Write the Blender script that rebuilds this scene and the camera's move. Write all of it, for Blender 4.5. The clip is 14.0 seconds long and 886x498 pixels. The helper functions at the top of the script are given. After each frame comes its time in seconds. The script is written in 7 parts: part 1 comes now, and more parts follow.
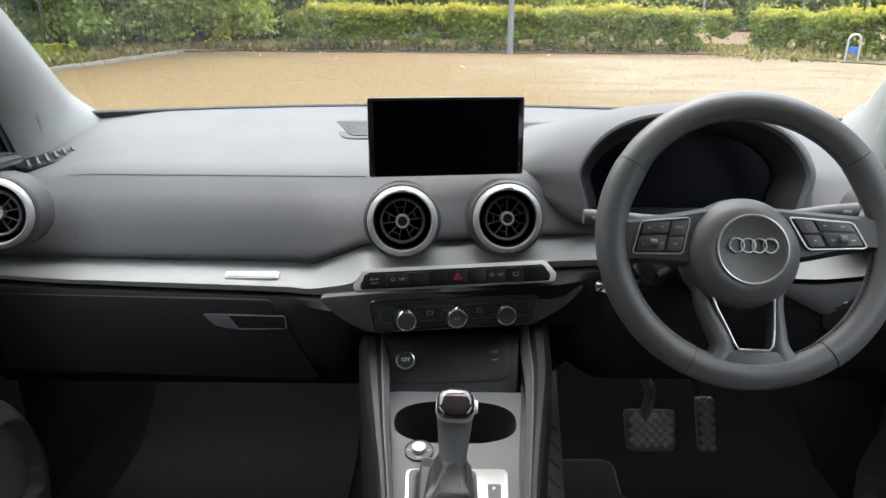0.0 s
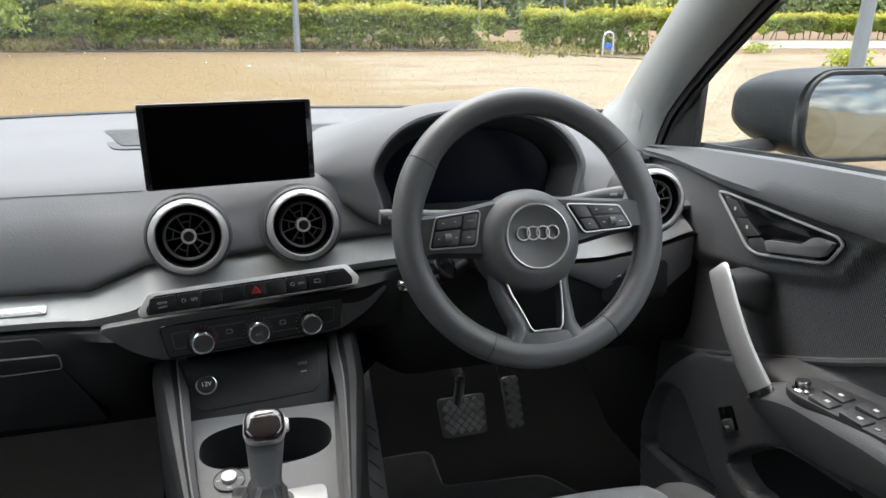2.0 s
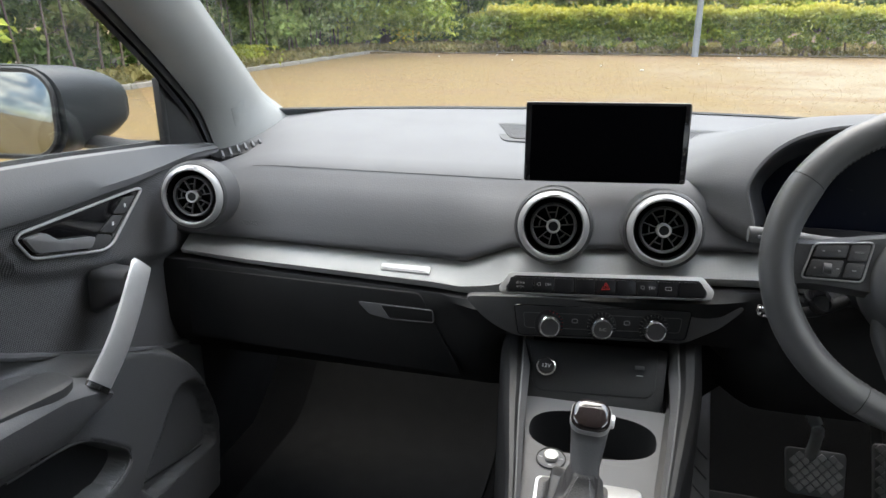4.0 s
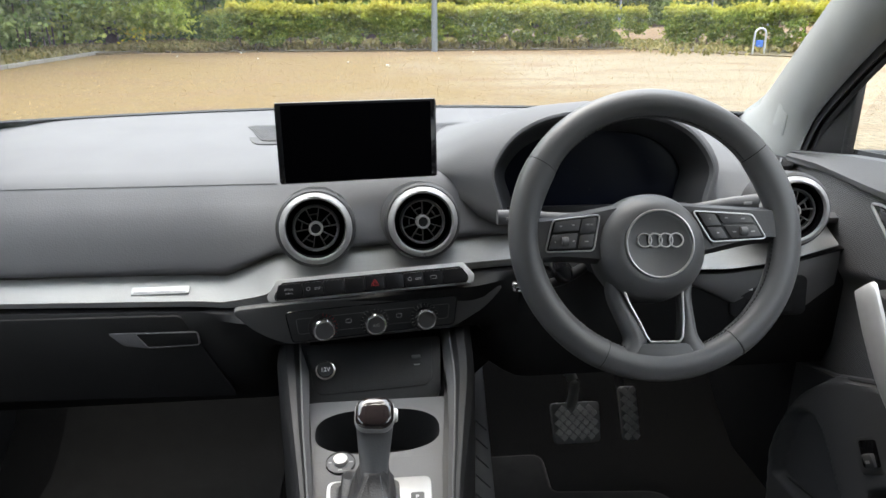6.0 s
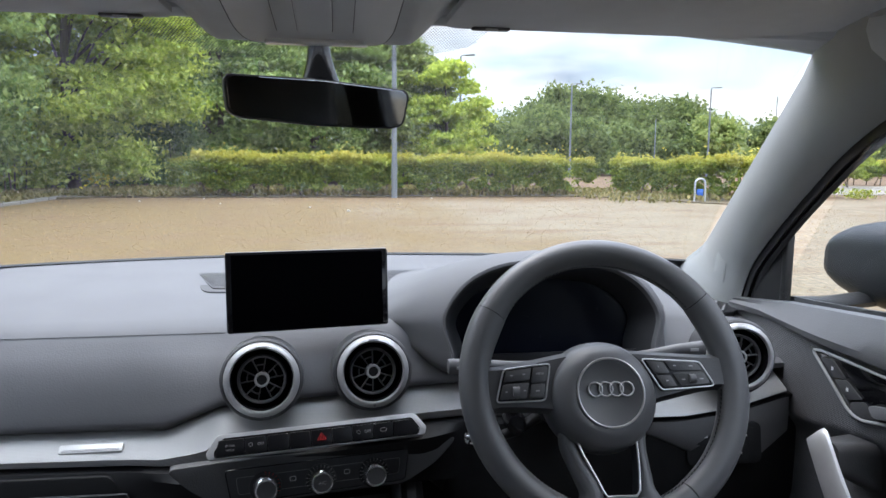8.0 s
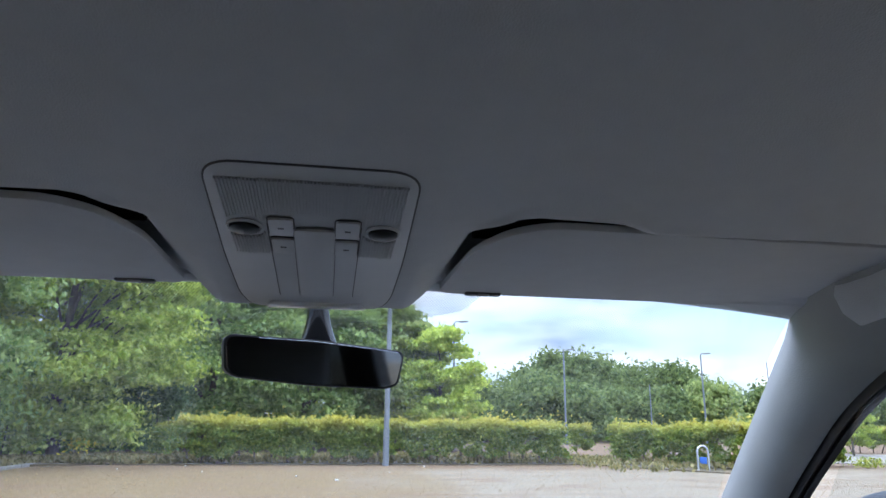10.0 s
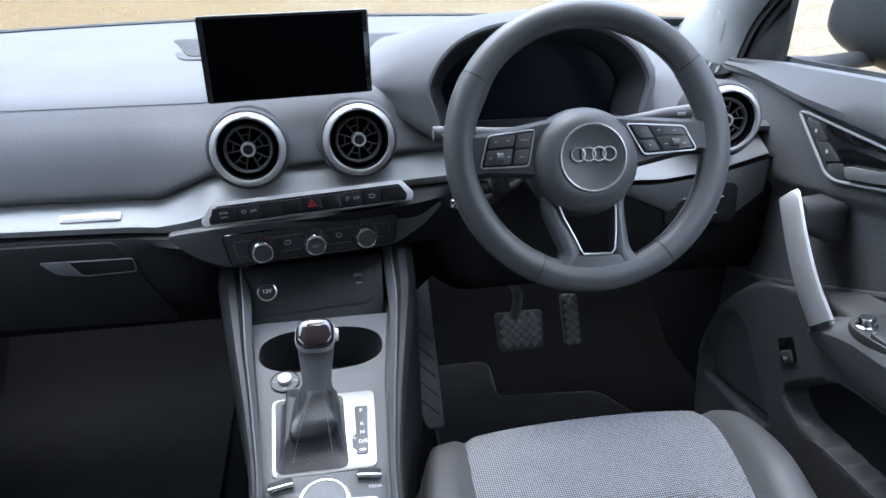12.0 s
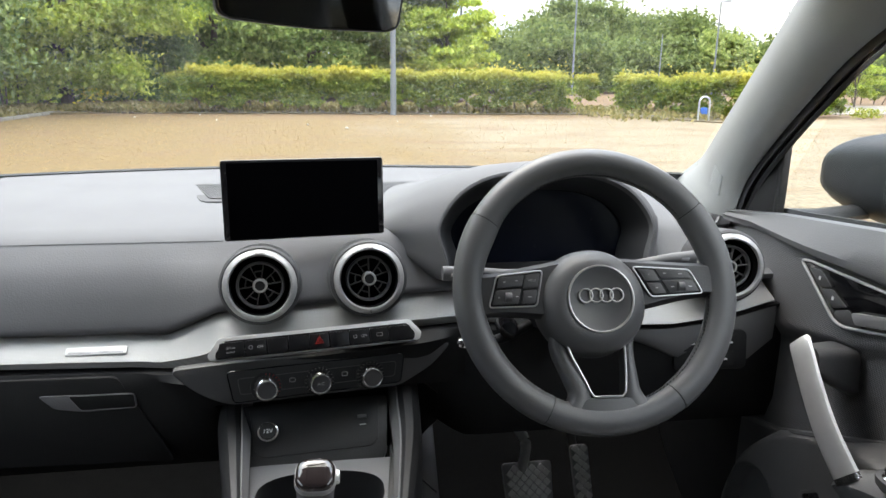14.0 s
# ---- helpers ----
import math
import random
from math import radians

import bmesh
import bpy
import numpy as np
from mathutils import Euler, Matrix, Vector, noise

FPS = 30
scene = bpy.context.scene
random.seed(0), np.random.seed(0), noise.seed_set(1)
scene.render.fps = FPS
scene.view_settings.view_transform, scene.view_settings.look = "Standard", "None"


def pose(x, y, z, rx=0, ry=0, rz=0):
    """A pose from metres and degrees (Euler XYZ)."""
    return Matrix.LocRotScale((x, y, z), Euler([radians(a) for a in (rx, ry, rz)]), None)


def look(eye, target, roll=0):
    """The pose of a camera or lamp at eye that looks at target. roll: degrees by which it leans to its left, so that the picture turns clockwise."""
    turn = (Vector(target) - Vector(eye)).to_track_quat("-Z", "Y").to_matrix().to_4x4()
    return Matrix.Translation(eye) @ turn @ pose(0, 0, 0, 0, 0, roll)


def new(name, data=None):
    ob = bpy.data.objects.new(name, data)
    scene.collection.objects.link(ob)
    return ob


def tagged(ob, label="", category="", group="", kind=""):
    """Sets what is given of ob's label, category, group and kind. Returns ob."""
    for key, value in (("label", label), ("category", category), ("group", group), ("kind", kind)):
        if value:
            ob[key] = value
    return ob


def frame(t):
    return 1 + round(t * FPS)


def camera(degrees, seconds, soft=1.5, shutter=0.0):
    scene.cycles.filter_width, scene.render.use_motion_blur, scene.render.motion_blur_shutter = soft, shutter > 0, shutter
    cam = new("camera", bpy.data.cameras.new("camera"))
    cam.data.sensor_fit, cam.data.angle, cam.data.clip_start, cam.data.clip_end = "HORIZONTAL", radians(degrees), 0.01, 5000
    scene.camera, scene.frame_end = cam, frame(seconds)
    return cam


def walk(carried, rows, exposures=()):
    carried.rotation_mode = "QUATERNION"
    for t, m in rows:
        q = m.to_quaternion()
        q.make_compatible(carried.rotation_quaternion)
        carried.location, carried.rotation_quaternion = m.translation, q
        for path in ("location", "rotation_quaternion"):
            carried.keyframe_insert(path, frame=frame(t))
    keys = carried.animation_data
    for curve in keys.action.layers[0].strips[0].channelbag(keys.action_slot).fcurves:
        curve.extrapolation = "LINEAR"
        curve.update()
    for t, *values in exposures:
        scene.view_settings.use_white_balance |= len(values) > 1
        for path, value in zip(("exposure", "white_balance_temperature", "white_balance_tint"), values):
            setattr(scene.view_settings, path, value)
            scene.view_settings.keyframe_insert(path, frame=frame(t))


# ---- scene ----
cam = camera(66.0, 14.0)
PATH = [
    (0, (-0.008, 0.061, 1.195), (-0.022, 1.951, 0.541), 0.4),
    (0.5, (-0.004, 0.066, 1.197), (0.035, 1.956, 0.542), 0.5),
    (1, (0.0, 0.073, 1.199), (0.363, 1.928, 0.544), 0.6),
    (1.5, (0.005, 0.074, 1.2), (0.534, 1.89, 0.549), 0.7),
    (2, (0.004, 0.076, 1.198), (0.545, 1.887, 0.544), 0.8),
    (2.5, (0.004, 0.069, 1.198), (0.403, 1.915, 0.542), 0.7),
    (3, (0.008, 0.061, 1.198), (0.044, 1.952, 0.547), 0.4),
    (3.2, (0.009, 0.058, 1.198), (-0.109, 1.946, 0.548), 0.2),
    (3.6, (0.011, 0.058, 1.198), (-0.352, 1.916, 0.546), 0.0),
    (4.0, (0.012, 0.059, 1.198), (-0.472, 1.890, 0.547), -0.1),
    (4.4, (0.013, 0.060, 1.199), (-0.492, 1.884, 0.548), -0.1),
    (4.8, (0.014, 0.061, 1.200), (-0.402, 1.905, 0.549), -0.1),
    (5.1, (0.015, 0.062, 1.201), (-0.255, 1.935, 0.550), -0.1),
    (5.3, (0.016, 0.063, 1.202), (-0.141, 1.947, 0.551), -0.1),
    (5.5, (0.018, 0.065, 1.204), (-0.046, 1.954, 0.55), -0.3),
    (6, (0.017, 0.073, 1.2), (0.196, 1.953, 0.541), -0.1),
    (6.5, (0.017, 0.073, 1.201), (0.3, 1.94, 0.543), 0.1),
    (7, (0.017, 0.075, 1.201), (0.308, 1.942, 0.545), 0.1),
    (7.5, (0.024, 0.075, 1.205), (0.323, 1.993, 0.722), 0.3),
    (8, (0.03, 0.075, 1.209), (0.335, 2.034, 0.952), 0.4),
    (8.5, (0.028, 0.072, 1.206), (0.329, 2.045, 1.334), 0.4),
    (8.7, (0.027, 0.073, 1.207), (0.326, 2.029, 1.501), 0.6),
    (9.0, (0.027, 0.072, 1.206), (0.323, 1.985, 1.690), 0.6),
    (9.4, (0.027, 0.070, 1.205), (0.323, 1.950, 1.805), 0.6),
    (9.8, (0.028, 0.068, 1.204), (0.330, 1.952, 1.775), 0.6),
    (10.2, (0.029, 0.066, 1.203), (0.342, 1.990, 1.590), 0.5),
    (10.5, (0.03, 0.065, 1.203), (0.351, 2.022, 1.385), 0.4),
    (10.8, (0.03, 0.064, 1.203), (0.356, 2.037, 1.175), 0.3),
    (11, (0.032, 0.066, 1.205), (0.357, 2.031, 1.027), 0.3),
    (11.5, (0.037, 0.07, 1.209), (0.352, 1.967, 0.66), 0.1),
    (12, (0.041, 0.074, 1.21), (0.334, 1.835, 0.308), -0.2),
    (12.5, (0.041, 0.079, 1.204), (0.307, 1.759, 0.153), 0.2),
    (13, (0.042, 0.082, 1.204), (0.313, 1.786, 0.193), 0.3),
    (13.5, (0.04, 0.077, 1.202), (0.321, 1.912, 0.458), 0.7),
    (14, (0.035, 0.066, 1.196), (0.337, 1.982, 0.707), 0.7),
]
EXPOSURES = [(0.0, 1.37, 7500, 11), (7.0, 1.37, 7500, 11), (7.6, 1.26, 7400, 13), (8.1, 0.98, 6450, 14), (8.7, 0.96, 5750, 14), (10.8, 0.92, 5800, 16), (11.4, 1.05, 5900, 18), (12.0, 1.62, 6200, 12), (12.5, 2.12, 8300, 12), (13.2, 2.2, 8300, 12), (13.5, 2.0, 8000, 12), (14.0, 1.42, 7500, 11)]
walk(cam, [(t, look(eye, target, roll)) for t, eye, target, roll in PATH], EXPOSURES)

# ---- world and sun ----
world = bpy.data.worlds.new("overcast_sky")
scene.world = world
world.use_nodes = True
wn, wl = world.node_tree.nodes, world.node_tree.links
wn.clear()
w_out = wn.new("ShaderNodeOutputWorld")
w_bg = wn.new("ShaderNodeBackground")
w_sky = wn.new("ShaderNodeTexSky")
w_sky.sky_type, w_sky.sun_disc = "NISHITA", False
w_sky.sun_elevation, w_sky.sun_rotation = radians(64), radians(-13)
w_tc = wn.new("ShaderNodeTexCoord")
w_map = wn.new("ShaderNodeMapping")
w_map.inputs["Scale"].default_value = (1.0, 1.0, 3.2)
w_noise = wn.new("ShaderNodeTexNoise")
w_noise.inputs["Scale"].default_value, w_noise.inputs["Detail"].default_value = 2.6, 7.0
w_ramp = wn.new("ShaderNodeValToRGB")
w_ramp.color_ramp.elements[0].position, w_ramp.color_ramp.elements[1].position = 0.30, 0.58
w_shade = wn.new("ShaderNodeValToRGB")
w_shade.color_ramp.elements[0].color, w_shade.color_ramp.elements[1].color = (2.0, 2.5, 3.3, 1), (7.0, 7.2, 7.5, 1)
w_shade.color_ramp.elements[0].position, w_shade.color_ramp.elements[1].position = 0.40, 0.66
w_noise2 = wn.new("ShaderNodeTexNoise")
w_noise2.inputs["Scale"].default_value, w_noise2.inputs["Detail"].default_value = 4.1, 6.0
w_mix = wn.new("ShaderNodeMix")
w_mix.data_type = "RGBA"
wl.new(w_tc.outputs["Generated"], w_map.inputs["Vector"])
wl.new(w_map.outputs["Vector"], w_noise.inputs["Vector"])
wl.new(w_map.outputs["Vector"], w_noise2.inputs["Vector"])
wl.new(w_noise.outputs["Fac"], w_ramp.inputs["Fac"])
wl.new(w_noise2.outputs["Fac"], w_shade.inputs["Fac"])
wl.new(w_ramp.outputs["Color"], w_mix.inputs["Factor"])
wl.new(w_sky.outputs["Color"], w_mix.inputs["A"])
wl.new(w_shade.outputs["Color"], w_mix.inputs["B"])
# an overcast sky is darker at the horizon than overhead
w_sep = wn.new("ShaderNodeSeparateXYZ")
w_grad = wn.new("ShaderNodeMapRange")
w_grad.interpolation_type = "SMOOTHSTEP"
for key, value in (("From Min", 0.26), ("From Max", 0.90), ("To Min", 0.36), ("To Max", 2.35)):
    w_grad.inputs[key].default_value = value
w_mul = wn.new("ShaderNodeVectorMath")
w_mul.operation = "SCALE"
wl.new(w_tc.outputs["Generated"], w_sep.inputs["Vector"])
wl.new(w_sep.outputs["Z"], w_grad.inputs["Value"])
wl.new(w_mix.outputs["Result"], w_mul.inputs[0])
wl.new(w_grad.outputs["Result"], w_mul.inputs["Scale"])
wl.new(w_mul.outputs["Vector"], w_bg.inputs["Color"])
wl.new(w_bg.outputs["Background"], w_out.inputs["Surface"])
w_bg.inputs["Strength"].default_value = 0.38

sun = new("sun", bpy.data.lights.new("sun", "SUN"))
sun.data.energy, sun.data.angle, sun.data.color = 0.6, radians(30), (1.0, 0.94, 0.84)
sun.matrix_world = look((0, 0, 0), (0.10, -0.42, -0.90))


# ---- materials ----
def material(name, color, rough=0.5, metal=0.0, color2=None, scale=60.0, grain=0.0, grain_scale=600.0, spec=0.5, coat=0.0, blotch=0.15, sheen=0.0):
    """Principled surface: two tones mixed by broad noise, fine grain as relief."""
    m = bpy.data.materials.new(name)
    m.use_nodes = True
    n, l = m.node_tree.nodes, m.node_tree.links
    b = n["Principled BSDF"]
    b.inputs["Metallic"].default_value = metal
    b.inputs["Specular IOR Level"].default_value = spec
    b.inputs["Coat Weight"].default_value = coat
    b.inputs["Sheen Weight"].default_value = sheen
    tc = n.new("ShaderNodeTexCoord")
    noi = n.new("ShaderNodeTexNoise")
    noi.inputs["Scale"].default_value, noi.inputs["Detail"].default_value = scale, 5.0
    l.new(tc.outputs["Object"], noi.inputs["Vector"])
    mix = n.new("ShaderNodeMix")
    mix.data_type = "RGBA"
    c2 = color2 or tuple(c * (1 - blotch) for c in color)
    mix.inputs["A"].default_value, mix.inputs["B"].default_value = (*color, 1), (*c2, 1)
    l.new(noi.outputs["Fac"], mix.inputs["Factor"])
    l.new(mix.outputs["Result"], b.inputs["Base Color"])
    rr = n.new("ShaderNodeMapRange")
    rr.inputs["To Min"].default_value, rr.inputs["To Max"].default_value = max(0.02, rough - 0.06), min(1, rough + 0.06)
    l.new(noi.outputs["Fac"], rr.inputs["Value"])
    l.new(rr.outputs["Result"], b.inputs["Roughness"])
    if grain:
        g = n.new("ShaderNodeTexVoronoi")
        g.inputs["Scale"].default_value = grain_scale
        l.new(tc.outputs["Object"], g.inputs["Vector"])
        bump = n.new("ShaderNodeBump")
        bump.inputs["Strength"].default_value, bump.inputs["Distance"].default_value = grain, 0.0006
        l.new(g.outputs["Distance"], bump.inputs["Height"])
        l.new(bump.outputs["Normal"], b.inputs["Normal"])
    return m


def woven(name, dark, light, size, rough=0.8, metal=0.0, relief=0.4, axes=("X", "Y"), thresh=0.5):
    """A weave of small lozenges of two colours, with relief. size: metres a repeat."""
    m = material(name, light, rough, metal)
    n, l = m.node_tree.nodes, m.node_tree.links
    b = n["Principled BSDF"]
    tc = n.new("ShaderNodeTexCoord")
    sep = n.new("ShaderNodeSeparateXYZ")
    l.new(tc.outputs["Object"], sep.inputs["Vector"])
    waves = []
    for sign in (1, -1):
        a = n.new("ShaderNodeMath"); a.operation = "MULTIPLY_ADD"
        l.new(sep.outputs[axes[1]], a.inputs[0]); a.inputs[1].default_value = sign * 1.0
        l.new(sep.outputs[axes[0]], a.inputs[2])
        k = n.new("ShaderNodeMath"); k.operation = "MULTIPLY"; k.inputs[1].default_value = 2 * math.pi / size
        l.new(a.outputs[0], k.inputs[0])
        s = n.new("ShaderNodeMath"); s.operation = "SINE"
        l.new(k.outputs[0], s.inputs[0])
        waves.append(s)
    p = n.new("ShaderNodeMath"); p.operation = "MULTIPLY"
    l.new(waves[0].outputs[0], p.inputs[0]); l.new(waves[1].outputs[0], p.inputs[1])
    f = n.new("ShaderNodeMapRange")
    f.inputs["From Min"].default_value, f.inputs["From Max"].default_value = thresh - 0.40, thresh + 0.12
    l.new(p.outputs[0], f.inputs["Value"])
    mix = n.new("ShaderNodeMix"); mix.data_type = "RGBA"
    mix.inputs["A"].default_value, mix.inputs["B"].default_value = (*light, 1), (*dark, 1)
    l.new(f.outputs["Result"], mix.inputs["Factor"])
    l.new(mix.outputs["Result"], b.inputs["Base Color"])
    bump = n.new("ShaderNodeBump")
    bump.inputs["Strength"].default_value, bump.inputs["Distance"].default_value = relief, 0.0008
    l.new(p.outputs[0], bump.inputs["Height"])
    l.new(bump.outputs["Normal"], b.inputs["Normal"])
    return m


def glass(name, tint, base=0.02):
    """A thin pane: clear, with a Fresnel gloss."""
    m = bpy.data.materials.new(name)
    m.use_nodes = True
    n, l = m.node_tree.nodes, m.node_tree.links
    n.clear()
    out, mix = n.new("ShaderNodeOutputMaterial"), n.new("ShaderNodeMixShader")
    tr, gl, lw = n.new("ShaderNodeBsdfTransparent"), n.new("ShaderNodeBsdfGlossy"), n.new("ShaderNodeLayerWeight")
    tr.inputs["Color"].default_value = (*tint, 1)
    gl.inputs["Roughness"].default_value = 0.02
    lw.inputs["Blend"].default_value = 0.5
    pw, sc = n.new("ShaderNodeMath"), n.new("ShaderNodeMath")
    pw.operation, sc.operation = "POWER", "MULTIPLY_ADD"
    pw.inputs[1].default_value, sc.inputs[1].default_value, sc.inputs[2].default_value = 5.0, 0.45, base
    l.new(lw.outputs["Facing"], pw.inputs[0])
    l.new(pw.outputs[0], sc.inputs[0])
    l.new(sc.outputs[0], mix.inputs["Fac"])
    l.new(tr.outputs["BSDF"], mix.inputs[1]); l.new(gl.outputs["BSDF"], mix.inputs[2])
    l.new(mix.outputs["Shader"], out.inputs["Surface"])
    return m


PAD = material("grey_soft_touch_plastic", (0.120, 0.121, 0.1245), 0.72, spec=0.24, grain=0.22, grain_scale=420, scale=9)
SHELL = material("charcoal_door_plastic", (0.084, 0.0855, 0.088), 0.5, grain=0.3, grain_scale=500, scale=12)
PLINTH = material("grey_perforated_panel", (0.056, 0.057, 0.059), 0.7, grain=0.4, grain_scale=380, scale=12)
PAD_DARK = material("dark_grey_plastic", (0.118, 0.119, 0.122), 0.55, grain=0.3, grain_scale=500, scale=12)
BLACK = material("black_plastic", (0.016, 0.0168, 0.0180), 0.50, spec=0.34, grain=0.25, grain_scale=600, scale=20)
SOFT_BLACK = material("soft_black_panel_plastic", (0.030, 0.031, 0.033), 0.5, spec=0.4, grain=0.25, grain_scale=600, scale=20)
DECK = material("grey_console_plastic", (0.145, 0.146, 0.148), 0.6, spec=0.3, grain=0.2, grain_scale=420, scale=9)
LOWER = material("black_lower_dash_plastic", (0.009, 0.0094, 0.0100), 0.55, spec=0.25, grain=0.25, grain_scale=600, scale=20)
GLOSS = material("gloss_black", (0.006, 0.006, 0.007), 0.12, coat=0.5)
GLOSS_SOFT = material("satin_black_plastic", (0.010, 0.010, 0.011), 0.30, spec=0.3, scale=40)
KNOB_GLASS = material("dark_brown_gloss", (0.020, 0.015, 0.015), 0.10, coat=0.8)
VANE = material("grey_vent_plastic", (0.075, 0.075, 0.077), 0.42, scale=40)
DISPLAY = material("blue_black_instrument_glass", (0.0030, 0.0046, 0.0100), 0.25, spec=0.10)
SCREEN = material("black_screen_glass", (0.0015, 0.0015, 0.002), 0.22, spec=0.02)
TRIM = woven("textured_aluminium_trim", (0.285, 0.285, 0.277), (0.335, 0.335, 0.327), 0.0036, 0.54, 0.36, 0.12, ("X", "Y"), 0.3)
SILVER = material("satin_silver", (0.60, 0.60, 0.59), 0.34, 0.75, scale=80)
RING = material("satin_vent_ring_metal", (0.40, 0.40, 0.395), 0.30, 0.3, scale=60)
SATIN = material("matt_silver_paint", (0.50, 0.50, 0.49), 0.42, 0.35, scale=60)
LEVER = material("dark_satin_metal", (0.32, 0.32, 0.32), 0.35, 0.5)
CHROME = material("chrome", (0.82, 0.82, 0.82), 0.20, 1.0)
LEATHER = material("black_wheel_leather", (0.100, 0.1015, 0.1035), 0.42, grain=0.14, grain_scale=700, scale=14)
BOOT = material("soft_black_leather", (0.032, 0.032, 0.033), 0.46, grain=0.4, grain_scale=500, scale=30)
SEAT_SIDE = material("anthracite_leatherette", (0.092, 0.092, 0.092), 0.45, grain=0.4, grain_scale=520, scale=10)
SEAT_CLOTH = woven("grey_woven_seat_cloth", (0.085, 0.087, 0.092), (0.34, 0.34, 0.345), 0.0054, 0.85, 0, 0.6, ("X", "Y"), 0.15)
BLACK2 = material("charcoal_plastic", (0.060, 0.0605, 0.062), 0.5, grain=0.3, grain_scale=520, scale=12)
DOOR_CLOTH = woven("dark_woven_door_cloth", (0.034, 0.034, 0.035), (0.150, 0.151, 0.154), 0.0052, 0.75, 0, 0.6, ("Y", "Z"), 0.3)
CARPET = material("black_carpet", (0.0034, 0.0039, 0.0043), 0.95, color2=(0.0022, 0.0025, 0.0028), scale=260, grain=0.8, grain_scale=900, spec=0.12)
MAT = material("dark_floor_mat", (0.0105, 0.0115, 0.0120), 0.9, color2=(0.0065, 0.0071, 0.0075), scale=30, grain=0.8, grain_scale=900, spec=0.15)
LINER = material("grey_headliner_fabric", (0.56, 0.57, 0.575), 0.95, color2=(0.50, 0.51, 0.52), scale=40, grain=0.5, grain_scale=700)
PILLAR = material("light_grey_pillar_plastic", (0.27, 0.28, 0.275), 0.55, grain=0.3, grain_scale=600, scale=14)
CONSOLE_GREY = material("light_grey_roof_console_plastic", (0.55, 0.56, 0.565), 0.5, grain=0.2, scale=14)
PAINT = material("dark_grey_car_paint", (0.012, 0.015, 0.017), 0.40, spec=0.22)
WHITE = material("white_print", (0.75, 0.75, 0.75), 0.5)
GREYPRINT = material("grey_print", (0.36, 0.36, 0.36), 0.5)
RED = material("red_print", (0.55, 0.03, 0.03), 0.4)
THREAD = material("grey_thread", (0.32, 0.32, 0.31), 0.8)
CONTROL_GREY = material("grey_touch_plastic", (0.23, 0.23, 0.228), 0.55, grain=0.2)
STITCH = material("black_thread", (0.010, 0.010, 0.010), 0.7)
MIRROR = material("mirror_silvering", (0.34, 0.37, 0.38), 0.015, 1.0, blotch=0.02)
DIMMED = material("dimmed_mirror_silvering", (0.22, 0.23, 0.24), 0.015, 1.0, blotch=0.02)
PANE = glass("clear_window_glass", (0.95, 0.97, 0.965), 0.05)
# dark tint added to limit the light that enters from the rear
REAR_TINT = glass("light_cutting_rear_glass", (0.24, 0.255, 0.25), 0.05)


# ---- building helpers ----
def thing(name, at=(0, 0, 0), label="", category="", group="", kind=""):
    ob = new(name)
    ob.location = at
    ob.empty_display_size = 0.1
    return tagged(ob, label, category, group, kind)


def linked(name, bm, mat, sharp=38):
    me = bpy.data.meshes.new(name)
    bmesh.ops.recalc_face_normals(bm, faces=bm.faces)
    bm.to_mesh(me)
    bm.free()
    me.polygons.foreach_set("use_smooth", [True] * len(me.polygons))
    me.set_sharp_from_angle(angle=radians(sharp))
    me.materials.append(mat)
    return new(name, me)


def part(name, bm, mat, parent, label="", sharp=38):
    """Links a bmesh, in world coordinates, as one mesh under a thing or a part."""
    ob = linked(name, bm, mat, sharp)
    ob.parent = parent
    ob.matrix_parent_inverse = Matrix.Translation(parent.location).inverted() if parent.parent is None else Matrix.Identity(4)
    return tagged(ob, label)


def basis(origin, xdir, normal):
    """A frame with x along xdir, z along normal."""
    z = Vector(normal).normalized()
    x = Vector(xdir)
    x = (x - z * x.dot(z)).normalized()
    y = z.cross(x)
    m = Matrix((x, y, z)).transposed().to_4x4()
    m.translation = origin
    return m


def poly_prism(bm, outline, depth, m, bevel=0.0, segs=2, top_scale=1.0):
    """Extrudes a flat outline (x, y) from z = -depth to 0 of the frame m; bevel rounds all its edges."""
    b2 = bmesh.new()
    cx = sum(p[0] for p in outline) / len(outline)
    cy = sum(p[1] for p in outline) / len(outline)
    lo = [b2.verts.new((x, y, -depth)) for x, y in outline]
    hi = [b2.verts.new((cx + (x - cx) * top_scale, cy + (y - cy) * top_scale, 0)) for x, y in outline]
    k = len(outline)
    b2.faces.new(hi)
    b2.faces.new(lo[::-1])
    for i in range(k):
        b2.faces.new((lo[i], lo[(i + 1) % k], hi[(i + 1) % k], hi[i]))
    bmesh.ops.recalc_face_normals(b2, faces=b2.faces)
    if bevel:
        bmesh.ops.bevel(b2, geom=list(b2.edges), offset=bevel, segments=segs, affect="EDGES", profile=0.5, clamp_overlap=True)
    absorb(bm, b2, m)


def absorb(bm, b2, m=None):
    """Adds the mesh b2, moved by m, to bm."""
    if m is not None:
        bmesh.ops.transform(b2, matrix=m, verts=b2.verts)
    me = bpy.data.meshes.new("tmp")
    b2.to_mesh(me)
    b2.free()
    bm.from_mesh(me)
    bpy.data.meshes.remove(me)


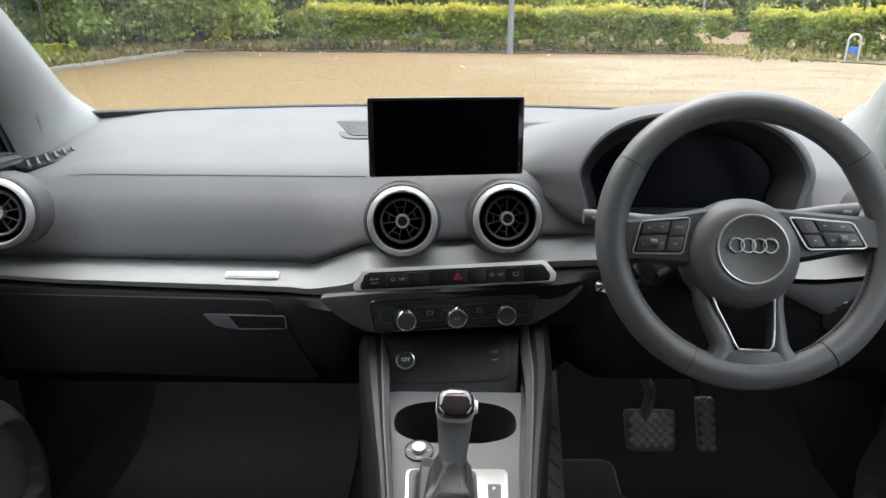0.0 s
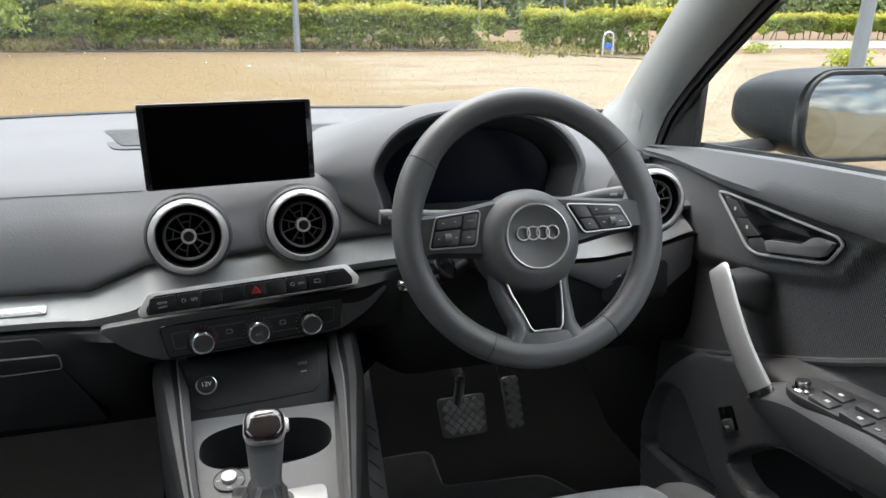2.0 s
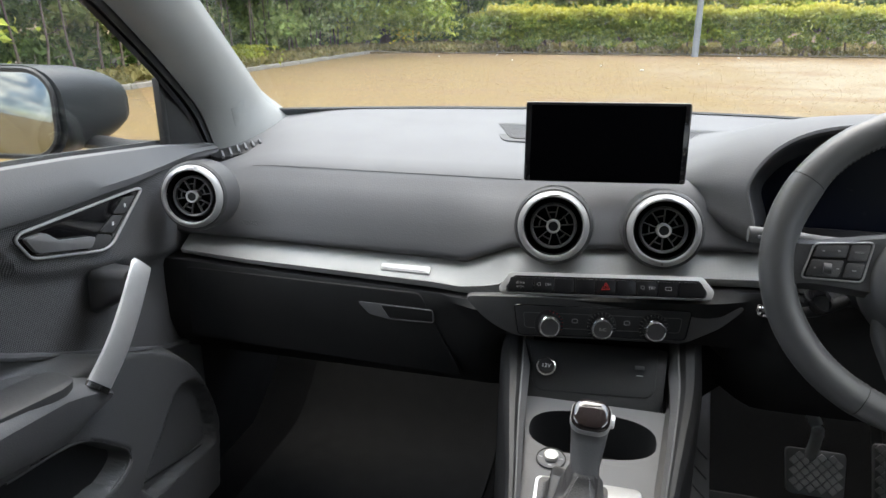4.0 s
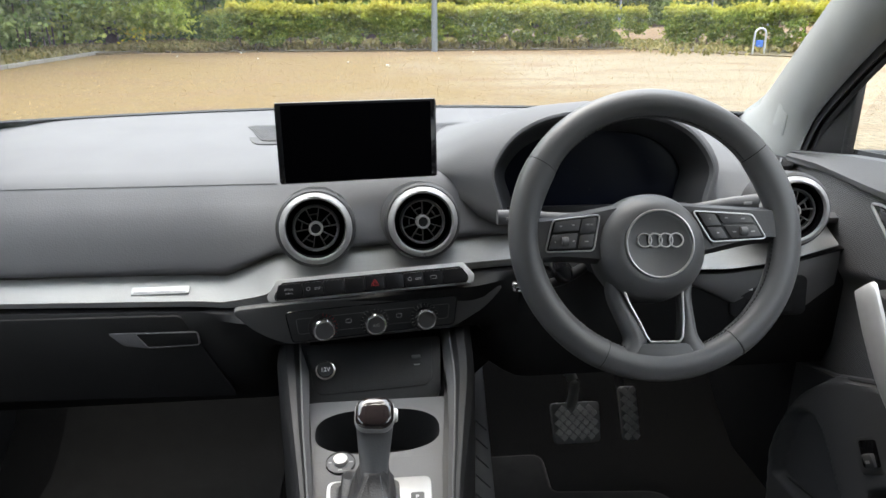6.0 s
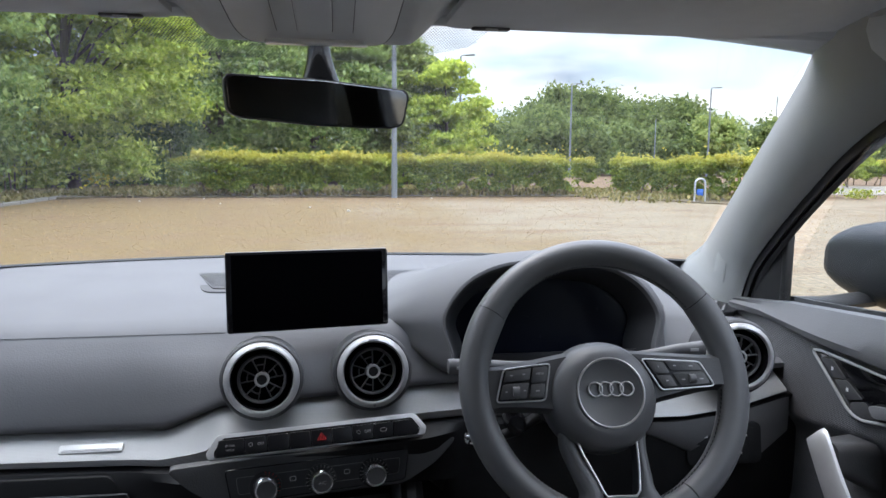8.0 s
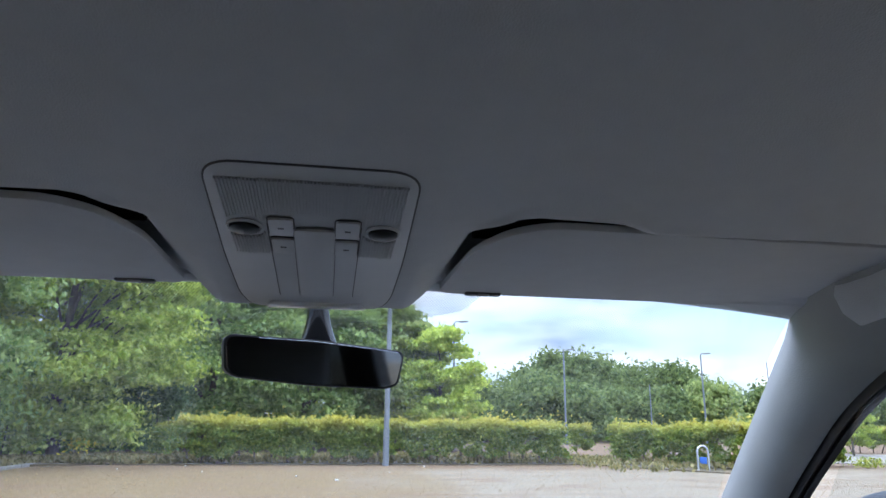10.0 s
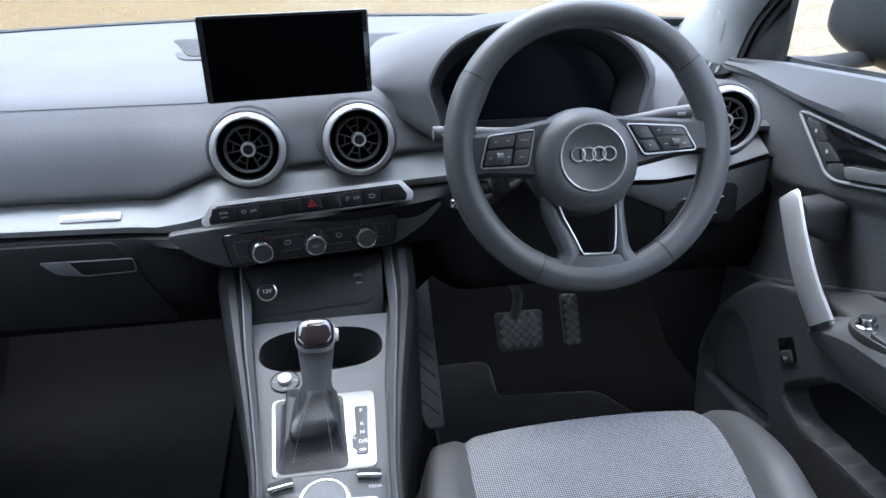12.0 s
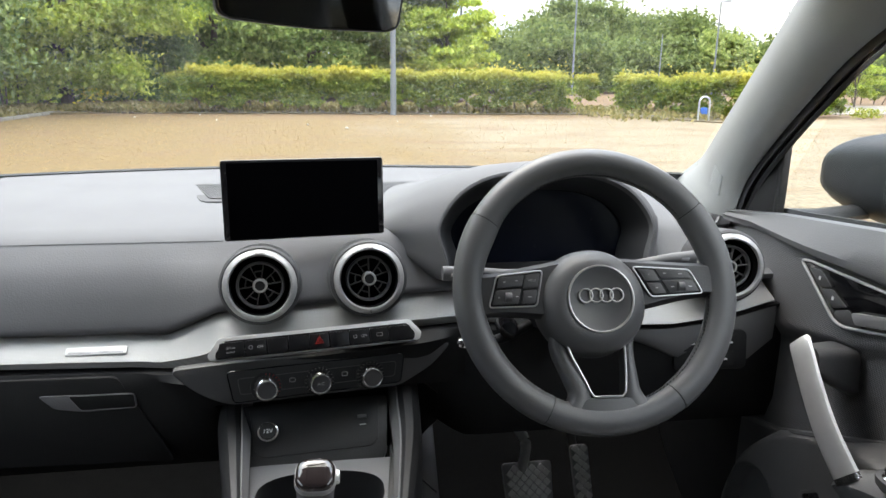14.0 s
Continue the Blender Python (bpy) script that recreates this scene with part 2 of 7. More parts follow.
def rounded(w, h, r, n=5, cx=0.0, cy=0.0):
    """The outline of a rectangle with rounded corners."""
    pts = []
    r = min(r, w / 2 - 1e-5, h / 2 - 1e-5)
    for sx, sy, a0 in ((1, 1, 0), (-1, 1, 90), (-1, -1, 180), (1, -1, 270)):
        for i in range(n):
            a = radians(a0 + 90 * i / (n - 1))
            pts.append((cx + sx * (w / 2 - r) + r * math.cos(a), cy + sy * (h / 2 - r) + r * math.sin(a)))
    return pts


def round_corners(outline, r, n=4):
    """Rounds the corners of any outline."""
    out = []
    k = len(outline)
    for i in range(k):
        a, b, c = (Vector(outline[(i + j) % k]) for j in (-1, 0, 1))
        d = min(r, (a - b).length * 0.45, (c - b).length * 0.45)
        p, q = b + (a - b).normalized() * d, b + (c - b).normalized() * d
        for j in range(n):
            t = j / (n - 1)
            out.append(tuple(p * (1 - t) ** 2 + b * 2 * t * (1 - t) + q * t ** 2))
    return out


def box(bm, size, m, bevel=0.002, segs=2):
    w, d, h = size
    b2 = bmesh.new()
    bmesh.ops.create_cube(b2, size=1.0)
    bmesh.ops.scale(b2, vec=(w, d, h), verts=b2.verts)
    if bevel:
        bmesh.ops.bevel(b2, geom=list(b2.edges), offset=bevel, segments=segs, affect="EDGES", profile=0.5, clamp_overlap=True)
    absorb(bm, b2, m)


def lathe(bm, profile, m, seg=40, closed=False, sy=1.0):
    """Turns a profile of (radius, z) round z of the frame m."""
    rings = []
    for r, z in profile:
        if r < 1e-6:
            rings.append([bm.verts.new(m @ Vector((0, 0, z)))])
        else:
            rings.append([bm.verts.new(m @ Vector((r * math.cos(2 * math.pi * i / seg), sy * r * math.sin(2 * math.pi * i / seg), z))) for i in range(seg)])
    pairs = list(zip(rings, rings[1:])) + ([(rings[-1], rings[0])] if closed else [])
    for a, b in pairs:
        for i in range(seg):
            j = (i + 1) % seg
            quad = [a[i % len(a)], a[j % len(a)], b[j % len(b)], b[i % len(b)]]
            quad = list(dict.fromkeys(quad))
            if len(quad) > 2:
                bm.faces.new(quad)


def loft(bm, rings, closed=True, caps=True):
    """Joins rings of equal length; closed: each ring is a loop."""
    vs = [[bm.verts.new(p) for p in ring] for ring in rings]
    k = len(vs[0])
    for a, b in zip(vs, vs[1:]):
        for i in range(k if closed else k - 1):
            j = (i + 1) % k
            bm.faces.new((a[i], a[j], b[j], b[i]))
    if caps and closed:
        bm.faces.new(vs[0][::-1])
        bm.faces.new(vs[-1])
    return vs


def tube(bm, path, radius, seg=10, closed=False, flat=1.0, up=(0, 0, 1)):
    """A tube along points; radius: a number or one for each point. flat squeezes it along up."""
    pts = [Vector(p) for p in path]
    n = len(pts)
    rings = []
    for i, p in enumerate(pts):
        a = pts[(i - 1) % n] if closed or i else pts[i]
        b = pts[(i + 1) % n] if closed or i < n - 1 else pts[i]
        d = (b - a).normalized()
        u = Vector(up)
        if abs(d.dot(u)) > 0.95:
            u = Vector((0, 1, 0)) if abs(d.y) < 0.9 else Vector((1, 0, 0))
        s = d.cross(u).normalized()
        u = s.cross(d)
        r = radius[i] if isinstance(radius, (list, tuple)) else radius
        rings.append([p + s * r * math.cos(2 * math.pi * j / seg) + u * r * flat * math.sin(2 * math.pi * j / seg) for j in range(seg)])
    if closed:
        rings.append(rings[0])
    loft(bm, rings, True, not closed)
    if closed:
        bmesh.ops.remove_doubles(bm, verts=bm.verts, dist=1e-6)


def smooth_path(points, n=6):
    """A Catmull-Rom line through the points."""
    p = [Vector(q) for q in points]
    p = [p[0] * 2 - p[1]] + p + [p[-1] * 2 - p[-2]]
    out = []
    for i in range(1, len(p) - 2):
        for j in range(n):
            t = j / n
            out.append(0.5 * (2 * p[i] + (p[i + 1] - p[i - 1]) * t + (2 * p[i - 1] - 5 * p[i] + 4 * p[i + 1] - p[i + 2]) * t * t + (3 * p[i] - p[i - 1] - 3 * p[i + 1] + p[i + 2]) * t ** 3))
    return out + [p[-2]]


def outline_tube(bm, outline, radius, m, closed=True, seg=6):
    tube(bm, [m @ Vector((x, y, 0)) for x, y in outline], radius, seg, closed, up=m.col[2].to_3d())


def text(name, words, size, m, mat, parent, label="", bold=0.0):
    """Printed words, centred on the frame m, as a mesh."""
    cu = bpy.data.curves.new(name, "FONT")
    cu.body, cu.size, cu.align_x, cu.align_y, cu.extrude, cu.offset = words, size, "CENTER", "CENTER", 0.00008, bold
    tmp = bpy.data.objects.new("tmp_text", cu)
    scene.collection.objects.link(tmp)
    me = bpy.data.meshes.new_from_object(tmp.evaluated_get(bpy.context.evaluated_depsgraph_get()))
    bpy.data.objects.remove(tmp)
    bpy.data.curves.remove(cu)
    bm = bmesh.new()
    bm.from_mesh(me)
    bpy.data.meshes.remove(me)
    bmesh.ops.transform(bm, matrix=m, verts=bm.verts)
    return part(name, bm, mat, parent, label)


def lerp(a, b, t):
    return a + (b - a) * t


def ease(a, b, x):
    """0 below a, 1 above b, smooth between."""
    t = min(1, max(0, (x - a) / (b - a)))
    return t * t * (3 - 2 * t)


def pieces(values, x):
    """Straight-line interpolation in a table of (x, value)."""
    for (x0, v0), (x1, v1) in zip(values, values[1:]):
        if x <= x1:
            return lerp(v0, v1, max(0, (x - x0) / (x1 - x0)))
    return values[-1][1]


# ---- the car's shell: floor, roof, pillars, windows ----
def sheet(bm, f, us, vs, thick):
    """A curved sheet f(u, v) with a second skin pushed off by thick."""
    top = [[Vector(f(u, v)) for v in vs] for u in us]
    off = Vector(thick)
    rows = []
    for layer in (Vector((0, 0, 0)), off):
        rows.append([[bm.verts.new(p + layer) for p in line] for line in top])
    nu, nv = len(us), len(vs)
    for layer in rows:
        for i in range(nu - 1):
            for j in range(nv - 1):
                bm.faces.new((layer[i][j], layer[i + 1][j], layer[i + 1][j + 1], layer[i][j + 1]))
    a, b = rows
    for i in range(nu - 1):
        for j in (0, nv - 1):
            bm.faces.new((a[i][j], a[i + 1][j], b[i + 1][j], b[i][j]))
    for j in range(nv - 1):
        for i in (0, nu - 1):
            bm.faces.new((a[i][j], a[i][j + 1], b[i][j + 1], b[i][j]))


def span(a, b, n):
    return [a + (b - a) * i / (n - 1) for i in range(n)]


def console_plane(y):
    """Height of the roof console's face at y."""
    return lerp(1.377, 1.334, (y - 0.518) / 0.362)


def visor_edge(x):
    """Where the headliner ends over the visors; it steps forward outboard of the driver's pocket."""
    b = abs(x - 0.008)
    return 0.585 + (0.018 * ease(0.258, 0.306, x) - 0.040 * ease(0.28, 0.58, x) if x > 0 else 0.031 * ease(0.33, 0.38, b)) + 0.050 * (1 - ease(0.130, 0.185, b))


def roof_z(x, y):
    b = abs(x - 0.008)
    z = 1.432 - 0.061 * ease(0.12, 0.64, y) - 0.022 * (abs(x) / 0.6) ** 3
    e = visor_edge(x)
    recess = 0.050 * ease(e, e + 0.010, y) * ease(0.134, 0.160, b)
    lip = -0.004 * math.exp(-((y - e + 0.008) / 0.010) ** 2) * ease(0.134, 0.160, b)
    z = z + recess * (1 - ease(0.72, 0.80, y)) + lip
    dome = (1 - ease(0.098, 0.150, b)) * ease(0.30, 0.58, y)
    return lerp(z, min(z, console_plane(y) - 0.0006 + 0.022 * ease(0.858, 0.885, y)), dome)


bm = bmesh.new()
half = span(0.0, 0.09, 8) + span(0.098, 0.166, 22) + span(0.175, 0.25, 8) + span(0.258, 0.32, 14) + span(0.34, 0.632, 16)
sheet(bm, lambda x, y: (x, y, roof_z(x, y)), [0.008 - h for h in reversed(half[1:])] + [0.008 + h for h in half], span(-1.35, 0.10, 16) + span(0.13, 0.56, 20) + span(0.568, 0.635, 40) + span(0.645, 0.885, 26), (0, 0, 0.03))
ceiling = tagged(linked("ceiling", bm, LINER), "light grey woven fabric headliner of a car", "ceiling", kind="structure")

# floor pan with raised tunnel and toe board
bm = bmesh.new()
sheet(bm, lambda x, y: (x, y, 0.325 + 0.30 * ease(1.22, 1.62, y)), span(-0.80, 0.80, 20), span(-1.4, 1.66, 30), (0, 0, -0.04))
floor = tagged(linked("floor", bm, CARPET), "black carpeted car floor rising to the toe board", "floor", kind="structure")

bm = bmesh.new()
box(bm, (1.56, 0.03, 0.60), pose(0, 1.67, 0.64), 0)
tagged(linked("wall_north", bm, BLACK), "black bulkhead behind the dashboard of the car", "wall", kind="structure")
bm = bmesh.new()
box(bm, (1.56, 0.03, 0.72), pose(0, -1.40, 0.66), 0)
tagged(linked("wall_south", bm, BLACK), "black panel that closes the rear of the car", "wall", kind="structure")
for sx, nm in ((1, "wall_east"), (-1, "wall_west")):
    bm = bmesh.new()
    box(bm, (0.02, 3.06, 0.66), pose(sx * 0.80, 0.13, 0.63), 0)
    tagged(linked(nm, bm, PAINT), "dark grey painted steel outer side of the car", "car side", kind="structure")
    bm = bmesh.new()
    box(bm, (0.03, 0.64, 0.66), pose(sx * 0.758, 1.37, 0.64), 0.004)
    tagged(linked("kick_panel", bm, BLACK), "black plastic kick panel beside the footwell", "kick panel", kind="structure")
    # rear quarter and middle pillar
    bm = bmesh.new()
    loft(bm, [[(sx * 0.735, y0, 0.96), (sx * 0.735, y1, 0.96), (sx * 0.775, y1, 0.96), (sx * 0.775, y0, 0.96)] if k == 0 else
              [(sx * 0.60, y0 - 0.03, 1.42), (sx * 0.60, y1 - 0.03, 1.42), (sx * 0.64, y1 - 0.03, 1.42), (sx * 0.64, y0 - 0.03, 1.42)] for k in (0, 1) for y0, y1 in ((-0.215, -0.015),)])
    tagged(linked("pillar_middle", bm, BLACK2), "dark grey plastic middle pillar of the car", "pillar", kind="structure")
    bm = bmesh.new()
    loft(bm, [[(sx * 0.735, -1.38, 0.96), (sx * 0.735, -0.86, 0.96), (sx * 0.775, -0.86, 0.96), (sx * 0.775, -1.38, 0.96)],
              [(sx * 0.60, -1.38, 1.42), (sx * 0.60, -1.02, 1.42), (sx * 0.64, -1.02, 1.42), (sx * 0.64, -1.38, 1.42)]])
    tagged(linked("pillar_rear", bm, PILLAR), "light grey plastic rear pillar of the car", "pillar", kind="structure")

# windscreen pillars: inner edge a, outer edge b, from dashboard to roof
PILLARS = {1: ((0.752, 1.352, 1.000), (0.616, 0.840, 1.346)), -1: ((-0.716, 1.385, 1.000), (-0.600, 0.832, 1.348))}
OUTER_EDGE = ((0.735, 1.185, 0.935), (0.735, 1.170, 0.970), (0.731, 1.135, 1.035), (0.716, 1.047, 1.110), (0.690, 0.943, 1.176), (0.666, 0.857, 1.223), (0.640, 0.758, 1.263), (0.620, 0.660, 1.292), (0.610, 0.560, 1.315))
for sx, (a0, a1) in PILLARS.items():
    edge_b = smooth_path([(sx * x, y + (0.02 if sx < 0 else 0) * (1.3 - z) * 3, z) for x, y, z in OUTER_EDGE], 5)

    def pillar_at(s, t):
        """s up the pillar, t from the glass to the door."""
        a = Vector(a0).lerp(Vector(a1), s)
        k = min(len(edge_b) - 1.001, max(0, (s + 0.10) / 1.40 * (len(edge_b) - 1)))
        b = edge_b[int(k)].lerp(edge_b[int(k) + 1], k - int(k))
        flare = (1 - ease(-0.06, 0.13, s)) * 0.035
        a = a + Vector((-sx * flare, -flare * 0.2, 0)) + Vector((-sx * 0.035, 0.0, 0.01)) * ease(0.90, 1.20, s)
        inn = Vector((-sx * 0.75, -0.6, -0.25)).normalized()
        swell = math.sin(math.pi * min(1, t * 1.02)) ** 0.7 * 0.024
        return a + (b - a) * t + inn * swell, a, b

    rings = []
    for s in span(-0.08, 1.28, 30):
        ring = [pillar_at(s, t)[0] for t in span(0, 1, 11)]
        _, a, b = pillar_at(s, 0)
        rings.append(ring + [b + Vector((sx * 0.05, 0.035, 0.02)), a + Vector((sx * 0.015, 0.03, 0.012))])
    bm = bmesh.new()
    loft(bm, rings)
    pil = tagged(linked("pillar_front", bm, PILLAR, 50), "light grey plastic windscreen pillar trim of the car", "pillar", kind="structure")
    # tweeter grille: fine ribs in the pillar's foot
    c, du, dv = pillar_at(0.150, 0.46)[0], pillar_at(0.175, 0.46)[0], pillar_at(0.150, 0.50)[0]
    up, wide = (du - c).normalized(), (dv - c).normalized()
    n = wide.cross(up)
    n = n if n.x * sx < 0 else -n
    m = basis(c - n * 0.0002, wide, n)
    bm = bmesh.new()
    poly_prism(bm, round_corners([(-0.020, -0.024), (0.020, -0.024), (0.018, 0.024), (-0.016, 0.024)], 0.006), 0.008, m, 0.0006)
    gr = tagged(linked("speaker_grille", bm, PILLAR), "light grey ribbed tweeter grille in the windscreen pillar", "speaker", "tweeter grilles")
    for i in range(11):
        bm = bmesh.new()
        box(bm, (0.032, 0.0018, 0.0010), m @ pose(0.000, -0.0200 + i * 0.0040, 0.0002), 0.0004, 1)
        part("rib", bm, PILLAR, gr)
    # black window frame and seal along the door side of the pillar, then back over the window
    ins = [p + Vector((sx * 0.004, 0.006, 0.0)) for p in edge_b[3:]] + [Vector((sx * 0.600, 0.40, 1.345)), Vector((sx * 0.592, 0.20, 1.365)), Vector((sx * 0.590, -0.15, 1.38)), Vector((sx * 0.59, -1.0, 1.37))]
    outs = [p + Vector((sx * 0.010, -0.028, -0.005)) for p in edge_b[3:]] + [Vector((sx * 0.618, 0.38, 1.325)), Vector((sx * 0.612, 0.20, 1.340)), Vector((sx * 0.61, -0.15, 1.355)), Vector((sx * 0.61, -1.0, 1.345))]
    bm = bmesh.new()
    loft(bm, [[p + Vector((sx * 0.012, 0.01, 0.01)), p, p.lerp(q, 0.45) + Vector((-sx * 0.006, -0.004, -0.004)), p.lerp(q, 0.5) + Vector((sx * 0.004, 0.002, 0.0)), p.lerp(q, 0.62) + Vector((-sx * 0.002, -0.004, -0.002)), q, q + Vector((sx * 0.015, 0.01, 0.008))] for p, q in zip(ins, outs)])
    tagged(linked("window_seal", bm, BLACK), "black rubber door seal and window frame", "window frame", kind="structure")
    # roof rail between headliner and window frame
    bm = bmesh.new()
    rail = [Vector((sx * 0.600, 0.72, 1.345)), Vector((sx * 0.594, 0.45, 1.372)), Vector((sx * 0.580, 0.1, 1.405)), Vector((sx * 0.58, -0.5, 1.40)), Vector((sx * 0.58, -1.3, 1.37))]
    tube(bm, smooth_path(rail, 5), 0.034, 10)
    tagged(linked("roof_rail", bm, LINER), "light grey fabric covered roof edge of the car", "roof rail", kind="structure")
    # side windows; the rear ones have a tint added to hold back light
    for y0, y1, z0, pane in ((-0.04, 1.10, 0.975, PANE), (-0.88, -0.24, 0.975, REAR_TINT)):
        bm = bmesh.new()
        loft(bm, [[(sx * 0.748, y0, z0), (sx * 0.748, y1, z0), (sx * 0.752, y1, z0), (sx * 0.752, y0, z0)],
                  [(sx * 0.612, y0, 1.37), (sx * 0.612, min(y1, 0.66), 1.37), (sx * 0.616, min(y1, 0.66), 1.37), (sx * 0.616, y0, 1.37)]])
        w = tagged(linked("window_side", bm, pane), "clear glass side window of the car" if pane is PANE else "rear side window of the car, tint added to dim the cabin", "window", kind="structure")
        w.visible_shadow = False


# tailgate window over the rear panel, tint added to cut light from behind
bm = bmesh.new()
loft(bm, [[(-0.62, -1.405, 1.015), (0.62, -1.405, 1.015), (0.62, -1.400, 1.015), (-0.62, -1.400, 1.015)],
          [(-0.58, -1.345, 1.405), (0.58, -1.345, 1.405), (0.58, -1.340, 1.405), (-0.58, -1.340, 1.405)]])
rear = tagged(linked("window_rear", bm, REAR_TINT), "tailgate window of the car, tint added to dim the cabin", "window", kind="structure")
rear.visible_shadow = False


# windscreen, bowed, with a dark band along the cowl and a dotted shade by the mirror
def screen_at(u, v):
    x0, x1 = lerp(-0.735, 0.755, u), lerp(-0.60, 0.60, u)
    yb = 1.56 - 0.33 * (x0 / 0.73) ** 2 * 0.52
    yt = 0.86 - 0.05 * (x1 / 0.6) ** 2
    bow = 0.035 * math.sin(math.pi * v)
    return (lerp(x0, x1, v), lerp(yb, yt, v), lerp(0.985, 1.372, v) + bow)


bm = bmesh.new()
sheet(bm, lambda u, v: screen_at(u, v), span(0, 1, 25), span(0, 1, 13), (0, 0.002, 0.004))
ws = tagged(linked("windscreen", bm, PANE), "clear laminated glass windscreen of the car", "windscreen", kind="structure")
ws.visible_shadow = False
FRIT = material("black_ceramic_edge", (0.006, 0.006, 0.006), 0.3)
bm = bmesh.new()
sheet(bm, lambda u, v: Vector(screen_at(u, v * 0.035)) + Vector((0, 0.006, 0.006)), span(0, 1, 25), span(0, 1, 3), (0, 0.003, 0.003))
tagged(linked("windscreen_edge", bm, FRIT), "black ceramic band along the foot of the windscreen", "windscreen edge", kind="structure")
bm = bmesh.new()
for iu in range(-62, 63):
    for iv in range(34):
        u, v = 0.506 + iu * 0.0030 + (0.0015 if iv % 2 else 0), 0.862 + iv * 0.0041
        edge = 0.868 + 0.050 * ease(0.075, 0.16, abs(u - 0.506)) + 0.10 * ease(0.145, 0.185, abs(u - 0.506))
        if v < edge:
            continue
        p, px, pv = (Vector(screen_at(*q)) for q in ((u, v), (u + 0.01, v), (u, v + 0.01)))
        m = basis(p + Vector((0, -0.004, -0.004)), px - p, (pv - p).cross(px - p))
        bm.faces.new([bm.verts.new(m @ Vector((0.0012 * math.cos(a), 0.0012 * math.sin(a), 0))) for a in span(0, 2 * math.pi * 5 / 6, 6)])
tagged(linked("windscreen_dots", bm, FRIT), "black dotted sunshade print round the mirror foot", "windscreen shade", kind="stuff")


# ---- dashboard ----
dash = thing("dashboard", (0, 1.0, 0.62), "grey soft-touch dashboard with silver trim and black lower panel", "dashboard")


def trim_top(x):
    return pieces([(-0.75, 0.841), (-0.21, 0.833), (-0.135, 0.866), (0.0, 0.869), (0.137, 0.874), (0.21, 0.878), (0.36, 0.884), (0.53, 0.880), (0.62, 0.884), (0.70, 0.891)], x)


def trim_skew(x):
    """How far the trim stands back from the middle's line: it slants towards the driver, then comes forward again."""
    return 0.110 * max(-0.14, min(0.15, x)) * ease(-0.26, -0.14, x) - 0.030 * ease(0.20, 0.36, x)


def dash_back(x):
    return 1.545 - 0.31 * min(abs(x), 0.72) ** 2


def dash_ring(x):
    """Section of the padded upper dashboard at x."""
    yb = dash_back(x)
    tt = trim_top(x)
    belly = lerp(tt, 0.957, lerp(0.13, 0.15, ease(-0.50, -0.12, x)))
    mid = ease(-0.21, -0.12, x) * (1 - ease(0.16, 0.24, x))
    fwd = 0.003 * mid
    side = ease(0.55, 0.72, abs(x))
    k = 0.03 * side
    cut = 0.095 * ease(0.196, 0.204, x) * (1 - ease(0.484, 0.492, x))
    ring = [(x, yb, 1.006 - k * 0.4), (x, lerp(yb, 1.10, 0.5), 0.993 - k), (x, 1.13, 0.971 - k), (x, 1.100, 0.9645 - k), (x, 1.088, 0.9575 - k),
            (x, 1.076, 0.947 - k), (x, 1.062, 0.934 - k * 0.7), (x, 1.046, 0.917 - k * 0.5), (x, 1.034 + fwd * 0.4, lerp(0.912, belly, 0.4)), (x, 1.024 + fwd * 0.8, lerp(0.91, belly, 0.8)), (x, 1.021 + fwd, belly + 0.001), (x, 1.0205 + fwd, belly - 0.003), (x, 1.022 + fwd, belly - 0.007),
            (x, 1.026 + fwd, lerp(belly, tt, 0.6)), (x, 1.034 + fwd, tt + 0.002), (x, 1.05 + fwd, tt - 0.006), (x, 1.20, tt - 0.01), (x, yb, 0.93)]
    sk = trim_skew(x)
    return [(px, y + (cut if y < 1.18 and z > 0.9135 else 0) + sk * (1 - ease(0.912, 0.950, z)) * (1 if y < 1.10 else 0), z) for px, y, z in ring]


bm = bmesh.new()
loft(bm, [dash_ring(x) for x in span(-0.745, 0.745, 240)])
pad = part("upper_pad", bm, PAD, dash, "grey grained soft-touch dashboard pad", 45)

# crease line bead on the passenger side
bm = bmesh.new()
tube(bm, [(x, 1.0865, 0.957 - 0.012 * ease(0.55, 0.72, -x)) for x in span(-0.595, -0.135, 24)], 0.0005, 6)
part("seam", bm, PAD, pad)

# speaker recess on top of the dashboard with a fine grille
m = basis((-0.003, 1.435, 0.9988), (1, 0, 0), (0, -0.058, 1))
bm = bmesh.new()
poly_prism(bm, round_corners([(-0.285, 0.085), (-0.19, -0.187), (0.185, -0.187), (0.285, 0.085)], 0.02), 0.010, m, 0.002)
part("speaker_plinth", bm, PLINTH, dash, "grey inset panel with a perforated speaker grille")
bm = bmesh.new()
poly_prism(bm, round_corners([(-0.225, -0.05), (-0.178, -0.172), (0.172, -0.172), (0.222, -0.05)], 0.012), 0.004, m @ pose(0, 0, 0.0018), 0.001)
gr = part("speaker_grille", bm, BLACK, dash, "fine black speaker grille")
bm = bmesh.new()
for i in range(90):
    for j in range(17):
        w = 0.175 + 0.045 * j / 17
        x = -w + 2 * w * i / 89
        poly_prism(bm, [(x, -0.165 + j * 0.006), (x + 0.0022, -0.165 + j * 0.006), (x + 0.0022, -0.1622 + j * 0.006), (x, -0.1622 + j * 0.006)], 0.001, m @ pose(0, 0, 0.0026))
tagged(part("mesh_dots", bm, PAD, gr), kind="stuff")

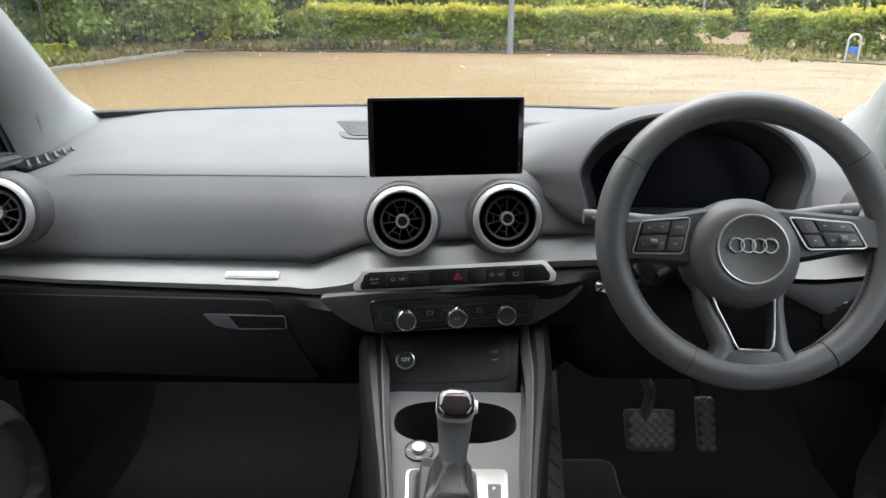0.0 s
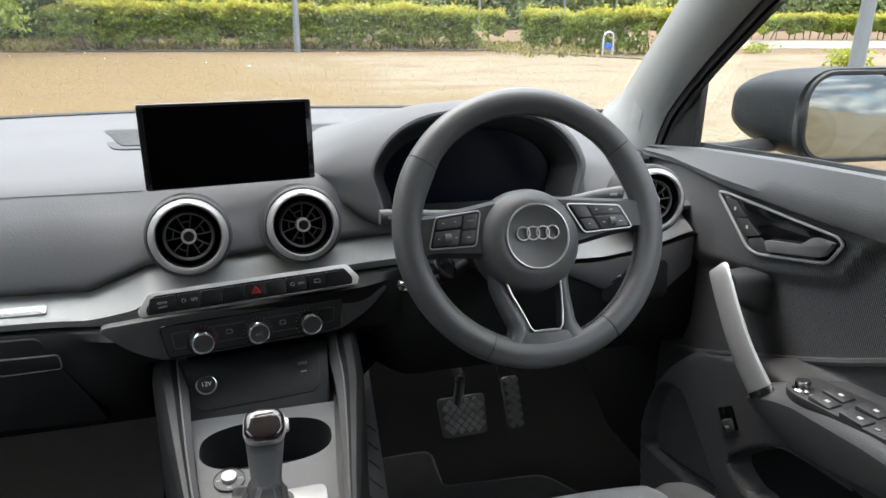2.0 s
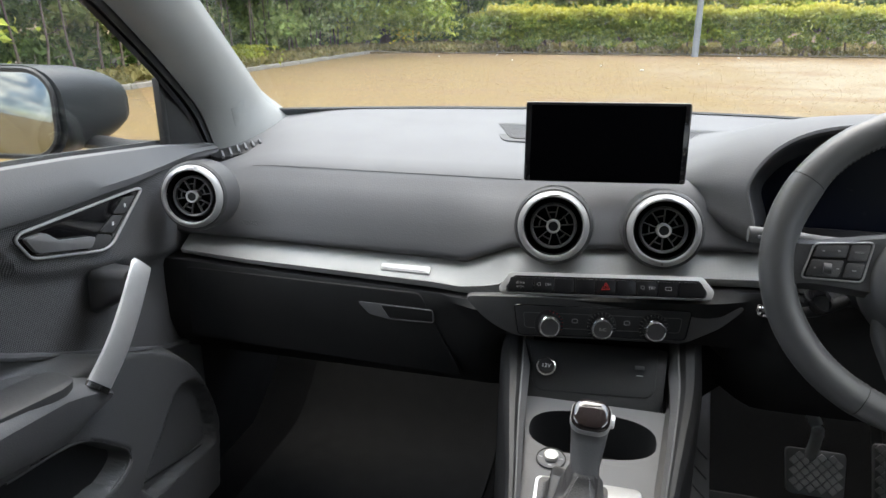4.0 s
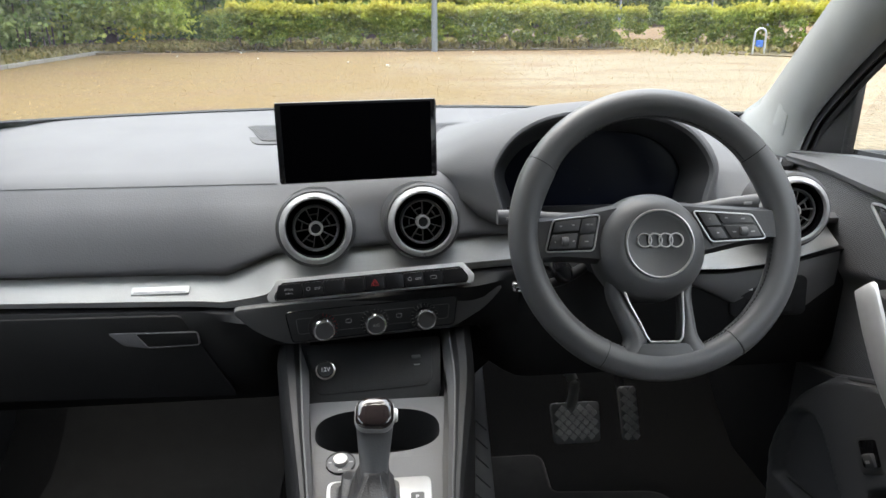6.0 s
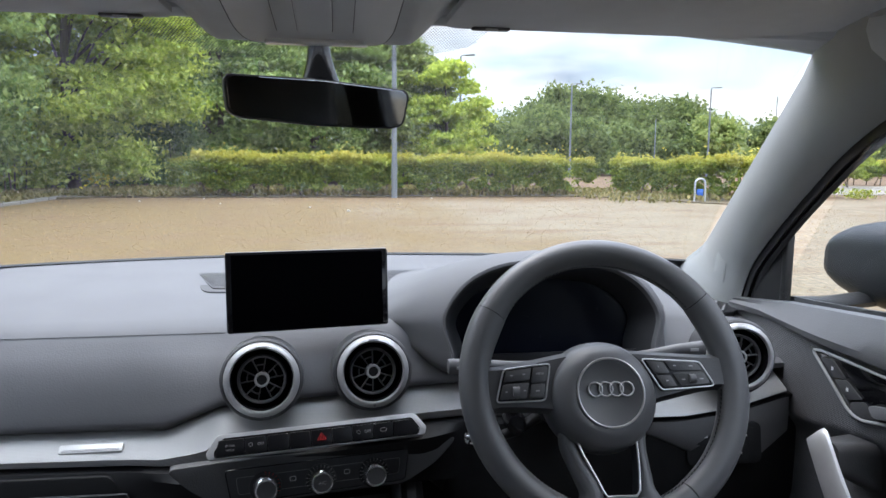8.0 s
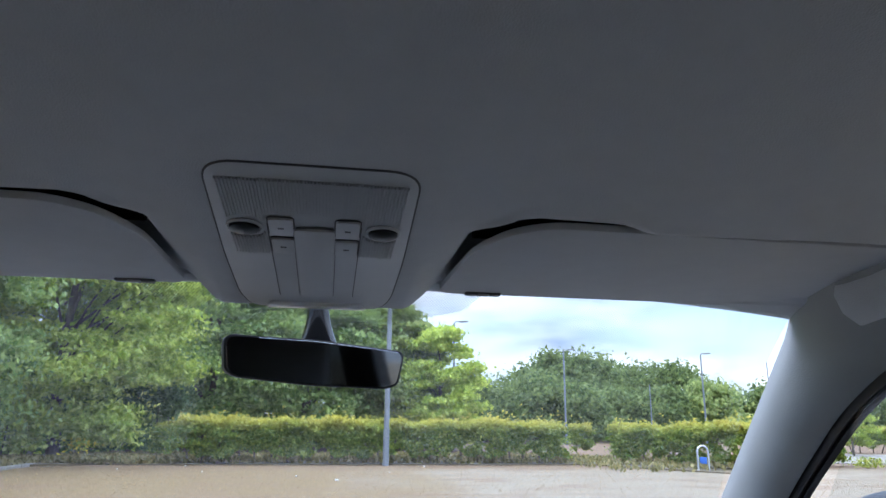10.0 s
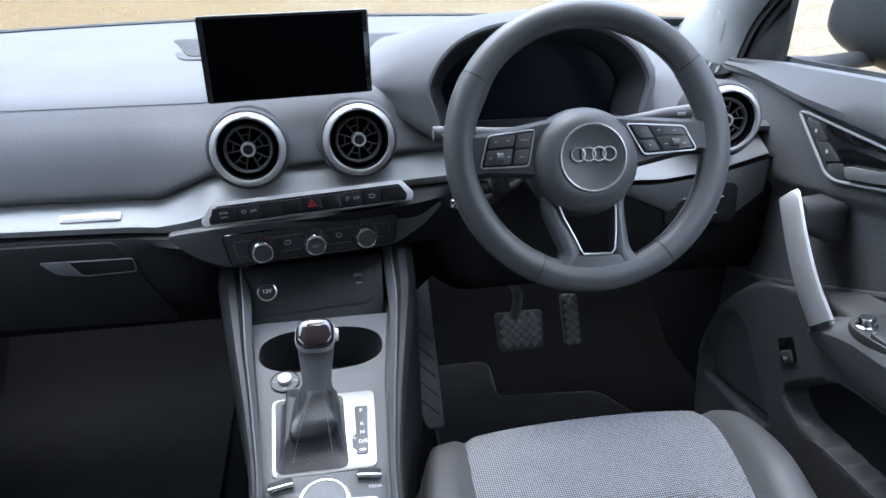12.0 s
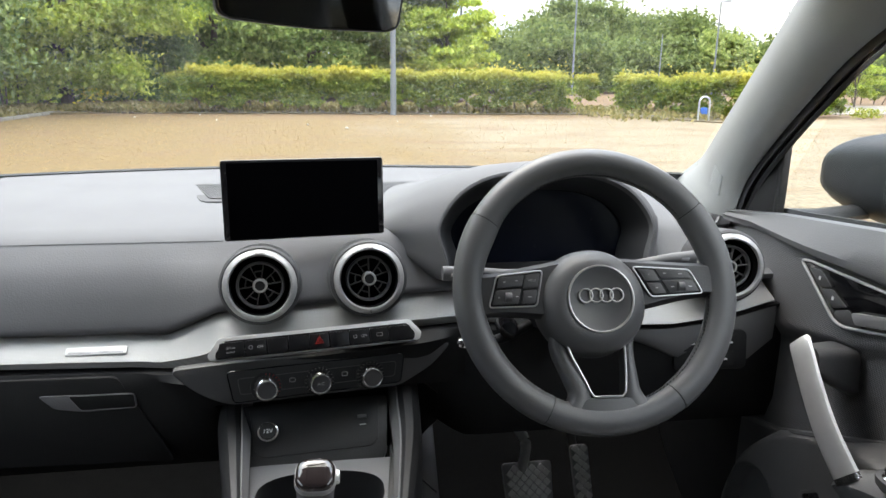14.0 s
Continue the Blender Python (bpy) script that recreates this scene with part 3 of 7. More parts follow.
# silver trim band: runs the whole width, rises round the centre vents
def band(bm, x0, x1, n, lift=0.0):
    rings = []
    for x in span(x0, x1, n):
        tt = trim_top(x) + 0.003
        tb = pieces([(-0.75, 0.814), (-0.21, 0.797), (-0.150, 0.802), (-0.118, 0.827), (0.15, 0.835), (0.22, 0.839), (0.36, 0.841), (0.53, 0.836), (0.62, 0.846), (0.70, 0.866)], x)
        skew = trim_skew(x)
        yo = 1.002 + skew - 0.012 * ease(0.55, 0.75, abs(x)) * -1
        wide = ease(0.36, 0.46, x)
        crease, nose = lerp(tt, tb, 0.66 + 0.24 * wide), 0.012 * wide
        rings.append([(x, yo + 0.036, tt), (x, yo + 0.026, tt - 0.0030), (x, yo + 0.011 - nose * 0.5, lerp(tt, crease, 0.56)), (x, yo - 0.003 - nose, crease + 0.0015), (x, yo - 0.006 - nose, crease - 0.0012), (x, yo - 0.003 - nose, tb + 0.002), (x, yo + 0.001 - nose, tb), (x, yo + 0.05, tb), (x, yo + 0.05, tt - 0.004)])
    loft(bm, rings)


bm = bmesh.new()
band(bm, -0.70, 0.70, 110)
trim = part("trim_band", bm, TRIM, dash, "textured brushed aluminium trim band", 30)
bm = bmesh.new()
BADGE = basis((-0.300, 1.0084, 0.8238), (1, 0, 0), (0, -0.59, 0.81))
poly_prism(bm, rounded(0.080, 0.0125, 0.0018, 4), 0.004, BADGE, 0.0008)
badge = part("badge", bm, SATIN, dash, "small plain silver badge")
for k in (-0.0042, -0.0024):
    bm = bmesh.new()
    box(bm, (0.072, 0.0005, 0.0004), BADGE @ pose(0, k, 0.0001), 0)
    part("groove", bm, BLACK2, badge)
text("print", "AIRBAG", 0.0105, basis((-0.575, 1.0205, 0.873), (1, 0, 0.01), (0, -1, 0.06)), PAD_DARK, dash, "embossed lettering")

# lower dashboard, dark, with the glovebox
bm = bmesh.new()
rings = []
for x in span(-0.74, 0.74, 75):
    c = ease(-0.23, -0.13, x) * (1 - ease(0.14, 0.23, x))
    tb = pieces([(-0.75, 0.814), (-0.21, 0.797), (-0.150, 0.802), (-0.118, 0.827), (0.15, 0.835), (0.22, 0.839), (0.36, 0.841), (0.53, 0.836), (0.62, 0.846), (0.70, 0.866)], x)
    zb = 0.628 if x < 0.14 else lerp(0.628, 0.70, ease(0.14, 0.2, x))
    c2 = ease(-0.150, -0.125, x) * (1 - ease(0.14, 0.23, x))
    skew = 0.12 * max(-0.14, min(0.15, x)) * ease(-0.26, -0.14, x)
    if c > 0.02:
        prof = [(1.02, tb - 0.001), (0.985 + skew, tb - 0.002), (lerp(0.985, 0.962, c) + skew, tb - 0.012), (lerp(0.99, 0.972, c) + skew, 0.768), (lerp(0.985, 0.98, c) + skew, 0.752), (lerp(0.985, 1.03, c2) + skew * c2, lerp(0.70, 0.738, c2)), (lerp(1.0, 1.04, c2), lerp(0.66, 0.69, c2)), (lerp(1.03, 1.04, c2), zb), (1.30, zb + 0.02), (1.30, 0.80)]
    else:
        prof = [(1.02, tb - 0.001), (0.992 - 0.014 * ease(0.2, 0.36, x), tb - 0.004), (0.986, tb - 0.016), (0.984, 0.768), (0.984, 0.752), (0.985, 0.70), (1.0, 0.66), (1.03, zb), (1.30, zb + 0.02), (1.30, 0.80)]
    rings.append([(x, y, z) for y, z in prof])
loft(bm, rings)
part("lower_panel", bm, LOWER, dash, "black grained lower dashboard panel", 30)

bm = bmesh.new()
m = basis((-0.455, 0.982, 0.733), (1, 0, 0), (0, -1, 0.05))
poly_prism(bm, round_corners([(-0.225, 0.066), (0.185, 0.060), (0.255, -0.07), (0.205, -0.068), (-0.225, -0.058)], 0.010), 0.01, m, 0.002)
glove = part("glovebox_door", bm, LOWER, dash, "closed black glovebox door")
bm = bmesh.new()
mh = m @ pose(0.157, 0.026, 0.001)
poly_prism(bm, round_corners([(-0.075, 0.012), (0.050, 0.010), (0.052, -0.012), (-0.018, -0.014), (-0.055, -0.008)], 0.006), 0.004, mh, 0.001)
part("handle_recess", bm, PAD_DARK, glove, "dark grey glovebox handle recess")
bm = bmesh.new()
poly_prism(bm, round_corners([(-0.035, 0.0105), (0.050, 0.0095), (0.051, -0.010), (-0.020, -0.011)], 0.004), 0.004, mh @ pose(0, 0.0005, 0.003), 0.001)
part("handle", bm, LOWER, glove, "black glovebox handle")
bm = bmesh.new()
outline_tube(bm, round_corners([(-0.035, 0.0105), (0.050, 0.0095), (0.051, -0.010), (-0.020, -0.011)], 0.004), 0.0006, mh @ pose(0, 0.0005, 0.0032))
part("handle_edge", bm, PAD_DARK, glove, "thin grey edge of the handle")

# instrument hood and binnacle behind the steering wheel
def arch(cx, hw, top, foot, y, n=41, lean=0.0, fillet=0.0):
    pts = []
    for i in range(n):
        a = math.pi * (1 - i / (n - 1))
        c, s = math.cos(a), max(0.0, math.sin(a))
        x = cx + math.copysign(hw * abs(c) ** 0.72, c) * (0.87 + 0.13 * ease(0, 0.42, s))
        z = foot + (top - foot) * s ** 0.80
        fl = max(0.0, 1 - s / 0.55) ** 2
        x += math.copysign(fillet * fl, c)
        pts.append(Vector((x, y + lean * (z - foot) + fillet * 0.25 * fl, z)))
    return pts


HX = 0.342
def pad_z(x, y):
    """Height of the padded dashboard over (x, y)."""
    tt = trim_top(x)
    belly = lerp(tt, 0.957, 0.15)
    k = 0.03 * ease(0.55, 0.72, abs(x))
    yb = dash_back(x)
    y -= trim_skew(x) * (1 - ease(1.03, 1.10, y))
    return pieces([(0.98, belly - 0.05), (1.024, belly), (1.034, lerp(0.912, belly, 0.4)), (1.046, 0.917), (1.062, 0.934), (1.076, 0.947), (1.092, 0.962), (1.13, 0.971), (lerp(yb, 1.10, 0.5), 0.993), (yb, 1.006)], y) - k


RIM = arch(HX, 0.176, 1.066, 0.916, 0.998, lean=0.24)


def hood_rib(i, shift=0.0):
    """Curve from point i of the hood's rim outwards and rearwards until it lies in the pad."""
    p = RIM[i]
    side = -1 if i < 20 else 1
    run = [0.0]
    for k in range(20):
        run.append(run[-1] + (RIM[k + 1] - RIM[k]).length)
    t = run[i if i <= 20 else 40 - i] / run[20]
    qx = pieces([(0, 0.205), (0.15, 0.215), (0.30, 0.235), (0.45, 0.262), (0.60, 0.275), (0.80, 0.205), (1, 0.0)], t)
    qy = pieces([(0, 1.052), (0.15, 1.075), (0.30, 1.105), (0.45, 1.15), (0.60, 1.23), (0.80, 1.40), (1, 1.46)], t)
    q = Vector((HX + side * qx * (1.0 if side < 0 else 0.92), qy + trim_skew(HX + side * qx) * (1 - ease(0, 0.4, t)), 0))
    q.z = pad_z(q.x, q.y) - 0.0015
    d = q - p
    flat = Vector((d.x, d.y, 0))
    out = Vector((side * 0.80 * math.cos(t * math.pi / 2), lerp(0.62, 1.0, t), 0.04 + 0.16 * t)) * d.length * 0.9
    end = Vector((flat.x, flat.y, 0.06 * flat.y)) * 0.9
    row = []
    for u in span(0, 1, 34):
        h = (2 * u ** 3 - 3 * u ** 2 + 1, u ** 3 - 2 * u ** 2 + u, 3 * u ** 2 - 2 * u ** 3, u ** 3 - u ** 2)
        row.append(p * h[0] + out * h[1] + q * h[2] + end * h[3] + Vector((0, shift, -0.5 * shift)))
    return row


bm = bmesh.new()
loft(bm, [hood_rib(0, 0.03)] + [hood_rib(i) for i in range(41)] + [hood_rib(40, 0.03)], False, False)
hood = part("instrument_hood", bm, PAD, dash, "grey soft-touch hood over the instruments", 70)
inner = [arch(HX, 0.176, 1.066, 0.916, 0.998, lean=0.24), arch(HX, 0.173, 1.062, 0.917, 0.998, lean=0.24), arch(HX, 0.170, 1.056, 0.918, 1.006, lean=0.24), arch(HX, 0.161, 1.046, 0.919, 1.026, lean=0.22), arch(HX, 0.147, 1.030, 0.920, 1.050, lean=0.2), arch(HX, 0.1455, 1.028, 0.920, 1.060, lean=0.2)]
bm = bmesh.new()
loft(bm, inner[:3], False, False)
part("hood_lip", bm, PAD_DARK, dash, "grey inner lip of the instrument hood", 50)
bm = bmesh.new()
loft(bm, inner[2:], False, False)
part("hood_lining", bm, SOFT_BLACK, dash, "dark grey lining of the instrument hood", 50)
bm = bmesh.new()
glass_edge = arch(HX, 0.151, 1.034, 0.905, 1.058, lean=0.2)
loft(bm, [glass_edge, [p + Vector((0, 0.012, 0)) for p in glass_edge]], True, True)
part("instrument_display", bm, DISPLAY, dash, "switched-off black instrument display glass")
bm = bmesh.new()
poly_prism(bm, [(-0.155, 0.006), (0.155, 0.006), (0.125, -0.016), (-0.125, -0.016)], 0.05, basis((HX, 1.030, 0.921), (1, 0, 0), (0, -0.93, 0.36)), 0.003)
part("warning_strip", bm, GLOSS_SOFT, dash, "gloss black strip of warning lights")
for dx, cmat in ((-0.128, GREYPRINT), (-0.112, RED), (-0.098, RED)):
    bm = bmesh.new()
    box(bm, (0.007, 0.0035, 0.001), basis((HX + dx, 1.0292, 0.9205), (1, 0, 0), (0, -0.93, 0.36)), 0.0003, 1)
    part("warning_mark", bm, cmat, dash, "small printed warning mark")


# round air vents
def vent(cx, cy, cz, normal, turn):
    m = basis((cx, cy, cz), (1, 0, 0), normal)
    bm = bmesh.new()
    lathe(bm, [(0.0555, -0.065), (0.0556, -0.022), (0.0545, -0.0125), (0.0515, -0.0095), (0.0470, -0.0095), (0.0470, -0.03)], m, 56)
    pod = part("air_vent", bm, BLACK2, dash, "round air vent with a silver ring and black vanes")
    bm = bmesh.new()
    lathe(bm, [(0.0494, -0.012), (0.0497, -0.0075), (0.0490, -0.0050), (0.0455, -0.0010), (0.0428, 0.0006), (0.0416, 0.0002), (0.0408, -0.0030), (0.0406, -0.012), (0.048, -0.012)], m, 64, True)
    part("ring", bm, RING, pod, "satin silver vent ring")
    bm = bmesh.new()
    lathe(bm, [(0.0410, -0.0052), (0.0402, -0.0055), (0.0385, -0.0105), (0.0370, -0.017), (0.0355, -0.024), (0.036, -0.030)], m, 56)
    part("throat", bm, GLOSS, pod, "gloss black vent throat")
    bm = bmesh.new()
    lathe(bm, [(0.0, -0.032), (0.037, -0.032)], m, 40)
    part("duct", bm, CARPET, pod, "dark duct behind the vanes")
    bm = bmesh.new()
    lathe(bm, [(0.0326, -0.018), (0.0322, -0.0105), (0.0308, -0.0090), (0.0286, -0.0105), (0.0284, -0.018)], m, 48, True)
    part("vane_rim", bm, VANE, pod)
    for k in range(10):
        a = 36 * k + turn
        bm = bmesh.new()
        box(bm, (0.0205, 0.0016, 0.006), m @ pose(0, 0, -0.0135, 0, 0, a) @ pose(0.0198, 0, 0), 0.0005, 1)
        part("vane", bm, VANE, pod)
        if k % 2 == 0:
            bm = bmesh.new()
            arc = [m @ Vector((0.0195 * math.cos(radians(a + q)), 0.0195 * math.sin(radians(a + q)), -0.0125)) for q in span(1, 35, 6)]
            tube(bm, arc, 0.0011, 6)
            part("vane_bridge", bm, VANE, pod)
    bm = bmesh.new()
    lathe(bm, [(0.0098, -0.020), (0.0098, -0.006), (0.0090, -0.0045), (0.0072, -0.0045), (0.0066, -0.006)], m, 32)
    part("hub_ring", bm, SATIN, pod, "silver hub ring")
    bm = bmesh.new()
    lathe(bm, [(0.0, -0.0064), (0.0052, -0.0060), (0.0067, -0.0064), (0.0068, -0.012)], m, 28)
    part("hub", bm, BLACK, pod)
    bm = bmesh.new()
    box(bm, (0.013, 0.0036, 0.0012), m @ pose(0, 0.0452, -0.0006, -40), 0.0005, 1)
    part("marker", bm, SATIN, pod)


vent(-0.0715, 0.972, 0.9195, (0.07, -1, 0.20), 8)
vent(0.0770, 0.986, 0.9205, (0.07, -1, 0.20), 18)
vent(-0.632, 0.955, 0.930, (0.18, -1, 0.16), 12)
vent(0.605, 0.953, 0.930, (-0.12, -1, 0.16), 5)

# slatted demister outlets at the dashboard's ends
for sx in (1, -1):
    bm = bmesh.new()
    m = basis((sx * 0.676, 1.192, 0.9615), (-sx * 0.5, 1, 0.16), (0, -0.16, 1))
    e = -sx
    poly_prism(bm, round_corners([(-0.060, e * 0.012), (-0.035, e * 0.036), (0.055, e * 0.006), (0.062, e * -0.002), (0.0, e * -0.030), (-0.055, e * -0.010)], 0.006), 0.012, m, 0.002)
    dem = part("demister", bm, BLACK, dash, "black slatted demister outlet")
    for i in range(6):
        bm = bmesh.new()
        box(bm, (0.005, 0.044 - abs(i - 1.5) * 0.006, 0.006), m @ pose(-0.043 + i * 0.0165, 0, 0.0012, 0, 20, e * -28), 0.0012)
        part("slat", bm, PAD, dem)

# the row of switches in its silver frame, turned to the driver
SK = basis((0.004, 0.9545, 0.8475), (0.9877, 0.156, 0), (0.13, -0.84, 0.50))
bm = bmesh.new()
poly_prism(bm, round_corners([(-0.1410, -0.0160), (0.1420, -0.0160), (0.1460, -0.0045), (0.1310, 0.0150), (-0.1290, 0.0140), (-0.1445, -0.0080)], 0.004), 0.012, SK, 0.0015)
strip = part("switch_frame", bm, SILVER, dash, "satin silver frame round the switch row")
bm = bmesh.new()
poly_prism(bm, round_corners([(-0.1335, -0.0145), (0.1335, -0.0145), (0.1365, -0.0060), (0.1262, 0.0098), (-0.1228, 0.0092), (-0.1345, -0.0070)], 0.003), 0.010, SK @ pose(0, 0, 0.0006), 0.0006)
part("switch_base", bm, GLOSS, dash, "gloss black switch base")
edges = [-0.1325, -0.0966, -0.0686, -0.0409, -0.0127, 0.0148, 0.0423, 0.0705, 0.0977, 0.1340]
for i, (xa, xb) in enumerate(zip(edges, edges[1:])):
    bm = bmesh.new()
    w = xb - xa - 0.0014
    lo, hi = (0.004 if i == 0 else 0), (0.006 if i == 8 else 0)
    poly_prism(bm, round_corners([(-w / 2, -0.0098), (w / 2 - hi * 0.4, -0.0098), (w / 2, -0.004), (w / 2 - hi, 0.0096), (-w / 2 + lo, 0.0096), (-w / 2, -0.004)], 0.0016), 0.010, SK @ pose((xa + xb) / 2, -0.0040, 0.0058, 10), 0.0014)
    sw = part("switch", bm, GLOSS_SOFT, strip, "black rectangular push switch")
    mm = SK @ pose((xa + xb) / 2, -0.0035, 0.0061, 10)
    if i == 0:
        text("print", "drive", 0.0058, mm @ pose(0, 0.002, 0), GREYPRINT, strip)
        text("print", "select", 0.0045, mm @ pose(0, -0.0035, 0), GREYPRINT, strip)
    if i in (1, 6):
        text("print", "OFF", 0.0050, mm @ pose(0.006, 0, 0), GREYPRINT, strip)
        bm = bmesh.new()
        lathe(bm, [(0.0026, 0), (0.0026, 0.0002), (0.0020, 0.0002), (0.0020, 0)], mm @ pose(-0.0065, 0.0004, 0), 16, True)
        part("symbol", bm, GREYPRINT, strip)
    if i == 4:
        bm = bmesh.new()
        outline_tube(bm, [(-0.0055, -0.0038), (0.0055, -0.0038), (0, 0.0052)], 0.0007, mm)
        outline_tube(bm, [(-0.0026, -0.0020), (0.0026, -0.0020), (0, 0.0022)], 0.0006, mm)
        part("symbol", bm, RED, strip, "red hazard triangle")
    if i == 7:
        bm = bmesh.new()
        outline_tube(bm, rounded(0.008, 0.0045, 0.0012, 3), 0.0003, mm)
        part("symbol", bm, GREYPRINT, strip)

# climate panel with three knobs, in its dark grey surround
CK = basis((0.003, 0.9575, 0.789), (0.9877, 0.156, 0), (0.155, -0.985, 0.13))
bm = bmesh.new()
poly_prism(bm, round_corners([(-0.1943, 0.0312), (-0.1646, 0.0000), (-0.1400, -0.0160), (-0.1160, -0.0255), (0.1160, -0.0270), (0.1642, -0.0026), (0.1980, 0.0295), (0.1294, 0.0300), (-0.1319, 0.0328)], 0.014, 5), 0.020, CK @ pose(0, 0, -0.0025), 0.004, 3)
part("climate_surround", bm, BLACK2, dash, "dark grey surround of the climate panel")
bm = bmesh.new()
poly_prism(bm, round_corners([(-0.122, 0.0225), (0.1235, 0.0215), (0.117, -0.0215), (-0.115, -0.0225)], 0.006), 0.012, CK, 0.0012)
clim = part("climate_panel", bm, SOFT_BLACK, dash, "black climate control panel")
bm = bmesh.new()
outline_tube(bm, round_corners([(-0.1215, 0.022), (0.123, 0.021), (0.1165, -0.021), (-0.1145, -0.022)], 0.006), 0.0007, CK)
part("panel_edge", bm, GLOSS, clim)
bm = bmesh.new()
outline_tube(bm, round_corners([(-0.108, 0.011), (0.1105, 0.0105), (0.1075, -0.0105), (-0.1055, -0.011)], 0.004), 0.0004, CK @ pose(0, 0, 0.0003))
part("panel_groove", bm, PAD_DARK, clim)
for k, x in enumerate((-0.0715, 0.0005, 0.0725)):
    m = CK @ pose(x, -0.0045, 0)
    bm = bmesh.new()
    lathe(bm, [(0.0208, 0.0), (0.0204, 0.0012), (0.0165, 0.0024), (0.0150, 0.004), (0, 0.004)], m, 40)
    base = part("dial", bm, BLACK, clim, "black dial ring with white scale marks")
    bm = bmesh.new()
    for i in range(17 if k else 9):
        a = radians(-40 + i * 16)
        box(bm, (0.0018, 0.0007, 0.0003), m @ pose(0, 0, 0.0019, 0, 0, math.degrees(a)) @ pose(0.0185, 0, 0), 0)
    part("scale_marks", bm, RED if k == 0 else GREYPRINT, base)
    bm = bmesh.new()
    lathe(bm, [(0.0170, 0.003), (0.0166, 0.009), (0.0152, 0.0160), (0.0138, 0.0184), (0.0122, 0.0188)], m, 40)
    part("knob_ring", bm, CHROME, base, "satin silver knob ring")
    bm = bmesh.new()
    lathe(bm, [(0.0124, 0.0187), (0.0116, 0.0176), (0.0, 0.0178)], m, 36)
    part("knob_cap", bm, BLACK2, base)
    bm = bmesh.new()
    for i in range(36):
        box(bm, (0.0006, 0.0009, 0.010), m @ pose(0, 0, 0.010, 0, 0, i * 10) @ pose(0.0160, 0, 0, 0, -9), 0)
    tagged(part("knurl", bm, CHROME, base), kind="stuff")
    if k == 1:
        text("print", "A/C", 0.0062, m @ pose(0, 0, 0.0180), GREYPRINT, clim)
for x in (-0.036, 0.036):
    bm = bmesh.new()
    outline_tube(bm, rounded(0.0075, 0.0055, 0.0015, 3), 0.00045, CK @ pose(x, 0.001, 0.0006))
    part("symbol", bm, GREYPRINT, clim)

# display standing on the dashboard
disp = thing("display_screen", (-0.010, 1.05, 0.965), "switched-off black display screen standing on the dashboard", "screen")
DM = basis((-0.0105, 1.0490, 1.0245), (0.989, 0.148, 0), (0.14, -1.0, 0.06))
bm = bmesh.new()
poly_prism(bm, rounded(0.2275, 0.1120, 0.0035, 4), 0.013, DM, 0.0015)
part("housing", bm, GLOSS, disp, "black display housing with a thin bright top edge")
bm = bmesh.new()
poly_prism(bm, rounded(0.2115, 0.1080, 0.002, 3), 0.001, DM @ pose(0, -0.0005, 0.0006), 0.0003, 1)
part("glass", bm, SCREEN, disp, "black display glass")
bm = bmesh.new()
box(bm, (0.226, 0.0010, 0.010), DM @ pose(0, 0.0563, -0.006), 0.0003, 1)
part("edge_strip", bm, PAD_DARK, disp, "thin satin top edge")
bm = bmesh.new()
box(bm, (0.090, 0.050, 0.008), DM @ pose(0, -0.030, -0.017), 0.002)
part("foot", bm, BLACK, disp)


# ---- steering wheel ----
WC = Vector((0.359, 0.859, 0.937))
TILT, WYAW = radians(24.3), radians(-2.8)
w_up = Vector((-math.sin(WYAW) * math.sin(TILT), math.cos(WYAW) * math.sin(TILT), math.cos(TILT)))
w_right = Vector((math.cos(WYAW), math.sin(WYAW), 0))
WM = basis(WC, w_right, w_right.cross(w_up))
wheel = thing("steering_wheel", tuple(WC), "black leather three-spoke steering wheel with silver accents", "steering wheel")
R_RIM = 0.1660
SEAMS = [37, 148, 244.5, 303.5]


def rim_arc(a0, a1, grow, n):
    rings = []
    for a in span(radians(a0), radians(a1), n):
        d = Vector((math.cos(a), math.sin(a), 0))
        deg = math.degrees(a) % 360
        thumb = 0.0030 * (math.exp(-((deg - 155) / 12) ** 2) + math.exp(-((deg - 25) / 12) ** 2))
        rings.append([WM @ (d * (R_RIM + (0.0185 + grow + (thumb if math.cos(b) < 0 else 0)) * math.cos(b)) + Vector((0, 0, (0.0180 + grow) * math.sin(b)))) for b in [2 * math.pi * i / 16 for i in range(16)]])
    return rings


for a0, a1, grow in ((37, 148, 0.0), (148, 244.5, 0.0006), (244.5, 303.5, 0.0), (303.5, 397, 0.0006)):
    bm = bmesh.new()
    loft(bm, rim_arc(a0 + 0.25, a1 - 0.25, grow, 40))
    part("rim", bm, LEATHER, wheel, sharp=60)
for a in SEAMS:
    bm = bmesh.new()
    loft(bm, rim_arc(a - 0.28, a + 0.28, -0.0006, 3))
    part("rim_seam", bm, STITCH, wheel)
# stitches along the inside of the rim
bm = bmesh.new()
for i in range(170):
    a = 2 * math.pi * i / 170
    box(bm, (0.0012, 0.0046, 0.0012), WM @ pose(0, 0, 0.0050, 0, 0, math.degrees(a)) @ pose(R_RIM - 0.0180, 0, 0, 0, 0, 22), 0)
tagged(part("stitching", bm, STITCH, wheel), kind="stuff")
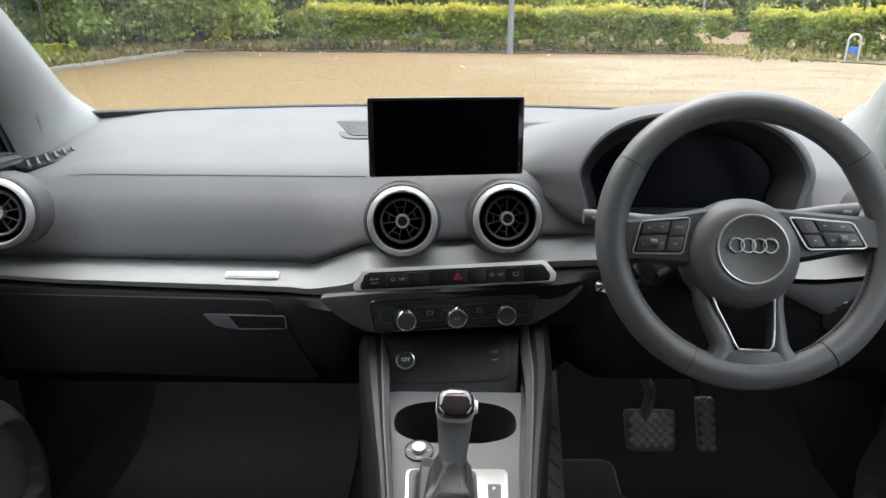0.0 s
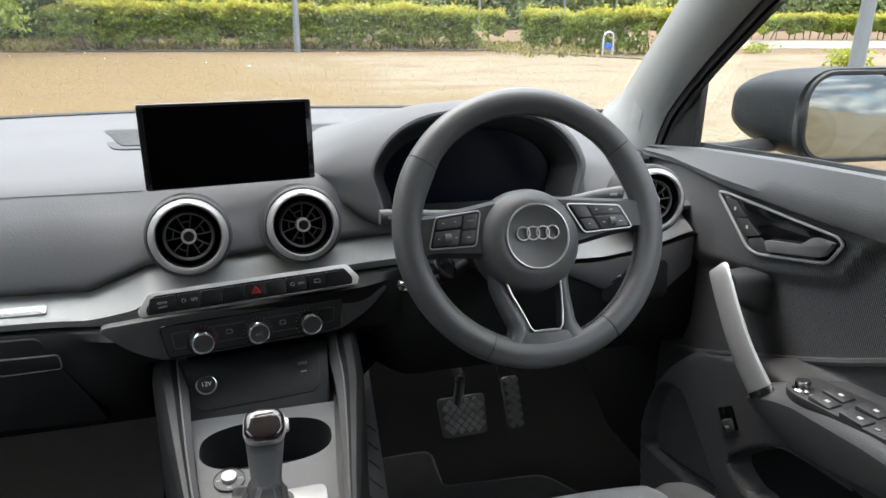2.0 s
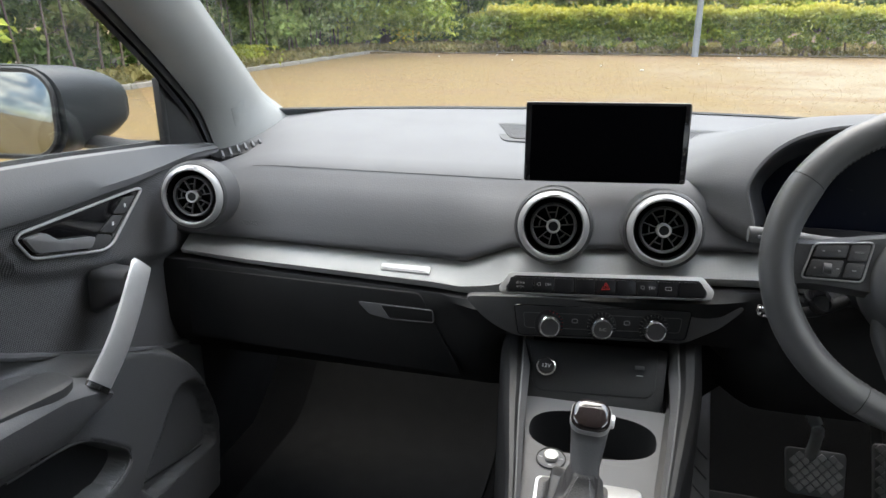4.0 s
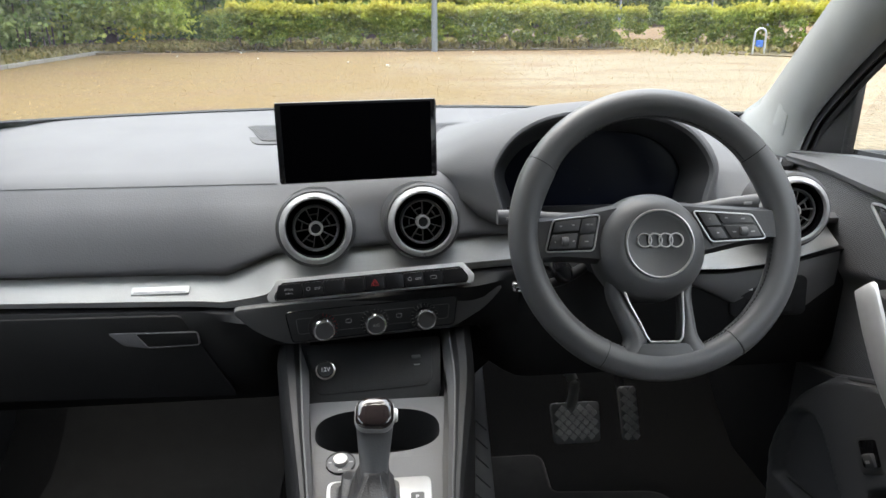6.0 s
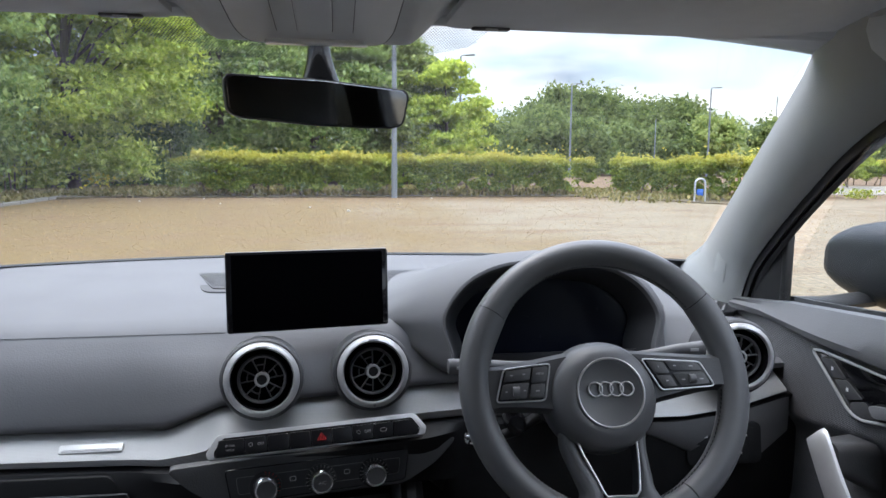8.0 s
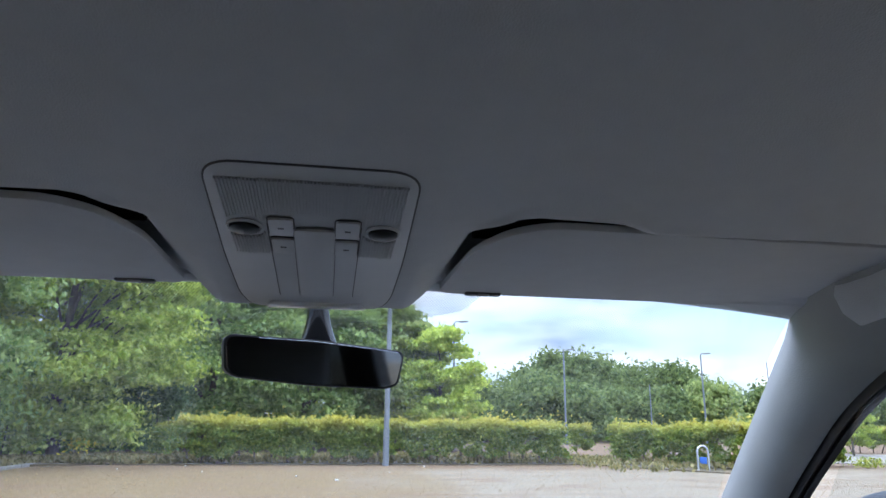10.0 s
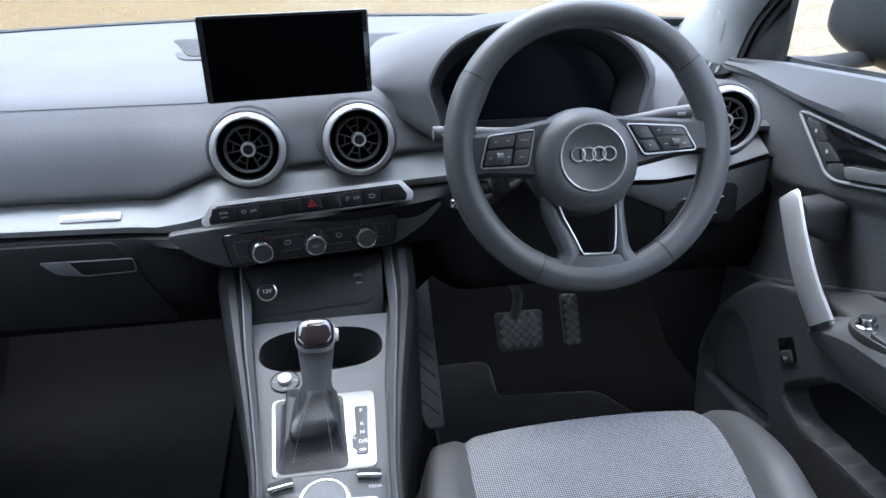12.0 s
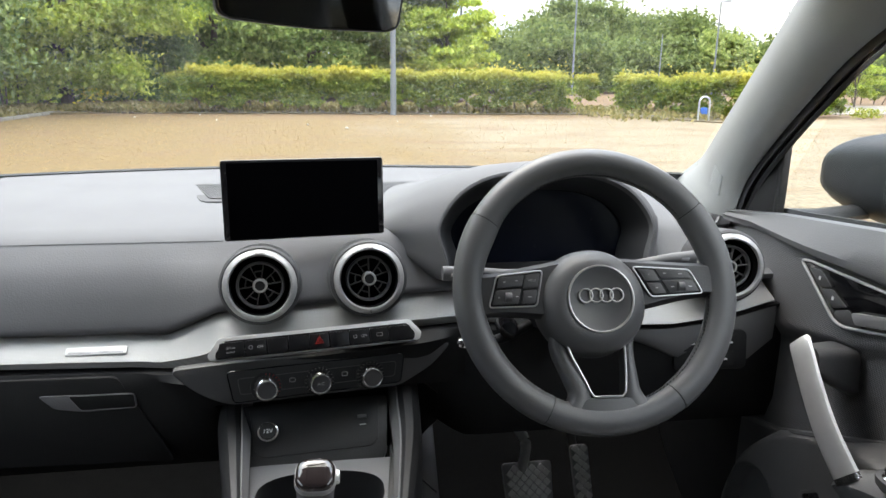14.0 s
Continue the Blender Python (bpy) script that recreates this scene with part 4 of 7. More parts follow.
# airbag pad
bm = bmesh.new()
prof = [(0.064, -0.050), (0.0700, -0.030), (0.0708, -0.014), (0.0685, 0.004), (0.0610, 0.0185), (0.051, 0.0245), (0.0415, 0.0272)]
lathe(bm, prof + [(0.0405, 0.0265), (0.0, 0.0275)], WM @ pose(-0.0075, -0.0190, 0), 64, sy=0.98)
hub = part("airbag_pad", bm, LEATHER, wheel, "round black airbag cover", 60)
bm = bmesh.new()
lathe(bm, [(0.0425, 0.0262), (0.0422, 0.0286), (0.0410, 0.0290), (0.0398, 0.0284), (0.0396, 0.0262)], WM @ pose(-0.004, -0.0165, 0), 64, True)
part("emblem_ring", bm, SILVER, hub, "chrome ring round the hub")
for i in range(4):
    bm = bmesh.new()
    mm = WM @ pose(-0.0235 + i * 0.0130, -0.0125, 0.0285)
    lathe(bm, [(0.0092, -0.001), (0.0091, 0.0012), (0.0083, 0.0014), (0.0076, 0.0010), (0.0075, -0.001)], mm, 36, True)
    part("emblem", bm, SILVER, hub, "plain chrome emblem ring")
text("print", "AIRBAG", 0.0062, WM @ pose(-0.003, -0.066, 0.0243, 12), STITCH, hub, "embossed lettering")

# side spokes with switch pods
SPOKES = {-1: (((-0.040, 0.036), (-0.1385, 0.0190), (-0.158, 0.0250)), ((-0.050, -0.038), (-0.1385, -0.0330), (-0.156, -0.050))),
          1: (((0.030, 0.036), (0.1375, 0.0280), (0.158, 0.0330)), ((0.046, -0.030), (0.1437, -0.0125), (0.158, -0.034)))}
PODS = {-1: ((-0.142, -0.0235), (-0.0815, -0.0225), (-0.0722, 0.0220), (-0.1310, 0.0158)), 1: ((0.0665, -0.0140), (0.1360, -0.0106), (0.1200, 0.0197), (0.0445, 0.0250))}
for sx in (-1, 1):
    bm = bmesh.new()
    top, low = smooth_path([(x, y, 0) for x, y in SPOKES[sx][0]], 6), smooth_path([(x, y, 0) for x, y in SPOKES[sx][1]], 6)
    rings = []
    for p, q in zip(top, low):
        z1, z0 = 0.0095, -0.016
        rings.append([WM @ Vector((v.x, v.y + dy, z)) for v, dy, z in ((q, 0, z0), (q, -0.002, -0.003), (q, 0.004, z1), (p, -0.004, z1), (p, 0.002, -0.003), (p, 0, z0))])
    loft(bm, rings)
    part("spoke", bm, BLACK2, wheel, sharp=60)
    quad = [Vector(p) for p in PODS[sx]]
    cxy = sum(quad, Vector((0, 0))) / 4
    m = WM @ pose(cxy.x, cxy.y, 0.0115)

    def at(u, v):
        """A place in the pod: u from the left, v from below, 0 to 1."""
        p = quad[0].lerp(quad[1], u).lerp(quad[3].lerp(quad[2], u), v) - cxy
        return (p.x, p.y)
    shape = round_corners([at(0, 0), at(1, 0), at(1, 1), at(0, 1)], 0.005)
    bm = bmesh.new()
    poly_prism(bm, shape, 0.010, m, 0.0012)
    pod = part("switch_pod", bm, GLOSS_SOFT, wheel, "dark switch pod with a silver edge")
    bm = bmesh.new()
    outline_tube(bm, shape, 0.0011, m @ pose(0, 0, 0.0004))
    part("pod_edge", bm, SILVER, pod, "thin chrome edging")
    cells = [(0.06, 0.60, 0.60, 0.94), (0.64, 0.52, 0.95, 0.94), (0.66, 0.08, 0.95, 0.46), (0.06, 0.08, 0.60, 0.53)] if sx < 0 else [(0.38, 0.62, 0.94, 0.94), (0.06, 0.52, 0.34, 0.94), (0.06, 0.08, 0.32, 0.46), (0.38, 0.08, 0.94, 0.54)]
    for u0, v0, u1, v1 in cells:
        bm = bmesh.new()
        poly_prism(bm, round_corners([at(u0, v0), at(u1, v0), at(u1, v1), at(u0, v1)], 0.002), 0.003, m @ pose(0, 0, 0.0018), 0.0007)
        part("button", bm, BLACK2, pod, "black push button")
    wx, wy = at(0.36, 0.30) if sx < 0 else at(0.66, 0.31)
    bm = bmesh.new()
    lathe(bm, [(0.0, -0.0040), (0.0058, -0.0040), (0.0058, 0.0040), (0.0, 0.0040)], m @ pose(wx, wy, 0.0012, 0, 90), 24)
    part("thumb_wheel", bm, PAD_DARK, pod, "ribbed grey thumb wheel")
    marks = [(0.20, 0.78, 0.0030), (0.46, 0.78, 0.0030), (0.16, 0.30, 0.0022), (0.54, 0.30, 0.0028), (0.81, 0.27, 0.0045)] if sx < 0 else [(0.50, 0.80, 0.0040), (0.78, 0.80, 0.0050), (0.20, 0.28, 0.0030), (0.50, 0.30, 0.0045), (0.83, 0.30, 0.0050)]
    for u, v, w in marks:
        bm = bmesh.new()
        x, y = at(u, v)
        box(bm, (w, 0.0013, 0.0002), m @ pose(x, y, 0.0020), 0)
        part("print", bm, GREYPRINT, pod)
    x, y = at(0.80, 0.74) if sx < 0 else at(0.20, 0.73)
    text("print", "VIEW" if sx < 0 else "*", 0.0042, m @ pose(x, y, 0.0021), GREYPRINT, pod)

# lower double spoke with silver insert
ARMS = {-1: (((-0.062, -0.050), (-0.0640, -0.078), (-0.0500, -0.115), (-0.0440, -0.134), (-0.0560, -0.1500), (-0.0700, -0.158)), ((-0.046, -0.055), (-0.0420, -0.080), (-0.0270, -0.112), (-0.0195, -0.131), (-0.0190, -0.1480), (-0.0190, -0.160))),
        1: (((0.050, -0.050), (0.0440, -0.078), (0.0450, -0.112), (0.0475, -0.130), (0.0600, -0.1460), (0.0760, -0.156)), ((0.028, -0.055), (0.0275, -0.080), (0.0260, -0.112), (0.0235, -0.131), (0.0220, -0.1480), (0.0220, -0.160)))}
for sx in (-1, 1):
    bm = bmesh.new()
    rings = []
    for o, i in zip(smooth_path([(x, y, 0) for x, y in ARMS[sx][0]], 4), smooth_path([(x, y, 0) for x, y in ARMS[sx][1]], 4)):
        z1 = lerp(0.003, 0.012, ease(0.06, 0.14, -o.y))
        d = (o - i).normalized()
        rings.append([WM @ Vector((v.x, v.y, z)) for v, z in ((i, -0.012), (i, z1 - 0.005), (i + d * 0.003, z1), (o - d * 0.007, z1), (o - d * 0.002, z1 - 0.004), (o, -0.010))])
    loft(bm, rings)
    part("lower_spoke", bm, LEATHER, wheel, sharp=60)
bm = bmesh.new()
poly_prism(bm, round_corners([(-0.026, -0.1375), (0.030, -0.1375), (0.050, -0.168), (-0.046, -0.168)], 0.004), 0.024, WM @ pose(0, 0, 0.0124), 0.004, 3)
part("lower_bridge", bm, LEATHER, wheel)
bm = bmesh.new()
tube(bm, [WM @ Vector(p) for p in ((-0.0440, -0.072, 0.006), (-0.0400, -0.086, 0.008), (-0.0275, -0.112, 0.010), (-0.0205, -0.129, 0.012), (-0.0160, -0.1355, 0.0125), (0.0195, -0.1355, 0.0125), (0.0240, -0.130, 0.012), (0.0265, -0.112, 0.010), (0.0280, -0.086, 0.008), (0.0285, -0.072, 0.006))], 0.0015, 8)
part("spoke_accent", bm, SILVER, wheel, "silver spoke accent")
# column shroud and stalks
col = thing("steering_column", (0.359, 1.0, 0.86), "black steering column cover behind the wheel", "steering column")
bm = bmesh.new()
rings = []
for t in span(0, 1, 8):
    c = WC.lerp(Vector((0.37, 1.10, 0.83)), t) + w_right.cross(w_up) * -0.03
    k = lerp(0.050, 0.065, t)
    rings.append([c + w_right * k * math.cos(a) * 1.05 + w_up * k * (0.85 * math.sin(a) - 0.15) for a in [2 * math.pi * i / 20 for i in range(20)]])
loft(bm, rings)
part("shroud", bm, BLACK, col)
for sx, dz, y in ((-1, 0.002, 0.925), (1, 0.010, 0.940)):
    bm = bmesh.new()
    p0, p1 = Vector((0.359 + sx * 0.05, y + 0.03, 0.93)), Vector((0.352 + sx * 0.182, y, 0.941 + dz))
    rings = []
    for t in span(0, 1, 10):
        c = p0.lerp(p1, t)
        w, h = lerp(0.008, 0.013, ease(0.3, 0.8, t)), lerp(0.007, 0.0085, t)
        rings.append([c + Vector((0, h * math.cos(a), w * math.sin(a) * 0.8)) for a in [2 * math.pi * i / 12 for i in range(12)]])
    loft(bm, rings)
    st = part("stalk", bm, PAD_DARK, col, "dark grey control stalk")
    bm = bmesh.new()
    box(bm, (0.012, 0.001, 0.004), pose(p1.x - sx * 0.016, p1.y - 0.0086, p1.z), 0.0004, 1)
    part("print", bm, GREYPRINT, st)
bm = bmesh.new()
tube(bm, smooth_path([(0.30, 0.955, 0.855), (0.26, 0.925, 0.850), (0.215, 0.905, 0.849), (0.192, 0.90, 0.853)], 5), [0.008] * 6 + [0.007] * 5 + [0.006] * 5, 10)
part("adjuster_lever", bm, BLACK, col)
bm = bmesh.new()
box(bm, (0.020, 0.012, 0.012), pose(0.198, 0.901, 0.853, 0, 12, 0), 0.003)
part("lever_tip", bm, CHROME, col, "chrome lever tip")
bm = bmesh.new()
lathe(bm, [(0, 0.014), (0.012, 0.012), (0.015, 0.0), (0.015, -0.02)], basis((0.262, 0.925, 0.862), (1, 0, 0), (-0.1, -1, 0.1)), 20)
part("ignition_cap", bm, GLOSS, col)
# grey panel under the trim's outer end
bm = bmesh.new()
rings = []
for x in span(0.43, 0.705, 30):
    tb = pieces([(0.36, 0.841), (0.53, 0.836), (0.62, 0.846), (0.70, 0.866)], x)
    low = pieces([(0.43, 0.826), (0.50, 0.800), (0.56, 0.770), (0.66, 0.762), (0.705, 0.800)], x)
    rings.append([(x, 0.989, tb - 0.001), (x, 0.9815, tb - 0.008), (x, 0.9795, lerp(tb, low, 0.5)), (x, 0.9805, low + 0.004), (x, 0.985, low), (x, 1.0, low), (x, 1.0, tb - 0.001)])
loft(bm, rings)
part("outer_panel", bm, PAD_DARK, dash, "dark grey panel round the light switches", 50)
# light switch panel beyond the wheel
lsw = thing("light_switch_panel", (0.60, 0.99, 0.79), "black light switch panel in the lower dashboard", "switch panel")
bm = bmesh.new()
LS = basis((0.600, 0.9765, 0.790), (1, 0, 0.02), (-0.1, -1, 0.12))
poly_prism(bm, rounded(0.115, 0.062, 0.010), 0.012, LS, 0.002)
part("plate", bm, BLACK, lsw)
for x, y in ((-0.03, 0.012), (0.0, 0.012), (0.03, 0.012), (-0.02, -0.014), (0.022, -0.014)):
    bm = bmesh.new()
    poly_prism(bm, rounded(0.028, 0.024, 0.003, 4, x, y), 0.004, LS @ pose(0, 0, 0.0008), 0.0006)
    b = part("button", bm, BLACK, lsw)
    bm = bmesh.new()
    box(bm, (0.009, 0.0030, 0.0003), LS @ pose(x, y, 0.0010), 0)
    part("print", bm, WHITE, lsw)


# ---- centre console ----
cons = thing("centre_console", (0.0, 0.75, 0.34), "dark grey centre console with silver gear panel and cup holders", "console")
def top_z(y):
    return pieces([(0.40, 0.604), (0.64, 0.655), (0.80, 0.682), (0.95, 0.690), (1.05, 0.70)], y)
def half_w(y):
    return pieces([(0.40, 0.064), (0.56, 0.066), (0.75, 0.076), (0.92, 0.095), (1.05, 0.105)], y)
CX = 0.004
bm = bmesh.new()
rings = []
for y in span(0.36, 1.04, 24):
    z, w = top_z(y) - 0.004, half_w(y)
    wo = w + 0.030
    rings.append([(CX - w, y, z), (CX - w - 0.008, y, z - 0.002), (CX - w - 0.014, y, z - 0.03), (CX - wo, y, 0.34), (CX + wo, y, 0.34), (CX + w + 0.014, y, z - 0.03), (CX + w + 0.008, y, z - 0.002), (CX + w, y, z)])
vs = [[bm.verts.new(p) for p in r] for r in rings]
for a, b in zip(vs, vs[1:]):
    for i in range(7):
        bm.faces.new((a[i], a[i + 1], b[i + 1], b[i]))
part("body", bm, PAD_DARK, cons, "dark grey console side panels")
# top plate with the oval cup holder opening
CUP = (0.004, 0.842, 0.081, 0.046)
def plate_with_hole(bm, y0, y1, hole, n=48):
    out, inn, low = [], [], []
    hx, hy, hw, hh = hole
    for i in range(n):
        a = 2 * math.pi * i / n
        c, s = math.cos(a), math.sin(a)
        k = 1 / max(abs(c), abs(s))
        y = lerp(y0, y1, (s * k + 1) / 2)
        x = CX + half_w(y) * c * k
        out.append(bm.verts.new((x, y, top_z(y))))
        e = 2.6
        r = (abs(c) ** e + abs(s) ** e) ** (-1 / e)
        px, py = hx + hw * c * r, hy + hh * s * r
        inn.append(bm.verts.new((px, py, top_z(py) - 0.0015)))
        low.append(bm.verts.new((hx + hw * c * r * 0.94, hy + hh * s * r * 0.92, top_z(py) - 0.065)))
    for i in range(n):
        j = (i + 1) % n
        bm.faces.new((out[i], out[j], inn[j], inn[i]))
    return inn, low
bm = bmesh.new()
inn, low = plate_with_hole(bm, 0.786, 0.908, CUP)
plate = part("top_plate", bm, DECK, cons, "grey console top with cup holder opening", 60)
bm = bmesh.new()
inn, low = plate_with_hole(bm, 0.786, 0.908, CUP)
bmesh.ops.delete(bm, geom=list(bm.faces), context="FACES_ONLY")
for i in range(48):
    j = (i + 1) % 48
    bm.faces.new((inn[i], inn[j], low[j], low[i]))
bm.faces.new(low)
bmesh.ops.delete(bm, geom=[v for v in bm.verts if not v.link_faces], context="VERTS")
part("cup_holder", bm, BLACK, cons, "deep black oval cup holder", 60)
bm = bmesh.new()
rings = []
for y in span(0.36, 0.786, 16):
    z, w = top_z(y), half_w(y)
    rings.append([(CX - w, y, z), (CX + w, y, z), (CX + w, y, z - 0.01), (CX - w, y, z - 0.01)])
loft(bm, rings)
part("deck", bm, DECK, cons, "grey console deck")
# raised rails that run down from the dashboard
for sx in (-1, 1):
    q = 0.006 if sx > 0 else 0.0
    pth = smooth_path([(CX + sx * 0.124, 1.03, 0.738), (CX + sx * 0.121, 0.965, 0.722), (CX + sx * (0.112 + q), 0.90, 0.708), (CX + sx * (0.099 + q), 0.81, 0.698), (CX + sx * (0.082 + q), 0.70, 0.676), (CX + sx * (0.072 + q), 0.60, 0.652), (CX + sx * (0.070 + q), 0.38, 0.600)], 7)
    bm, bm2 = bmesh.new(), bmesh.new()
    rings, strip_rings = [], []
    for i, p in enumerate(pth):
        k = i / (len(pth) - 1)
        w, h = lerp(0.022, 0.006, ease(0.1, 0.8, k)), lerp(0.026, 0.006, ease(0.1, 0.8, k))
        low = p.z - lerp(0.26, 0.20, k)
        rings.append([Vector((p.x - sx * w, p.y, p.z - 0.04)), Vector((p.x - sx * w, p.y, p.z)), p + Vector((-sx * w * 0.55, 0.3 * h, h * 0.72)), p + Vector((-sx * w * 0.15, 0.3 * h, h)), p + Vector((sx * w * 0.4, 0.25 * h, h * 0.9)),
                      p + Vector((sx * w * 0.85, 0.1 * h, h * 0.4)), p + Vector((sx * w, 0, -h * 0.3)), Vector((p.x + sx * (w + 0.004), p.y, low)), Vector((p.x - sx * w, p.y, low))])
        a, b_ = p + Vector((-sx * (w + 0.0006), 0, 0.0)), p + Vector((-sx * w * 0.55, 0.3 * h, h * 0.75))
        strip_rings.append([a, b_, b_ + Vector((sx * 0.001, 0, 0.001)), b_ + Vector((-sx * 0.0015, -0.002, 0.0012)), a + Vector((-sx * 0.0022, -0.001, 0.0006))])
    loft(bm, rings)
    part("side_rail", bm, BLACK, cons, "black padded console rail", 30)
    loft(bm2, strip_rings)
    part("rail_strip", bm2, PAD, cons, "grey strip along the console rail", 30)
# stack face with socket and port
S12 = basis((-0.001, 0.938, 0.708), (0.995, 0.07, 0), (0.05, -0.64, 0.77))
bm = bmesh.new()
poly_prism(bm, round_corners([(-0.104, 0.055), (0.104, 0.055), (0.094, -0.030), (0.086, -0.040), (-0.086, -0.042), (-0.094, -0.032)], 0.008), 0.012, S12, 0.0015)
stack = part("socket_panel", bm, BLACK, cons, "black panel with power socket and port")
bm = bmesh.new()
poly_prism(bm, round_corners([(-0.092, 0.050), (0.090, 0.050), (0.084, -0.010), (0.074, -0.020), (-0.074, -0.022), (-0.084, -0.014)], 0.006), 0.003, S12 @ pose(0, 0, 0.0012), 0.0008)
part("panel_inlay", bm, BLACK, stack)
ms = S12 @ pose(-0.0665, 0.012, 0.001)
bm = bmesh.new()
lathe(bm, [(0.0150, 0.0), (0.0150, 0.004), (0.0140, 0.0065), (0.0118, 0.0070), (0.0112, 0.004)], ms, 40)
sock = part("socket_ring", bm, CHROME, stack, "chrome power socket ring")
bm = bmesh.new()
lathe(bm, [(0.0114, 0.003), (0.0114, 0.0085), (0.0105, 0.0095), (0, 0.0095)], ms, 36)
part("socket_cap", bm, BLACK, stack, "black power socket cap")
text("print", "12V", 0.0085, ms @ pose(0, -0.0005, 0.0098), WHITE, stack)
bm = bmesh.new()
box(bm, (0.013, 0.0055, 0.002), S12 @ pose(0.0640, 0.024, 0.0018), 0.0006)
part("port", bm, PAD_DARK, stack)
bm = bmesh.new()
box(bm, (0.009, 0.0014, 0.0003), S12 @ pose(0.0640, 0.012, 0.0016), 0)
part("print", bm, GREYPRINT, stack)
# gear panel
GP = basis((0.0035, 0.7085, top_z(0.7085) + 0.002), (1.0, -0.012, 0), (0, -0.165, 1))
shape = round_corners([(-0.0606, 0.0440), (0.0631, 0.0460), (0.0589, -0.0675), (-0.0552, -0.0690)], 0.010)
bm = bmesh.new()
poly_prism(bm, shape, 0.008, GP, 0.0015)
gp = part("gear_panel", bm, SILVER, cons, "satin silver gear selector panel")
bm = bmesh.new()
poly_prism(bm, round_corners([(0.0375, 0.0205), (0.0535, 0.0205), (0.0500, -0.0490), (0.0375, -0.0490), (0.0368, -0.0410), (0.0328, -0.0385), (0.0328, -0.0235), (0.0378, -0.0200)], 0.003), 0.002, GP @ pose(0, 0, 0.0012), 0.0005, 1)
part("gate_plate", bm, PAD_DARK, cons, "dark grey gear position plate")
for ch, y in (("P", 0.0132), ("R", -0.0069), ("N", -0.0188), ("D/S", -0.0320)):
    text("print", ch, 0.0070, GP @ pose(0.0450, y, 0.0014), WHITE, cons, bold=0.0002)
text("print", "+", 0.0075, GP @ pose(0.0358, -0.0270, 0.0014), WHITE, cons)
bm = bmesh.new()
box(bm, (0.007, 0.003, 0.0003), GP @ pose(0.0440, -0.0434, 0.0014), 0)
part("print", bm, WHITE, cons)

# start button
SB = basis((-0.0415, 0.7815, top_z(0.7815) + 0.001), (1, 0, 0), (0, -0.14, 1))
bm = bmesh.new()
lathe(bm, [(0.0, 0.0008), (0.0162, 0.0008), (0.0170, 0.0002), (0.0170, -0.003)], SB, 40)
sbt = part("button_surround", bm, PAD_DARK, cons, "dark round surround with printed marks")
bm = bmesh.new()
lathe(bm, [(0.0172, -0.001), (0.0172, 0.0012), (0.0180, 0.0012), (0.0180, -0.001)], SB, 40, True)
part("surround_groove", bm, BLACK, cons, "thin black groove round the button")
bm = bmesh.new()
lathe(bm, [(0.0090, 0.001), (0.0090, 0.0050), (0.0082, 0.0062), (0.0, 0.0065)], SB @ pose(0, 0.001, 0), 36)
part("start_button", bm, SATIN, cons, "satin silver round push button")
for a, w in ((180, 0.004), (0, 0.005), (270, 0.005)):
    bm = bmesh.new()
    box(bm, (w, 0.0016, 0.0003), SB @ pose(0.0125 * math.cos(radians(a)), 0.0125 * math.sin(radians(a)), 0.0010), 0)
    part("print", bm, GREYPRINT, cons)

# rotary controller
MM = basis((0.0035, 0.593, top_z(0.593) + 0.0015), (0.999, -0.025, 0), (0, -0.205, 1))
bm = bmesh.new()
poly_prism(bm, round_corners([(-0.0625, 0.050), (0.0645, 0.050), (0.0655, 0.030), (0.0600, -0.12), (-0.0600, -0.12), (-0.0630, 0.030)], 0.008), 0.006, MM, 0.0015)
mp = part("control_panel", bm, PAD_DARK, cons, "dark grey control panel")
bm = bmesh.new()
poly_prism(bm, round_corners([(-0.053, 0.004), (-0.052, 0.012), (-0.02, 0.016), (0.02, 0.016), (0.056, 0.014), (0.054, 0.003), (0.034, -0.014), (-0.032, -0.014)], 0.005), 0.003, MM @ pose(0, 0, 0.0022), 0.001)
part("wing_plate", bm, SILVER, cons, "satin silver wings beside the controller")
bm = bmesh.new()
lathe(bm, [(0.0285, 0.001), (0.0282, 0.004), (0.0268, 0.005), (0.0268, 0.016), (0.0262, 0.018), (0.0240, 0.0192), (0.0225, 0.0190)], MM @ pose(0, 0.006, 0), 64)
kn = part("controller_ring", bm, CHROME, cons, "knurled chrome controller ring")
bm = bmesh.new()
for i in range(90):
    box(bm, (0.0008, 0.0010, 0.010), MM @ pose(0, 0.006, 0.0105, 0, 0, i * 4) @ pose(0.0269, 0, 0), 0)
tagged(part("knurl", bm, SILVER, kn), kind="stuff")
bm = bmesh.new()
lathe(bm, [(0.0228, 0.0190), (0.0222, 0.0184), (0.0, 0.0184)], MM @ pose(0, 0.006, 0), 48)
part("controller_top", bm, CONTROL_GREY, cons, "grey touch top of the controller")
for x, y, r, w in ((-0.047, 0.038, 12, "TEL"), (0.047, 0.042, -6, "MEDIA")):
    bm = bmesh.new()
    box(bm, (0.026, 0.011, 0.007), MM @ pose(x, y, 0.003, -12, 0, r), 0.002)
    part("rocker", bm, BLACK, cons, "black rocker key with silver lip")
    bm = bmesh.new()
    box(bm, (0.027, 0.004, 0.006), MM @ pose(x, y - 0.0035, 0.0045, -12, 0, r), 0.0014)
    part("rocker_lip", bm, CHROME, cons, "chrome rocker lip")
    text("print", w, 0.0048, MM @ pose(x + (-0.006 if w == "TEL" else 0.006), y - 0.0145, 0.0004), WHITE, cons)
bm = bmesh.new()
